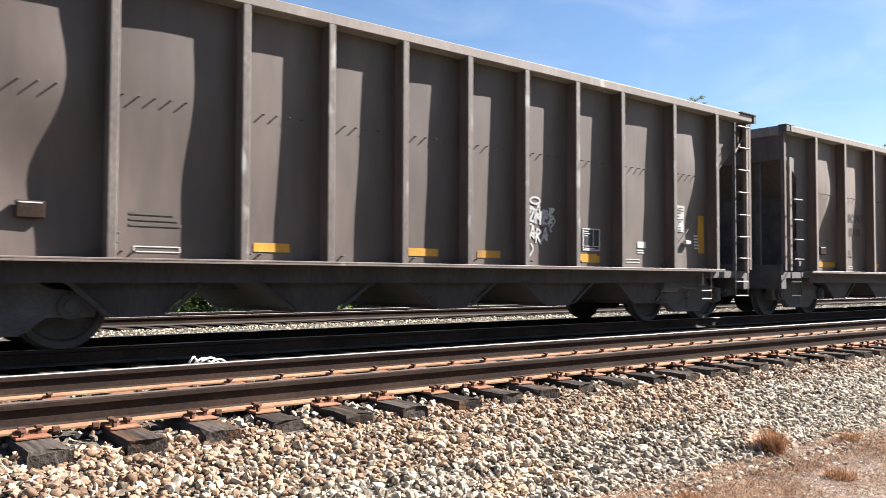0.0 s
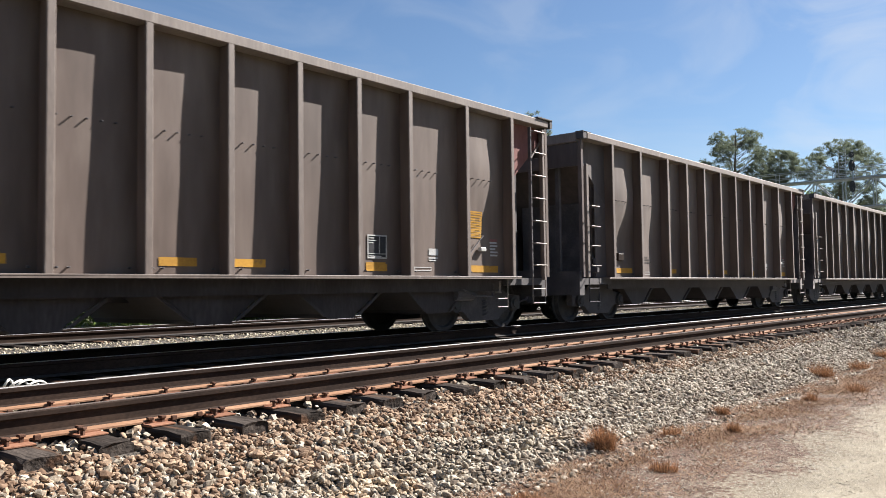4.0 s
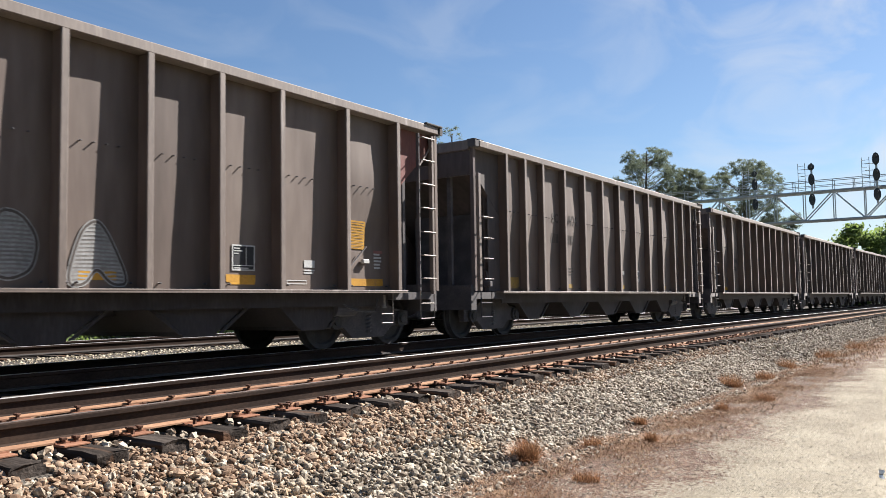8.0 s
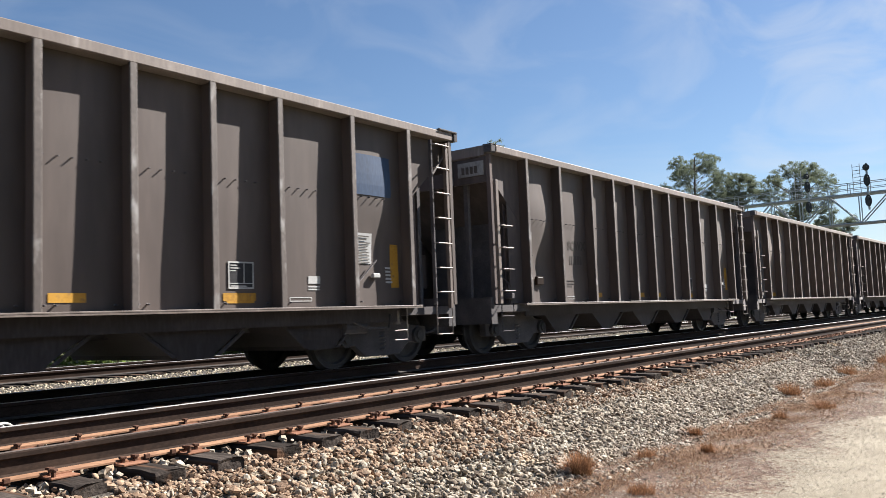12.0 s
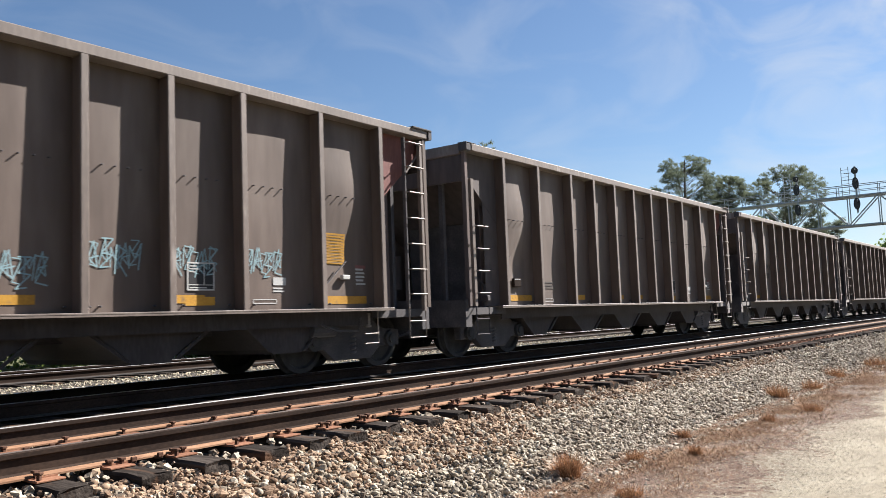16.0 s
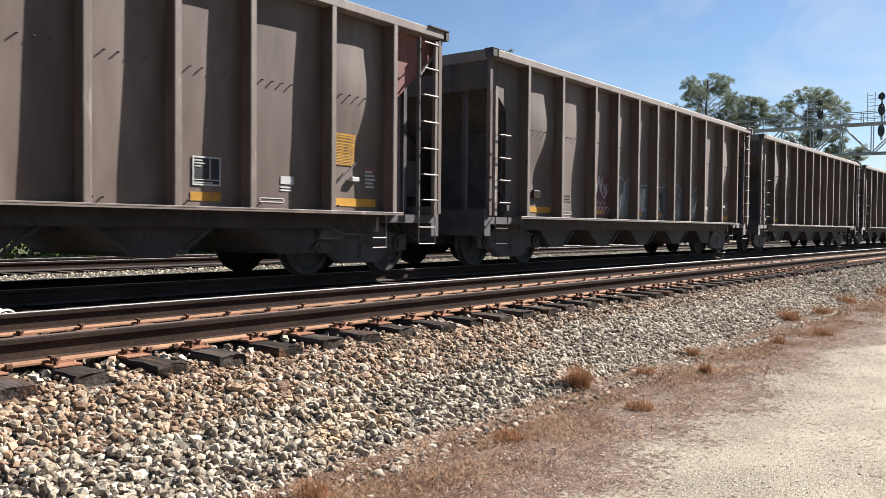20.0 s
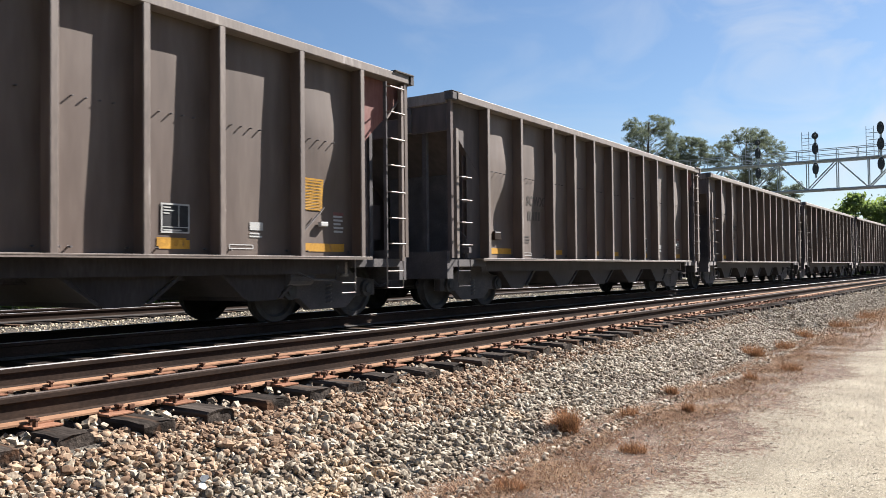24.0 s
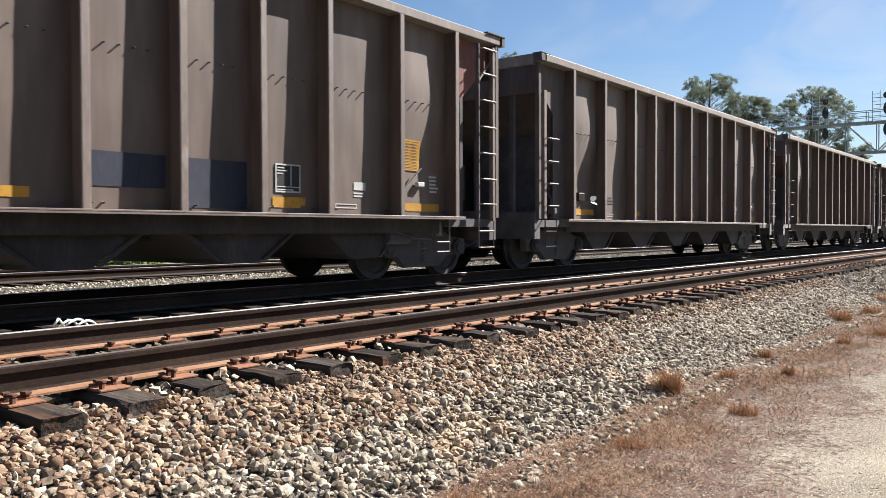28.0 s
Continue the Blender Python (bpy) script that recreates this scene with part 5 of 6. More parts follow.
def stroke(bm, pts, width, y):
    """A flat painted line through points (x, z)."""
    pts = [Vector((p[0], p[1])) for p in pts]
    left, right = [], []
    for i, p in enumerate(pts):
        d = (pts[min(i + 1, len(pts) - 1)] - pts[max(i - 1, 0)])
        d = d.normalized() if d.length else Vector((1, 0))
        nrm = Vector((-d.y, d.x)) * width / 2
        left.append(bm.verts.new((p.x + nrm.x, y, p.y + nrm.y)))
        right.append(bm.verts.new((p.x - nrm.x, y, p.y - nrm.y)))
    for i in range(len(pts) - 1):
        bm.faces.new((left[i], right[i], right[i + 1], left[i + 1]))


GLYPHS = [[(0, 0.1), (0.3, 0), (0.36, 0.55), (0.6, 0.5), (0.62, 0.02), (0.98, 0.1), (0.9, 0.62), (1.0, 0.95), (0.55, 1.0), (0.05, 0.92)],
          [(0, 0), (0.28, 0.05), (0.5, 0.42), (0.74, 0.0), (1.0, 0.06), (0.84, 0.7), (0.62, 1.0), (0.3, 0.96), (0.1, 0.6)],
          [(0.02, 0.3), (0.2, 0.02), (0.8, 0.0), (1.0, 0.28), (0.9, 0.98), (0.62, 0.9), (0.6, 0.4), (0.38, 0.42), (0.36, 0.94), (0.06, 1.0)],
          [(0, 0.05), (0.95, 0.0), (1.0, 0.3), (0.45, 0.34), (0.5, 0.48), (0.94, 0.5), (0.9, 0.74), (0.4, 0.72), (0.42, 0.78), (1.0, 0.82), (0.94, 1.0), (0.04, 0.95)],
          [(0.3, 0.0), (0.72, 0.06), (0.68, 0.62), (1.0, 0.66), (0.96, 1.0), (0.0, 0.94), (0.02, 0.62), (0.32, 0.64)]]


def fill_shape(bm, pts_, y):
    bm.faces.new([bm.verts.new((x, y, z)) for x, z in pts_][::-1])


def block_letters(car, kind, bays, z0, z1, line, fill, seed, width=0.03, filled=True):
    """Big angular painted letters, one to a bay, that stay between the ribs."""
    r = random.Random(seed)
    ribs = rib_places(kind)
    for bi in bays:
        a, b = ribs[bi] + 0.09, ribs[bi + 1] - 0.08
        g = r.choice(GLYPHS)
        top = z1 - r.uniform(0, 0.16)
        pts_ = [(a + (b - a) * min(1, max(0, u + r.uniform(-0.05, 0.05))), z0 + (top - z0) * v) for u, v in g]
        if filled:
            bm = bmesh.new()
            fill_shape(bm, pts_, FACE - 0.018)
            painted("painted_fill", bm, fill, car)
        bm = bmesh.new()
        dense = []
        for p, q in zip(pts_, pts_[1:] + pts_[:1]):
            dense += [(p[0] + (q[0] - p[0]) * t, p[1] + (q[1] - p[1]) * t) for t in (0, 0.25, 0.5, 0.75)]
        stroke(bm, dense + dense[:1], width, FACE - 0.024)
        painted("graffiti", bm, line, car, "sprayed graffiti outline")


def tag_rows(car, kind, bi, z1, rows, h, w, line, seed, width=0.022, x0=0.12):
    """Rows of quick sprayed letters."""
    r = random.Random(seed)
    a = rib_places(kind)[bi] + x0
    for k in range(rows):
        bm = bmesh.new()
        n = r.randint(3, 5)
        z = z1 - (k + 1) * h * 1.12
        cw = w / n * r.uniform(0.85, 1.0)
        for c in range(n):
            x = a + c * cw + r.uniform(-0.01, 0.02)
            q = r.uniform(0, 6.28)
            turn_, lean_ = r.uniform(1.1, 2.1), r.uniform(-0.15, 0.25)
            pts_ = []
            for t in [i / 18 for i in range(19)]:
                v = 0.5 + 0.5 * math.cos(turn_ * 3.14 * t * 1.6 + q) * (0.7 + 0.3 * math.sin(5 * t + q))
                pts_.append((x + cw * (0.12 + 0.75 * t + 0.3 * math.sin(turn_ * 6.28 * t + q) + lean_ * v), z + h * v))
            stroke(bm, pts_, width * r.uniform(0.7, 1.0), FACE - 0.026 - 0.0006 * c)
        painted("graffiti", bm, line, car, "sprayed graffiti letters")


def pale_blob(car, kind, bi, z0, z1, line, fill, size=1.0):
    """A rounded pale patch, narrower at its top, with dark arcs and a row of slanting teeth at its foot."""
    a, b = rib_places(kind)[bi] + 0.1, rib_places(kind)[bi + 1] - 0.12
    w, h = (b - a) * size, z1 - z0
    ring = []
    for k in range(26):
        q = 2 * math.pi * k / 26
        v = 0.5 + 0.5 * math.sin(q)
        reach = 0.5 - 0.2 * max(0.0, v - 0.35) + 0.03 * math.sin(3 * q + bi) + 0.02 * math.sin(5 * q)
        ring.append((a + w * (0.5 + 0.06 * (1 - v) + reach * math.cos(q)), z0 + h * v))
    bm = bmesh.new()
    fill_shape(bm, ring, FACE - 0.018)
    painted("painted_fill", bm, fill, car)
    bm = bmesh.new()
    stroke(bm, ring[10:22], 0.04, FACE - 0.024)
    stroke(bm, ring[21:] + ring[:4], 0.022, FACE - 0.024)
    arc = [(a + w * (0.04 + 0.5 * t), z0 + h * (0.5 - 0.42 * math.sin(1.5 * t))) for t in np.linspace(0, 1, 9)]
    stroke(bm, arc, 0.022, FACE - 0.025)
    for k in range(1, 7):
        x, z = arc[k]
        stroke(bm, [(x, z), (x - 0.035, z - 0.13 + 0.01 * k)], 0.012, FACE - 0.0255)
    stroke(bm, [(a + w * 0.3, z0 + h * 0.8), (a + w * 0.34, z0 + h * 0.66), (a + w * 0.28, z0 + h * 0.6)], 0.016, FACE - 0.025)
    stroke(bm, [(a + w * 0.58, z0 + h * 0.42), (a + w * 0.7, z0 + h * 0.36), (a + w * 0.78, z0 + h * 0.44)], 0.016, FACE - 0.025)
    painted("graffiti", bm, line, car, "dark sprayed outline")


def ring_mark(car, kind, bi, z, rad=0.16):
    """A faint round stencil ring."""
    a, b = rib_places(kind)[bi], rib_places(kind)[bi + 1]
    c = (a + b) / 2 - 0.06
    bm = bmesh.new()
    stroke(bm, [(c + rad * math.cos(t), z + rad * math.sin(t)) for t in np.linspace(0, 2 * math.pi, 33)], 0.022, FACE - 0.012)
    painted("ring_mark", bm, M_MARK, car, "faint dark stencil ring")


def ovals(car, kind, bi, shapes, line, fill):
    """Rounded painted lobes with pale outlines."""
    a, b = rib_places(kind)[bi] + 0.07, rib_places(kind)[bi + 1] - 0.07
    for k, (u, z, ru, rz) in enumerate(shapes):
        ring = [(a + (b - a) * u + ru * math.cos(t), z + rz * math.sin(t) * (1 + 0.12 * math.cos(t))) for t in np.linspace(0, 2 * math.pi, 25)]
        bm = bmesh.new()
        fill_shape(bm, ring[:-1], FACE - 0.012 - 0.004 * k)
        painted("painted_fill", bm, fill, car)
        bm = bmesh.new()
        stroke(bm, ring, 0.022, FACE - 0.014 - 0.004 * k)
        painted("graffiti", bm, line, car, "sprayed pale outline")


def zigzag(car, x, z, w, h, turns_, line, width, seed, lift=0.03):
    """Angular strokes like a crown or a W."""
    r = random.Random(seed)
    pts_ = []
    for k in range(turns_ * 2 + 1):
        pts_.append((x + w * k / (turns_ * 2) + r.uniform(-0.02, 0.02), z + (h * r.uniform(0.8, 1.0) if k % 2 == 0 else r.uniform(0, 0.15) * h)))
    dense = []
    for p, q in zip(pts_, pts_[1:]):
        dense += [(p[0] + (q[0] - p[0]) * t, p[1] + (q[1] - p[1]) * t) for t in (0, 0.3, 0.6, 0.9)]
    bm = bmesh.new()
    stroke(bm, dense + pts_[-1:], width, FACE - lift)
    painted("graffiti", bm, line, car, "sprayed angular strokes")


def steel_piece(car, kind, bays, seed):
    """A wide dark grey painting with pale wedges and a thin white upper edge, running behind the ribs."""
    r = random.Random(seed)
    ribs = rib_places(kind)
    top = 1.9
    for bi in bays:
        a, b = ribs[bi] + 0.055, ribs[bi + 1] - 0.055
        w = b - a
        edge = [(a, top)]
        for u in (0.28, 0.55, 0.8, 1.0):
            top = min(2.0, max(1.76, 1.9 + r.uniform(-0.14, 0.1)))
            edge.append((a + w * u, top))
        bm = bmesh.new()
        fill_shape(bm, [(a, 1.0), (b, 1.0)] + edge[::-1], FACE - 0.010)
        painted("painted_fill", bm, G_STEEL, car)
        for k in range(8):
            u = 0.02 + 0.1 * k + r.uniform(-0.03, 0.05)
            z = r.uniform(1.01, 1.3)
            wide, lean_, high = r.uniform(0.12, 0.24), r.uniform(-0.12, 0.22), min(1.9 - z, r.uniform(0.3, 0.62))
            tri = [(a + w * min(0.98, max(0.02, q)), y) for q, y in ((u, z), (u + wide, z + r.uniform(-0.02, 0.1)), (u + wide * 0.8 + lean_, z + high), (u + lean_, z + high * r.uniform(0.8, 0.95)))]
            bm = bmesh.new()
            fill_shape(bm, tri, FACE - 0.016 - 0.002 * k)
            painted("painted_wedge", bm, r.choice((G_FADED, G_PALE, G_SILVER, G_STEEL, G_NAVY, G_PALE, G_BLACK)), car)
        bm = bmesh.new()
        dense = []
        for p, q in zip(edge, edge[1:]):
            dense += [(p[0] + (q[0] - p[0]) * t, p[1] + (q[1] - p[1]) * t) for t in (0, 0.33, 0.66)]
        stroke(bm, dense + edge[-1:], 0.016, FACE - 0.026)
        for k in range(3):
            u, z = r.uniform(0.05, 0.75), r.uniform(1.1, 1.5)
            stroke(bm, [(a + w * u, z), (a + w * (u + r.uniform(0.02, 0.2)), z + r.uniform(0.2, 0.4))], r.uniform(0.02, 0.045), FACE - 0.027)
        stroke(bm, [(a + w * r.uniform(0, 0.3), r.uniform(1.05, 1.3)), (a + w * r.uniform(0.3, 0.6), r.uniform(1.3, 1.7)), (a + w * r.uniform(0.7, 1.0), r.uniform(1.0, 1.3))], 0.016, FACE - 0.028)
        painted("graffiti", bm, G_SILVER, car, "thin white sprayed edge")


LETTERS = [((0, 1), (0.9, 1), (0.1, 0.5), (0.9, 0.45), (0, 0), (0.75, 0.05)), ((0.1, 0.1), (0.05, 0.9), (0.5, 0.45), (0.95, 1), (0.8, 0)),
           ((0, 0.95), (0.85, 0.9), (0.15, 0.1), (1, 0.0)), ((0.1, 0), (0.1, 1), (0.85, 0.8), (0.2, 0.5), (1.05, -0.1)), ((0, 0), (0.5, 1), (0.9, 0.1), (0.2, 0.4), (1.0, 0.5))]


def word(car, bi, x0, z, w, h, line, width, pick=(0, 1, 2, 4, 3)):
    """A row of sharp sprayed strokes, one unreadable sign beside the other."""
    a = rib_places(CAR_KIND[car.name])[bi] + x0
    bm = bmesh.new()
    step = w / len(pick)
    for k, g in enumerate(pick):
        pts_ = [(a + step * (k + 0.95 * u + 0.12 * v), z + h * (v + 0.12 * math.sin(2.1 * k))) for u, v in LETTERS[g]]
        dense = [(p[0] + (q[0] - p[0]) * t, p[1] + (q[1] - p[1]) * t) for p, q in zip(pts_, pts_[1:]) for t in (0, 0.3, 0.6, 0.95)]
        stroke(bm, dense, width, FACE - 0.03 - 0.002 * k)
    painted("graffiti", bm, line, car, "thin sprayed angular scrawl")


def hatched(car, kind, bi, outline_):
    """A thinly sprayed angular shape: level hatching, a dark edge and a pale one round it."""
    a, b = rib_places(kind)[bi] + 0.07, rib_places(kind)[bi + 1] - 0.07
    pts_ = [(a + (b - a) * u, z) for u, z in outline_]
    for _ in range(2):
        pts_ = [(p[0] + (q[0] - p[0]) * t, p[1] + (q[1] - p[1]) * t) for p, q in zip(pts_, pts_[1:] + pts_[:1]) for t in (0.22, 0.78)]
    bm = bmesh.new()
    fill_shape(bm, pts_, FACE - 0.012)
    painted("painted_fill", bm, G_FADED, car)
    bm = bmesh.new()
    z = min(q[1] for q in pts_) + 0.03
    while z < max(q[1] for q in pts_):
        cut = sorted(p[0] + (q[0] - p[0]) * (z - p[1]) / (q[1] - p[1]) for p, q in zip(pts_, pts_[1:] + pts_[:1]) if (p[1] - z) * (q[1] - z) < 0)
        for x0, x1 in zip(cut[::2], cut[1::2]):
            stroke(bm, [(x0, z), (0.5 * (x0 + x1), z + 0.008), (x1, z)], 0.022, FACE - 0.03)
        z += 0.046
    painted("spray_hatching", bm, G_PALE, car)["kind"] = "stuff"
    dense = [(p[0] + (q[0] - p[0]) * t, p[1] + (q[1] - p[1]) * t) for p, q in zip(pts_, pts_[1:] + pts_[:1]) for t in (0, 0.5)]
    for line, width, lift in ((G_PALE, 0.06, 0.04), (M_MARK, 0.03, 0.055)):
        bm = bmesh.new()
        stroke(bm, dense + dense[:1], width, FACE - lift)
        painted("graffiti", bm, line, car, "sprayed letter outline")


def thing_plate(car):
    """A pale weathered number panel on the end sheet, its figures as bars."""
    bm = bmesh.new()
    box(bm, -0.004, 0.018, -1.38, -0.78, 3.42, 3.70, 0.003)
    panel = part("number_panel", bm, G_PALE, car, "pale weathered number panel")
    for k in range(4):
        bm = bmesh.new()
        box(bm, -0.008, -0.004, -1.24 + 0.1 * k, -1.17 + 0.1 * k, 3.47, 3.61)
        part("number_bar", bm, M_MARK, panel)
    return panel


def hand_piece(car, kind, bi):
    """Pale sprayed fingers over a round arch, outlined in black."""
    a, b = rib_places(kind)[bi] + 0.06, rib_places(kind)[bi + 1] - 0.06
    w = b - a
    bm = bmesh.new()
    fill_shape(bm, [(a, 1.0), (a + 0.72 * w, 1.0), (a + 0.74 * w, 1.3), (a + 0.66 * w, 1.5), (a + 0.4 * w, 1.56), (a + 0.1 * w, 1.52), (a, 1.4)], FACE - 0.010)
    painted("painted_fill", bm, G_PALE, car)
    for k, (u, z, rz) in enumerate(((0.07, 1.55, 0.2), (0.22, 1.58, 0.21), (0.44, 1.56, 0.26), (0.62, 1.55, 0.21), (0.78, 1.46, 0.2))):
        ring = [(a + w * u + 0.085 * math.cos(t), z + rz * math.sin(t)) for t in np.linspace(0, 2 * math.pi, 21)]
        bm = bmesh.new()
        fill_shape(bm, ring[:-1], FACE - 0.014 - 0.004 * k)
        painted("painted_fill", bm, G_PALE if k != 4 else G_FADED, car)
        bm = bmesh.new()
        stroke(bm, ring[1:11], 0.022, FACE - 0.040 - 0.004 * k)
        painted("graffiti", bm, G_BLACK, car, "black sprayed outline")
    arch = [(a + w * 0.38 + 0.27 * math.cos(t), 1.0 + 0.47 * math.sin(t)) for t in np.linspace(0, math.pi, 17)]
    bm = bmesh.new()
    fill_shape(bm, arch, FACE - 0.034)
    painted("painted_fill", bm, G_PALE, car)
    for pts_ in (arch, [(a + w * 0.16, 1.42), (a + w * 0.2, 1.3), (a + w * 0.3, 1.2)], [(a + w * 0.62, 1.38), (a + w * 0.72, 1.22), (a + w * 0.95, 1.08)], [(a + w * 0.7, 1.5), (a + w * 0.9, 1.3), (a + w * 0.99, 1.2)]):
        bm = bmesh.new()
        stroke(bm, pts_, 0.03, FACE - 0.062)
        painted("graffiti", bm, G_BLACK, car, "black sprayed outline")


PAINT = {"brown": M_BROWN, "dark": M_DARK, "many": M_GREY, "even": M_BROWN}
MASTER = {k: hopper_car(k, m) for k, m in PAINT.items()}
NUMBERS = range(-4, 26)
STYLE = {-3: "dark", 2: "many", 4: "even", 6: "dark", 7: "dark"}
LABEL = {"brown": "brown open-top coal hopper car with ribbed dusty sides", "dark": "charcoal open-top coal hopper car with ribbed sides",
         "even": "brown open-top coal hopper car with evenly spaced ribs and buckled sides",
         "many": "grey-brown open-top coal hopper car with closely spaced ribs"}
used = set()
cars = {}
for n in NUMBERS:
    kind = STYLE.get(n, "brown")
    if kind in used:
        cars[n] = copy_thing(MASTER[kind], Matrix())
    else:
        used.add(kind)
        cars[n] = MASTER[kind]
    cars[n]["label"] = LABEL[kind]
    CAR_KIND[cars[n].name] = kind
for n, car in cars.items():
    kind = STYLE.get(n, "brown")
    markings(car, kind, 100 + n * 7, "SCWX" if n in (-2, 4, 5, 7, 9, 11, 12, 14, 16, 17, 18, 20, 23) else "", kind == "dark")
cars[-3]["label"] = "charcoal open-top coal hopper car with white scrawl on its side"
x_ = rib_places("dark")[6]
word(cars[-3], 6, 0.1, 1.6, 0.72, 0.22, G_WHITE, 0.036, (4, 2, 1, 2, 0))
word(cars[-3], 6, 0.12, 1.33, 0.56, 0.22, G_WHITE, 0.034, (1, 4, 3, 4))
word(cars[-3], 6, 0.14, 1.58, 0.6, 0.3, G_WHITE, 0.028, (2, 4, 1))
bm = bmesh.new()
stroke(bm, [(x_ + 0.38 + 0.11 * math.cos(q), 1.95 + 0.05 * math.sin(q)) for q in np.linspace(0, 6.4, 17)], 0.032, FACE - 0.03)
stroke(bm, [(x_ + 0.3 + 0.05 * math.sin(5 * t), 1.3 - 0.26 * t) for t in np.linspace(0, 1, 12)], 0.03, FACE - 0.03)
stroke(bm, [(x_ + 0.78 + 0.05 * math.sin(6 * t), 1.72 - 0.24 * t) for t in np.linspace(0, 1, 12)], 0.028, FACE - 0.03)
painted("graffiti", bm, G_WHITE, cars[-3], "white sprayed loops")
cars[-1]["label"] = "brown open-top coal hopper car with white and silver graffiti"
LOOP = ((0.12, 2.59), (0.35, 2.78), (0.59, 2.75), (0.69, 2.42), (0.74, 2.12), (0.53, 1.83), (0.28, 1.82), (0.08, 2.03), (0.08, 2.33), (0.12, 2.59))
bm = bmesh.new()
for shape_ in (LOOP, ((0.2, 2.55), (0.46, 2.61), (0.3, 2.3), (0.6, 2.4), (0.36, 2.08), (0.55, 2.1))):
    stroke(bm, [(1.24 + p[0] + (q[0] - p[0]) * t, p[1] + (q[1] - p[1]) * t) for p, q in zip(shape_, shape_[1:]) for t in (0, 0.35, 0.7)], 0.042, FACE - 0.02)
painted("graffiti", bm, G_WHITE, cars[-1], "white sprayed loop")
tag_rows(cars[-1], "brown", 0, 1.75, 1, 0.26, 1.0, G_WHITE, 6, 0.05)
tag_rows(cars[-1], "brown", 0, 1.5, 1, 0.34, 1.0, G_WHITE, 60, 0.045)
ovals(cars[-1], "brown", 1, ((0.3, 1.2, 0.1, 0.2), (0.62, 1.18, 0.12, 0.2), (0.25, 1.55, 0.13, 0.25), (0.55, 1.55, 0.12, 0.27), (0.42, 1.3, 0.1, 0.22)), G_WHITE, G_FADED)
tag_rows(cars[-1], "brown", 2, 1.98, 4, 0.2, 0.7, G_WHITE, 7, 0.028)
tag_rows(cars[-1], "brown", 2, 1.9, 3, 0.26, 0.62, G_WHITE, 61, 0.02)
block_letters(cars[-1], "brown", [3, 4, 5], 1.05, 1.72, G_FADED, None, 8, 0.05, False)
word(cars[-1], 6, 0.02, 1.86, 0.9, 0.25, G_WHITE, 0.04, (4, 2, 4, 2, 0, 4, 2, 4))
word(cars[-1], 6, 0.05, 1.92, 0.84, 0.22, G_WHITE, 0.05, (2, 4, 2, 4, 2))
tag_rows(cars[-1], "brown", 6, 2.15, 1, 0.26, 0.88, G_WHITE, 62, 0.03, 0.05)
hand_piece(cars[-1], "brown", 8)
cars[2]["label"] = "grey-brown coal hopper car with faint white scrawl near the sill"
for k_, b_ in enumerate((4, 5, 6, 7)):
    x_ = rib_places("many")[b_]
    bm = bmesh.new()
    for u_, z_, h_ in ((0.14, 1.22, 0.42), (0.3, 1.28, 0.5), (0.44, 1.2, 0.36)):
        fill_shape(bm, [(x_ + u_, z_), (x_ + u_ + 0.07, z_ + 0.02), (x_ + u_ + 0.1, z_ + h_ * 0.6), (x_ + u_ + 0.08, z_ + h_), (x_ + u_ + 0.03, z_ + h_ * 0.9), (x_ + u_ - 0.02, z_ + h_ * 0.4)], FACE - 0.016)
    painted("painted_fill", bm, G_FADED, cars[2], "thin smeared pale paint")
    tag_rows(cars[2], "many", b_, 1.74, 1, 0.42 - 0.06 * k_, 0.6, G_PALE, 12 + k_, 0.03)
cars[3]["label"] = "brown open-top coal hopper car with silver block graffiti"
for b_, outline_ in ((2, ((0.03, 1.93), (0.62, 1.98), (0.63, 1.6), (0.46, 1.58), (0.72, 1.06), (0.2, 1.0), (0.16, 1.5), (0.0, 1.55))),
                     (3, ((0.04, 1.85), (0.19, 1.86), (0.2, 1.27), (0.33, 1.22), (0.32, 1.75), (0.44, 1.76), (0.5, 1.12), (0.3, 1.0), (0.05, 1.1))),
                     (3, ((0.6, 1.85), (0.95, 1.8), (0.9, 1.66), (0.74, 1.65), (0.74, 1.5), (0.93, 1.45), (0.73, 1.27), (0.97, 1.2), (0.95, 1.05), (0.57, 1.04))),
                     (4, ((0.04, 1.86), (0.28, 1.84), (0.27, 1.02), (0.03, 1.0))), (4, ((0.44, 1.8), (0.72, 1.77), (0.92, 1.5), (0.86, 1.16), (0.62, 1.05), (0.43, 1.1))),
                     (5, ((0.1, 1.0), (0.28, 1.62), (0.48, 1.77), (0.64, 1.62), (0.95, 1.02), (0.7, 1.0), (0.5, 1.22), (0.36, 1.0)))):
    hatched(cars[3], "brown", b_, outline_)
cars[5]["label"] = "brown open-top coal hopper car with pale rounded graffiti shapes"
for b_, top_ in ((2, 1.98), (3, 1.9), (4, 1.88), (5, 1.86), (6, 1.66)):
    pale_blob(cars[5], "brown", b_, 1.1, top_, M_MARK, G_FADED, 0.96)
thing_plate(cars[7])
cars[9]["label"] = "brown open-top coal hopper car with pale blue arched graffiti"
for b_, z_ in ((2, 1.62), (3, 1.8), (4, 1.72), (5, 1.62), (6, 1.8), (7, 1.78), (8, 1.8)):
    word(cars[9], b_, 0.12, z_ - 0.36, 0.72, 0.34, G_BLUE, 0.017, ((4, 0, 3, 1), (3, 2, 4, 0), (1, 4, 0, 2))[b_ % 3])
    word(cars[9], b_, 0.16, z_ - 0.32, 0.66, 0.3, G_BLUE, 0.014, ((2, 4, 1, 4, 0), (4, 1, 2, 4, 3), (0, 4, 2, 1, 4))[b_ % 3])
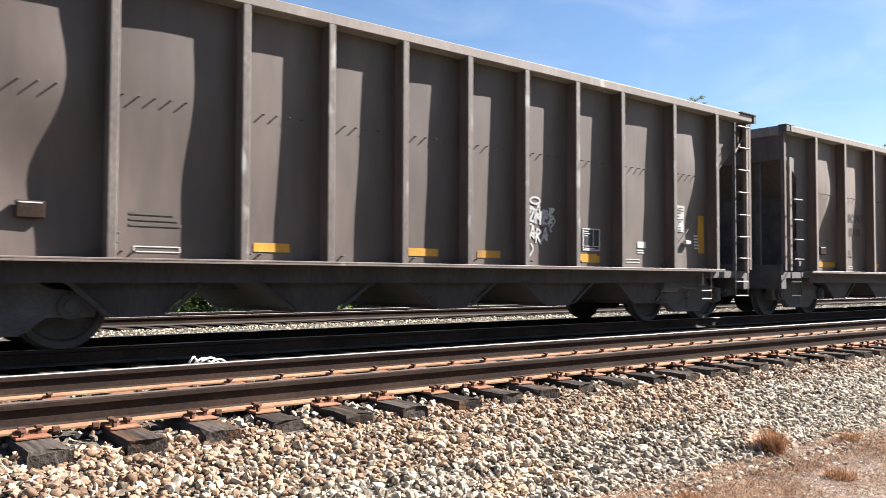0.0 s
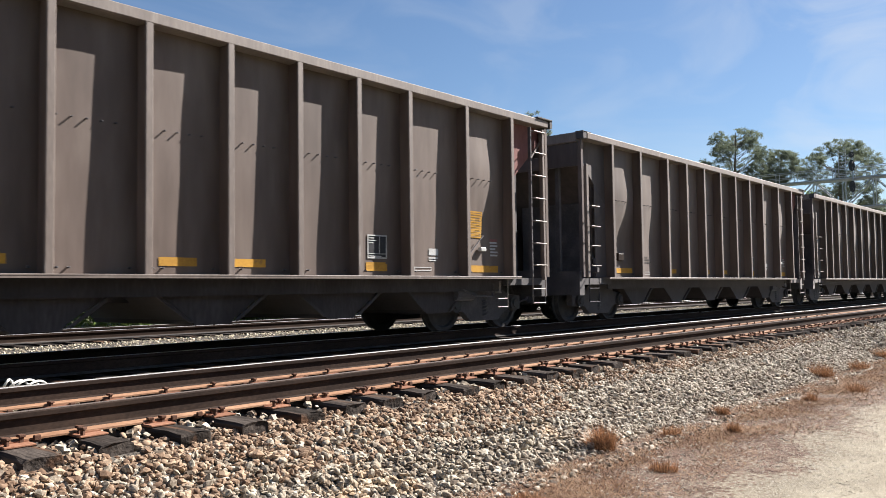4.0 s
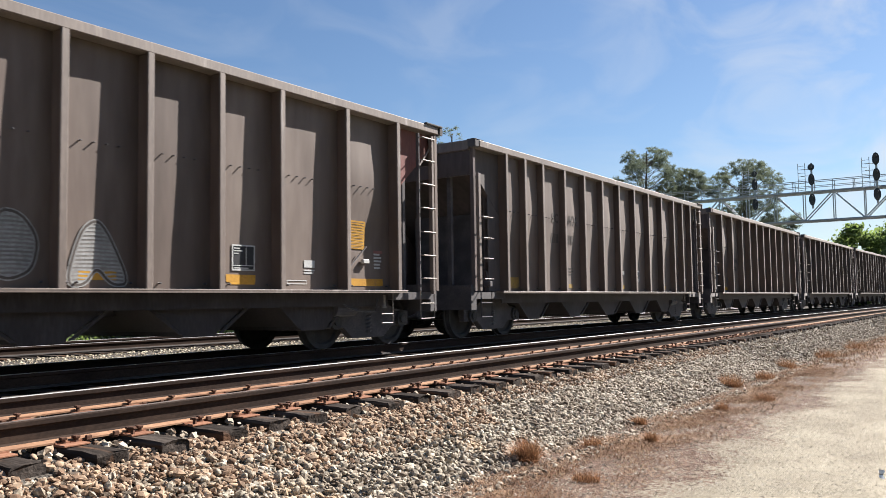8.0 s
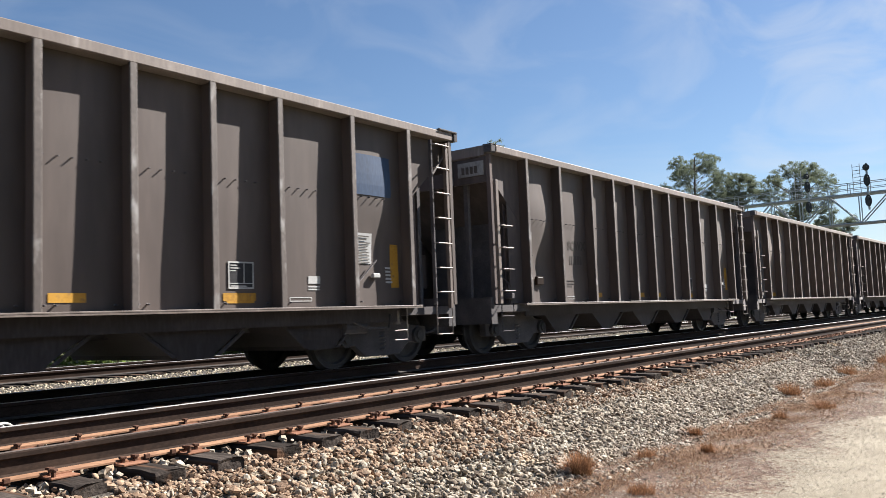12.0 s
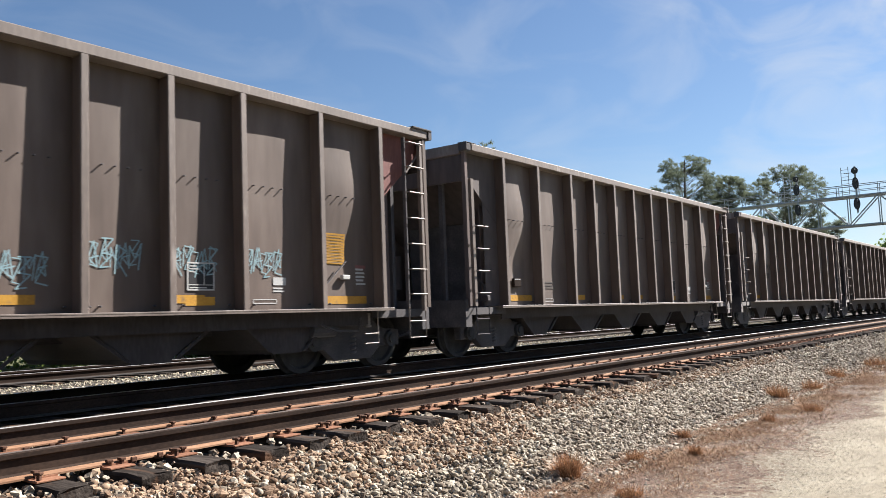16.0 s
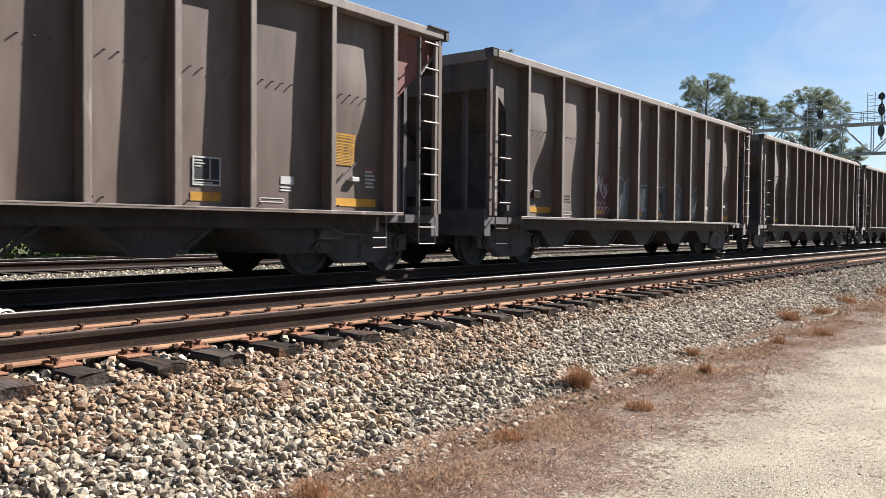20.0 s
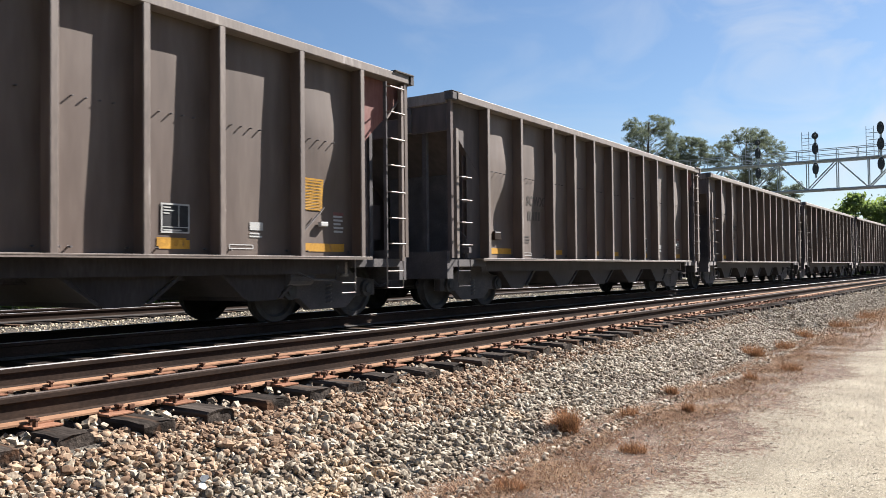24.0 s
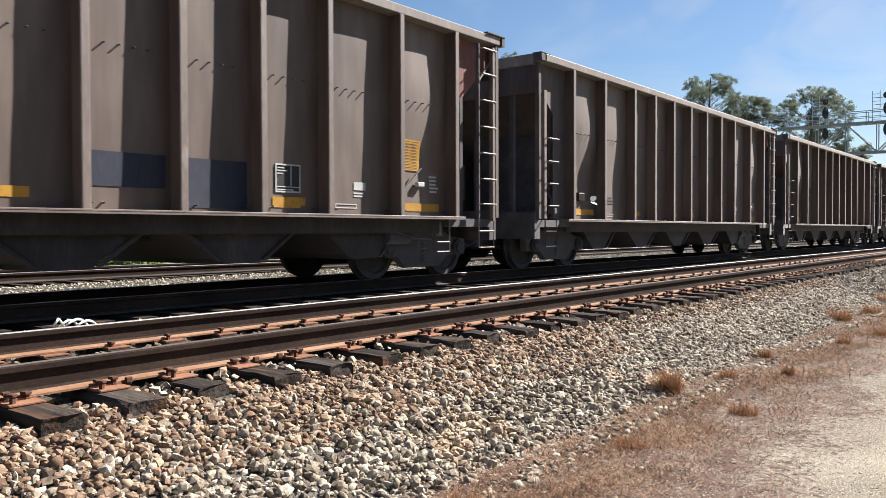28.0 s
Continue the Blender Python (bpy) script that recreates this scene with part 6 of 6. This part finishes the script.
cars[12]["label"] = "brown open-top coal hopper car with faint pale letters"
cars[13]["label"] = "brown open-top coal hopper car covered in red and silver graffiti"
steel_piece(cars[13], "brown", (3, 4, 5, 6, 7), 24)
p_ = rib_places("brown")
bm = bmesh.new()
fill_shape(bm, [(p_[2] + 0.3, 1.02), (p_[3] - 0.06, 1.0), (p_[3] - 0.06, 1.86), (p_[3] - 0.3, 2.0), (p_[2] + 0.7, 1.93), (p_[2] + 0.34, 2.05), (p_[2] + 0.26, 1.5)], FACE - 0.010)
painted("painted_fill", bm, G_RED, cars[13], "dull red sprayed ground")
zigzag(cars[13], p_[2] + 0.4, 1.56, 0.38, 0.4, 2, G_WHITE, 0.075, 2)
zigzag(cars[13], p_[2] + 0.84, 1.5, 0.16, 0.3, 1, G_WHITE, 0.06, 9)
zigzag(cars[13], p_[2] + 0.66, 1.38, 0.4, 0.3, 1, G_WHITE, 0.045, 5)
zigzag(cars[13], p_[2] + 0.46, 1.27, 0.5, 0.12, 3, G_PINK, 0.025, 6)
tag_rows(cars[13], "brown", 2, 1.3, 1, 0.2, 0.8, G_PINK, 26, 0.04, 0.35)
tag_rows(cars[13], "brown", 3, 1.35, 1, 0.24, 0.25, G_PINK, 63, 0.03, 0.08)
tag_rows(cars[13], "brown", 7, 1.7, 1, 0.3, 0.5, G_PINK, 64, 0.018, 0.4)
tag_rows(cars[13], "brown", 8, 1.8, 5, 0.12, 0.4, G_PINK, 40, 0.02)
tag_rows(cars[14], "brown", 3, 1.75, 3, 0.2, 0.65, G_WHITE, 28, 0.022)
cars[14]["label"] = "brown open-top coal hopper car with a small white scrawl"
cars[17]["label"] = "brown open-top coal hopper car with navy sprayed letters"
for x_, strokes_ in ((rib_places("brown")[1] + 0.08, (
        (((0, 0), (0.02, 0.26), (0.12, 0.36), (0.24, 0.35), (0.3, 0.24), (0.3, 0.02)), 0.06), (((0.12, 0.04), (0.13, 0.24)), 0.05), (((0.0, 0.34), (0.3, 0.37)), 0.045),
        (((0.5, 0.26), (0.4, 0.18), (0.41, 0.05), (0.52, 0.0), (0.6, 0.1), (0.58, 0.22), (0.5, 0.26)), 0.06),
        (((0.68, 0.3), (0.73, 0.04), (0.82, 0.22), (0.9, 0.03), (0.98, 0.33)), 0.055), (((0.66, 0.33), (0.8, 0.3)), 0.03), (((0.9, 0.38), (1.08, 0.34)), 0.03))),
        (rib_places("brown")[2] + 0.1, (
        (((0.16, 0.36), (0.05, 0.28), (0.02, 0.1), (0.1, 0.0), (0.2, 0.08), (0.22, 0.26), (0.16, 0.36)), 0.035), (((0.26, 0.34), (0.32, 0.3), (0.36, 0.05), (0.44, 0.26), (0.48, 0.38)), 0.035),
        (((0.42, 0.36), (0.56, 0.33), (0.58, 0.06)), 0.035), (((0.66, 0.34), (0.68, 0.1), (0.82, 0.08), (0.86, 0.32)), 0.03)))):
    bm = bmesh.new()
    for pts_, width_ in strokes_:
        stroke(bm, [(x_ + p[0] + (q[0] - p[0]) * t, 1.24 + p[1] + (q[1] - p[1]) * t) for p, q in zip(pts_, pts_[1:]) for t in (0, 0.33, 0.67, 1)], width_, FACE - 0.026)
    painted("graffiti", bm, G_NAVY, cars[17], "navy sprayed letters")
decal(cars[17], "paint_patch", rib_places("brown")[3] + 0.09, rib_places("brown")[4] - 0.1, 1.06, 1.3, G_DEEP, 0.02)
cars[18]["label"] = "brown open-top coal hopper car with navy paint patches"
decal(cars[18], "paint_patch", rib_places("brown")[5] + 0.09, rib_places("brown")[6] - 0.09, 1.2, 1.56, G_DEEP, 0.014)
decal(cars[18], "paint_patch", rib_places("brown")[6] + 0.09, rib_places("brown")[7] - 0.09, 1.0, 1.56, G_DEEP, 0.014)
decal(cars[6], "paint_patch", rib_places("dark")[9] + 0.1, rib_places("dark")[10] - 0.3, 2.7, 3.35, M_BLUE, 0.02, "blue-grey paint patch")


for n_ in (-1, 3, 9, 12, 13, 15, 17, 19):
    ring_mark(cars[n_], "brown", 3, 2.4)


# ---------------------------------------------------------------- trees
def leaf_quads(centres, size):
    n = len(centres)
    t = turns(n)
    s = size * rng.uniform(0.6, 1.3, n)
    u, v = t[:, :, 0] * s[:, None], t[:, :, 1] * s[:, None] * 0.62
    w = t[:, :, 2] * s[:, None] * 0.18
    p = np.stack([centres - u, centres - v + w, centres + u, centres + v + w], 1).reshape(-1, 3)
    return p, (np.arange(n * 4).reshape(-1, 4))


def limb_path(start, end, sag, k=5):
    start, end = Vector(start), Vector(end)
    return [start.lerp(end, i / k) + Vector((0, 0, sag * math.sin(math.pi * i / k))) for i in range(k + 1)]


def broad_tree(x, y, height, width, leaves, leaf, seed, label):
    r = random.Random(seed)
    tree = thing("tree", label, "tree", "trees behind the tracks", m=pose(x, y, -0.85, 0, 0, r.uniform(0, 360)))
    bm = bmesh.new()
    tube(bm, [(0, 0, 0), (0.1, 0.05, height * 0.3), (0.0, 0.15, height * 0.62)], 0.045 * height * 0.5, 9, 0.05)
    tips = []
    for i in range(11):
        a, z = r.uniform(0, 6.28), height * r.uniform(0.15, 0.6)
        tip = (width * 0.42 * math.cos(a), width * 0.42 * math.sin(a), z + height * r.uniform(0.1, 0.33))
        tips.append(tip)
        tube(bm, limb_path((0, 0.05, z), tip, 0.2), 0.05, 6, 0.012)
    part("trunk", bm, M_BARK, tree)
    clumps = []
    for i in range(46):
        a, q = r.uniform(0, 6.28), r.uniform(0, 1) ** 0.6
        zf = r.uniform(0.02, 1)
        prof_ = (math.sin(math.pi * min(1, 0.12 + 0.88 * zf)) ** 0.5) * (1.0 if zf < 0.7 else 0.9)
        clumps.append((q * width * 0.5 * prof_ * math.cos(a), q * width * 0.5 * prof_ * math.sin(a), height * (0.06 + 0.90 * zf), r.uniform(0.5, 1.0)))
    c = np.array(clumps + [(*t, 0.8) for t in tips])
    pick = rng.integers(0, len(c), leaves)
    pts_ = c[pick, :3] + rng.normal(size=(leaves, 3)) * (c[pick, 3] * width * 0.085)[:, None] * np.array([1, 1, 0.8])
    pts_[:, 2] = np.maximum(pts_[:, 2], 0.1)
    v, f = leaf_quads(pts_, leaf)
    put("crown", raw_mesh("crown", v, f, M_LEAF), tree)["kind"] = "stuff"
    return tree


def pine(x, y, height, crown_low, width, clumps, seed, label, flat=False):
    r = random.Random(seed)
    tree = thing("pine_tree", label, "tree", "pines beyond the signal bridge", m=pose(x, y, -0.85))
    bm = bmesh.new()
    lean = r.uniform(-0.4, 0.4)
    tube(bm, [(0, 0, 0), (lean * 0.5, 0, height * 0.4), (lean, 0.2, height * 0.75), (lean * 0.7, 0, height * 0.97)], 0.28, 9, 0.05)
    centres = []
    mid, half = (crown_low + height) / 2, (height - crown_low) / 2
    tips = []
    for i in range(clumps):
        a, u = r.uniform(0, 6.28), r.uniform(-1, 1)
        q = r.uniform(0.25, 1.0) ** 0.45
        ring = math.sqrt(1 - u * u)
        p = Vector((q * ring * math.cos(a) * width / 2, q * ring * math.sin(a) * width / 2, mid + half * q * u))
        if flat:
            layer = round((p.z - crown_low) / 1.15)
            p.z = crown_low + layer * 1.15 + r.gauss(0.1, 0.2)
            p.x *= 0.75 + 0.3 * math.sin(layer * 2.1 + seed)
            p.y *= 0.75 + 0.3 * math.cos(layer * 1.7 + seed)
        if noise.noise(Vector((p.x * 0.42 + seed * 7, p.y * 0.42, p.z * 0.5))) < -0.02:
            continue
        centres.append(p + Vector((lean, 0, 0)))
        if i % 16 == 0:
            tips.append(centres[-1])
    for tip in tips:
        z = max(crown_low - 0.6, tip.z - 0.55 * (Vector((tip.x - lean, tip.y)).length) - 0.3)
        tube(bm, limb_path((lean, 0.1, z), tip, -0.12, 4), 0.045, 5, 0.01)
    part("trunk", bm, M_BARK, tree)
    c = np.array([q[:] for q in centres])
    per = 58
    n = len(c) * per
    d = rng.normal(size=(n, 3))
    d[:, 2] = d[:, 2] * 0.75 + 0.25
    d /= np.linalg.norm(d, axis=1)[:, None]
    base = np.repeat(c, per, 0) + rng.normal(size=(n, 3)) * np.array([0.13, 0.13, 0.08])
    ln = rng.uniform(0.06, 0.16, n)[:, None]
    side = np.cross(d, rng.normal(size=(n, 3)))
    side /= np.linalg.norm(side, axis=1)[:, None]
    v = np.stack([base - side * 0.022, base + side * 0.022, base + d * ln + side * 0.012, base + d * ln - side * 0.012], 1).reshape(-1, 3)
    put("needles", raw_mesh("needles", v, np.arange(n * 4).reshape(-1, 4), M_PINE), tree)["kind"] = "stuff"
    return tree


pine(97.5, 28.8, 20.2, 11.6, 8.8, 2300, 1, "tall round-crowned pine tree")
pine(101.0, 24.9, 17.6, 12.8, 4.9, 800, 2, "slender pine tree with a thin crown")
pine(98.0, 17.6, 17.4, 10.6, 8.4, 1800, 3, "tall pine tree with an uneven crown")
pine(99.5, 14.4, 12.0, 8.2, 4.8, 800, 4, "shorter pine tree behind the signal bridge")
pine(66.6, 37.2, 18.4, 13.0, 3.8, 330, 5, "thin pine top beyond the train")
for i, (x, y, h, w) in enumerate(((103, 22.0, 12.2, 6.5), (106, 26.5, 11.8, 6.0), (99, 7.0, 9.3, 5.5), (100, 3.0, 9.9, 6.5), (103, -1.5, 9.4, 6.0))):
    broad_tree(x, y, h, w, 5200, 0.24, 40 + i, "leafy green broadleaf tree beyond the signal bridge")
for i in range(13):
    x = -10 + i * 5.6
    back_tree = broad_tree(x + random.Random(i).uniform(-1, 1), 24.5 + 0.05 * abs(i - 5) ** 2 + random.Random(i + 50).uniform(-1.5, 2.5), random.Random(i + 90).uniform(6.6, 8.6), 7.2, 21000, 0.095, 60 + i, "bushy sunlit green tree behind the tracks")


for i in range(11):
    r_ = random.Random(i + 300)
    wood = copy_thing(back_tree, pose(-12 + i * 5.6 + r_.uniform(-1, 1), 30.5 + r_.uniform(-1, 1), -0.85, 0, 0, r_.uniform(0, 360)) @ Matrix.Scale(r_.uniform(1.12, 1.32), 4))
# the woods that close the road behind the camera
# unseen woods added behind the camera, to hold sky light off the cars
for i in range(18):
    r_ = random.Random(i + 200)
    m_ = pose(-75 + i * 10.5 + r_.uniform(-2.5, 2.5), -72 + r_.uniform(-4, 3), -0.95, 0, 0, r_.uniform(0, 360)) @ Matrix.Scale(r_.uniform(1.8, 2.3), 4)
    wood = copy_thing(back_tree, m_)
    tagged(wood, "unseen leafy tree added behind the camera to cut sky light", "tree", "trees along the road")


# ---------------------------------------------------------------- signal bridge
GX = 82.8
bridge = thing("signal_bridge", "grey steel truss signal bridge over the tracks", "signal bridge")
Y0, Y1, ZB, ZT = -9.0, 26.5, 7.7, 10.35


def bar(name, a, b, r, parent, material_=M_GALV, n=6):
    bm = bmesh.new()
    tube(bm, [a, b], r, n)
    return part(name, bm, material_, parent)


for dx in (-0.55, 0.55):
    bar("chord", (GX + dx, Y0, ZB), (GX + dx, Y1, ZB), 0.11, bridge)
    bar("chord", (GX + dx, Y0, ZT), (GX + dx, Y1, ZT), 0.12, bridge)
    ys = np.linspace(Y0, Y1, 15)
    for i, (a, b) in enumerate(zip(ys, ys[1:])):
        bar("brace", (GX + dx, a, ZB if i % 2 else ZT), (GX + dx, b, ZT if i % 2 else ZB), 0.06, bridge)
        bar("brace", (GX + dx, b, ZB), (GX + dx, b, ZT), 0.05, bridge)
    bar("handrail", (GX + dx, Y0, ZT + 1.05), (GX + dx, Y1, ZT + 1.05), 0.035, bridge)
    bar("handrail", (GX + dx, Y0, ZT + 0.55), (GX + dx, Y1, ZT + 0.55), 0.03, bridge)
    for y in np.linspace(Y0, Y1, 22):
        bar("rail_post", (GX + dx, y, ZT), (GX + dx, y, ZT + 1.05), 0.035, bridge)
    for y in (Y0, Y1):
        bar("leg", (GX + dx, y, -1.0), (GX + dx, y, ZT), 0.16, bridge, n=8)
bm = bmesh.new()
for k in range(48):
    y = Y0 + (Y1 - Y0) * k / 47
    box(bm, GX - 0.55, GX + 0.55, y - 0.04, y + 0.04, ZT + 0.10, ZT + 0.13)
part("walkway", bm, M_GALV, bridge)


def signal(y, heads):
    sig = thing("railway_signal", "black railway signal heads on a bridge mast", "railway signal", "signals on the bridge", m=pose(GX - 0.8, y, 0))
    zs = [z for z, _, _ in heads]
    bm = bmesh.new()
    tube(bm, [(0, 0, min(zs) - 0.8), (0, 0, max(zs) + 0.4)], 0.09, 8)
    part("mast", bm, M_GALV, sig)
    for z, rx, rz in heads:
        bm = bmesh.new()
        disc(bm, 0, 0, 0, 1.0, 0.05, "x", 28)
        for v in bm.verts:
            v.co.y *= rx * 0.76
            v.co.z *= rz * 0.8
        head = part("signal_head", bm, M_SIGNAL, sig, "oval black target", pose(-0.18, 0, z))
        for q in ((0.35, -0.35) if rz > 0.45 else (0.0,)):
            bm = bmesh.new()
            tube(bm, [(-0.02, 0, q * rz * 1.1), (-0.32, 0, q * rz * 1.1 - 0.02)], 0.13, 12)
            part("hood", bm, M_SIGNAL, head)
    for z0 in (ZT + 1.2,):
        bm = bmesh.new()
        for yy in (0.55, 1.15):
            tube(bm, [(0, yy, z0 - 1.2), (0, yy, z0 + 1.5)], 0.03, 5)
        for k in range(8):
            tube(bm, [(0, 0.55, z0 - 1.0 + k * 0.32), (0, 1.15, z0 - 1.0 + k * 0.32)], 0.022, 5)
        tube(bm, [(0, 0.1, z0 + 0.3), (0, 0.9, z0 + 0.3)], 0.03, 5)
        tube(bm, [(0, 0.1, z0 + 0.9), (0, 0.9, z0 + 0.9)], 0.03, 5)
        part("ladder", bm, M_GALV, sig)


signal(12.9, [(12.45, 0.32, 0.34), (11.45, 0.35, 0.66), (9.55, 0.35, 0.66)])
signal(7.9, [(12.6, 0.38, 0.38), (11.45, 0.36, 0.68), (9.6, 0.36, 0.68)])
signal(2.6, [(12.8, 0.38, 0.7), (11.4, 0.38, 0.7), (9.65, 0.38, 0.7)])


# ---------------------------------------------------------------- butterfly over the ballast
fly = thing("butterfly", "small white butterfly fluttering over the track", "butterfly")
bm = bmesh.new()
tube(bm, [(-0.012, 0, 0), (0, 0, 0.001), (0.013, 0, 0)], 0.0025, 6, 0.0012)
part("body", bm, M_INSECT, fly)
WINGS = []
for side in (-1, 1):
    bm = bmesh.new()
    prism(bm, [(-0.004, 0.0), (0.008, 0.0), (0.020, side * 0.020), (0.015, side * 0.030), (0.002, side * 0.028), (-0.010, side * 0.024), (-0.014, side * 0.010)], "z", -0.0004, 0.0004)
    WINGS.append(part("wing", bm, M_WING, fly, "white wing"))


# ---------------------------------------------------------------- what moves
LAG_T = (0, 1, 2, 3, 6, 7, 8, 9, 10, 11, 12, 15, 16, 17, 18, 19, 20, 21, 22, 25, 26, 27, 28)
LAG = (-1.261, -1.103, -0.966, -0.844, -0.417, -0.408, -0.364, -0.282, -0.532, 0.025, 0.192, 0.667, 0.883, 0.73, 1.304, 1.465, 1.531, 1.515, 1.483, 1.795, 1.856, 1.957, 2.025)
# slack in the couplers: how far each car stands from an even spacing
SLACK = {-3: -0.042, -2: -0.041, -1: 0.004, 0: -0.013, 1: -0.012, 2: -0.01, 3: 0.155, 4: 0.119, 5: 0.0, 6: -0.032, 7: -0.145, 8: -0.145, 9: -0.22, 10: -0.374,
         11: -0.438, 12: -0.359, 13: -0.239, 14: -0.148, 15: -0.147, 16: -0.146, 17: -0.146, 18: -0.127, 19: -0.093}


def run(t):
    """Metres that the train has gone; it slows and surges a little."""
    return -0.009816 * t * t + 12.6139 * t - 37.703 - float(np.interp(t, LAG_T, LAG))


def motions():
    for n, car in cars.items():
        rows = []
        for i in range(29):
            s = 7.94 - run(i) + PITCH * n + SLACK.get(n, 0.0)
            # the two truck centres ride on the line
            ax, ay = along(s + 1.45, TRAIN)
            bx, by = along(s + LONG - 1.45, TRAIN)
            d = Vector((bx - ax, by - ay)).normalized()
            rows.append((float(i), pose(ax - 1.45 * d.x, ay - 1.45 * d.y, 0, 0, 0, math.degrees(math.atan2(d.y, d.x)))))
        walk(car, rows)
    wheels = [o for car in cars.values() for o in car.children_recursive if o.name.split(".")[0] == "wheel"]
    walk(wheels[0], [(i / FPS, pose(0, 0, 0, 0, -math.degrees(run(i / FPS) / 0.457) % 360, 0)) for i in range(28 * FPS + 1)])
    rolled = wheels[0].animation_data
    for o in wheels[1:]:
        o.rotation_mode = "QUATERNION"
        own = o.animation_data_create()
        own.action = rolled.action
        own.action_slot = rolled.action_slot
    places = [(0, 7.5, -4.6, -0.4), (8, 6.2, -4.8, -0.3), (16, 4.0, -4.6, -0.35), (23.6, 2.6, -2.6, -0.2), (24.6, 3.56, -2.22, 0.19), (25.0, 3.67, -2.29, 0.41), (25.2, 3.78, -2.38, 0.71), (25.5, 3.78, -2.34, 0.87), (26.0, 3.79, -2.27, 0.69), (26.2, 3.81, -2.29, 0.51), (26.5, 3.92, -2.42, 0.73), (27.0, 3.92, -2.51, 0.93),
              (27.3, 3.89, -2.52, 0.88), (27.6, 3.92, -2.61, 0.82), (28.0, 4.01, -2.78, 0.86)]
    walk(fly, [(t, pose(x, y, z, 58, 12, -50 + 20 * math.sin(t * 3))) for t, x, y, z in places])
    for wing, side in zip(WINGS, (-1, 1)):
        rows = [(0.0, pose(0, 0, 0, side * 10, 0, 0)), (24.4, pose(0, 0, 0, side * 10, 0, 0))]
        rows += [(24.5 + i * 0.1, pose(0, 0, 0, side * (32 if i % 2 else -6), 0, 0)) for i in range(36)]
        walk(wing, rows)


motions()
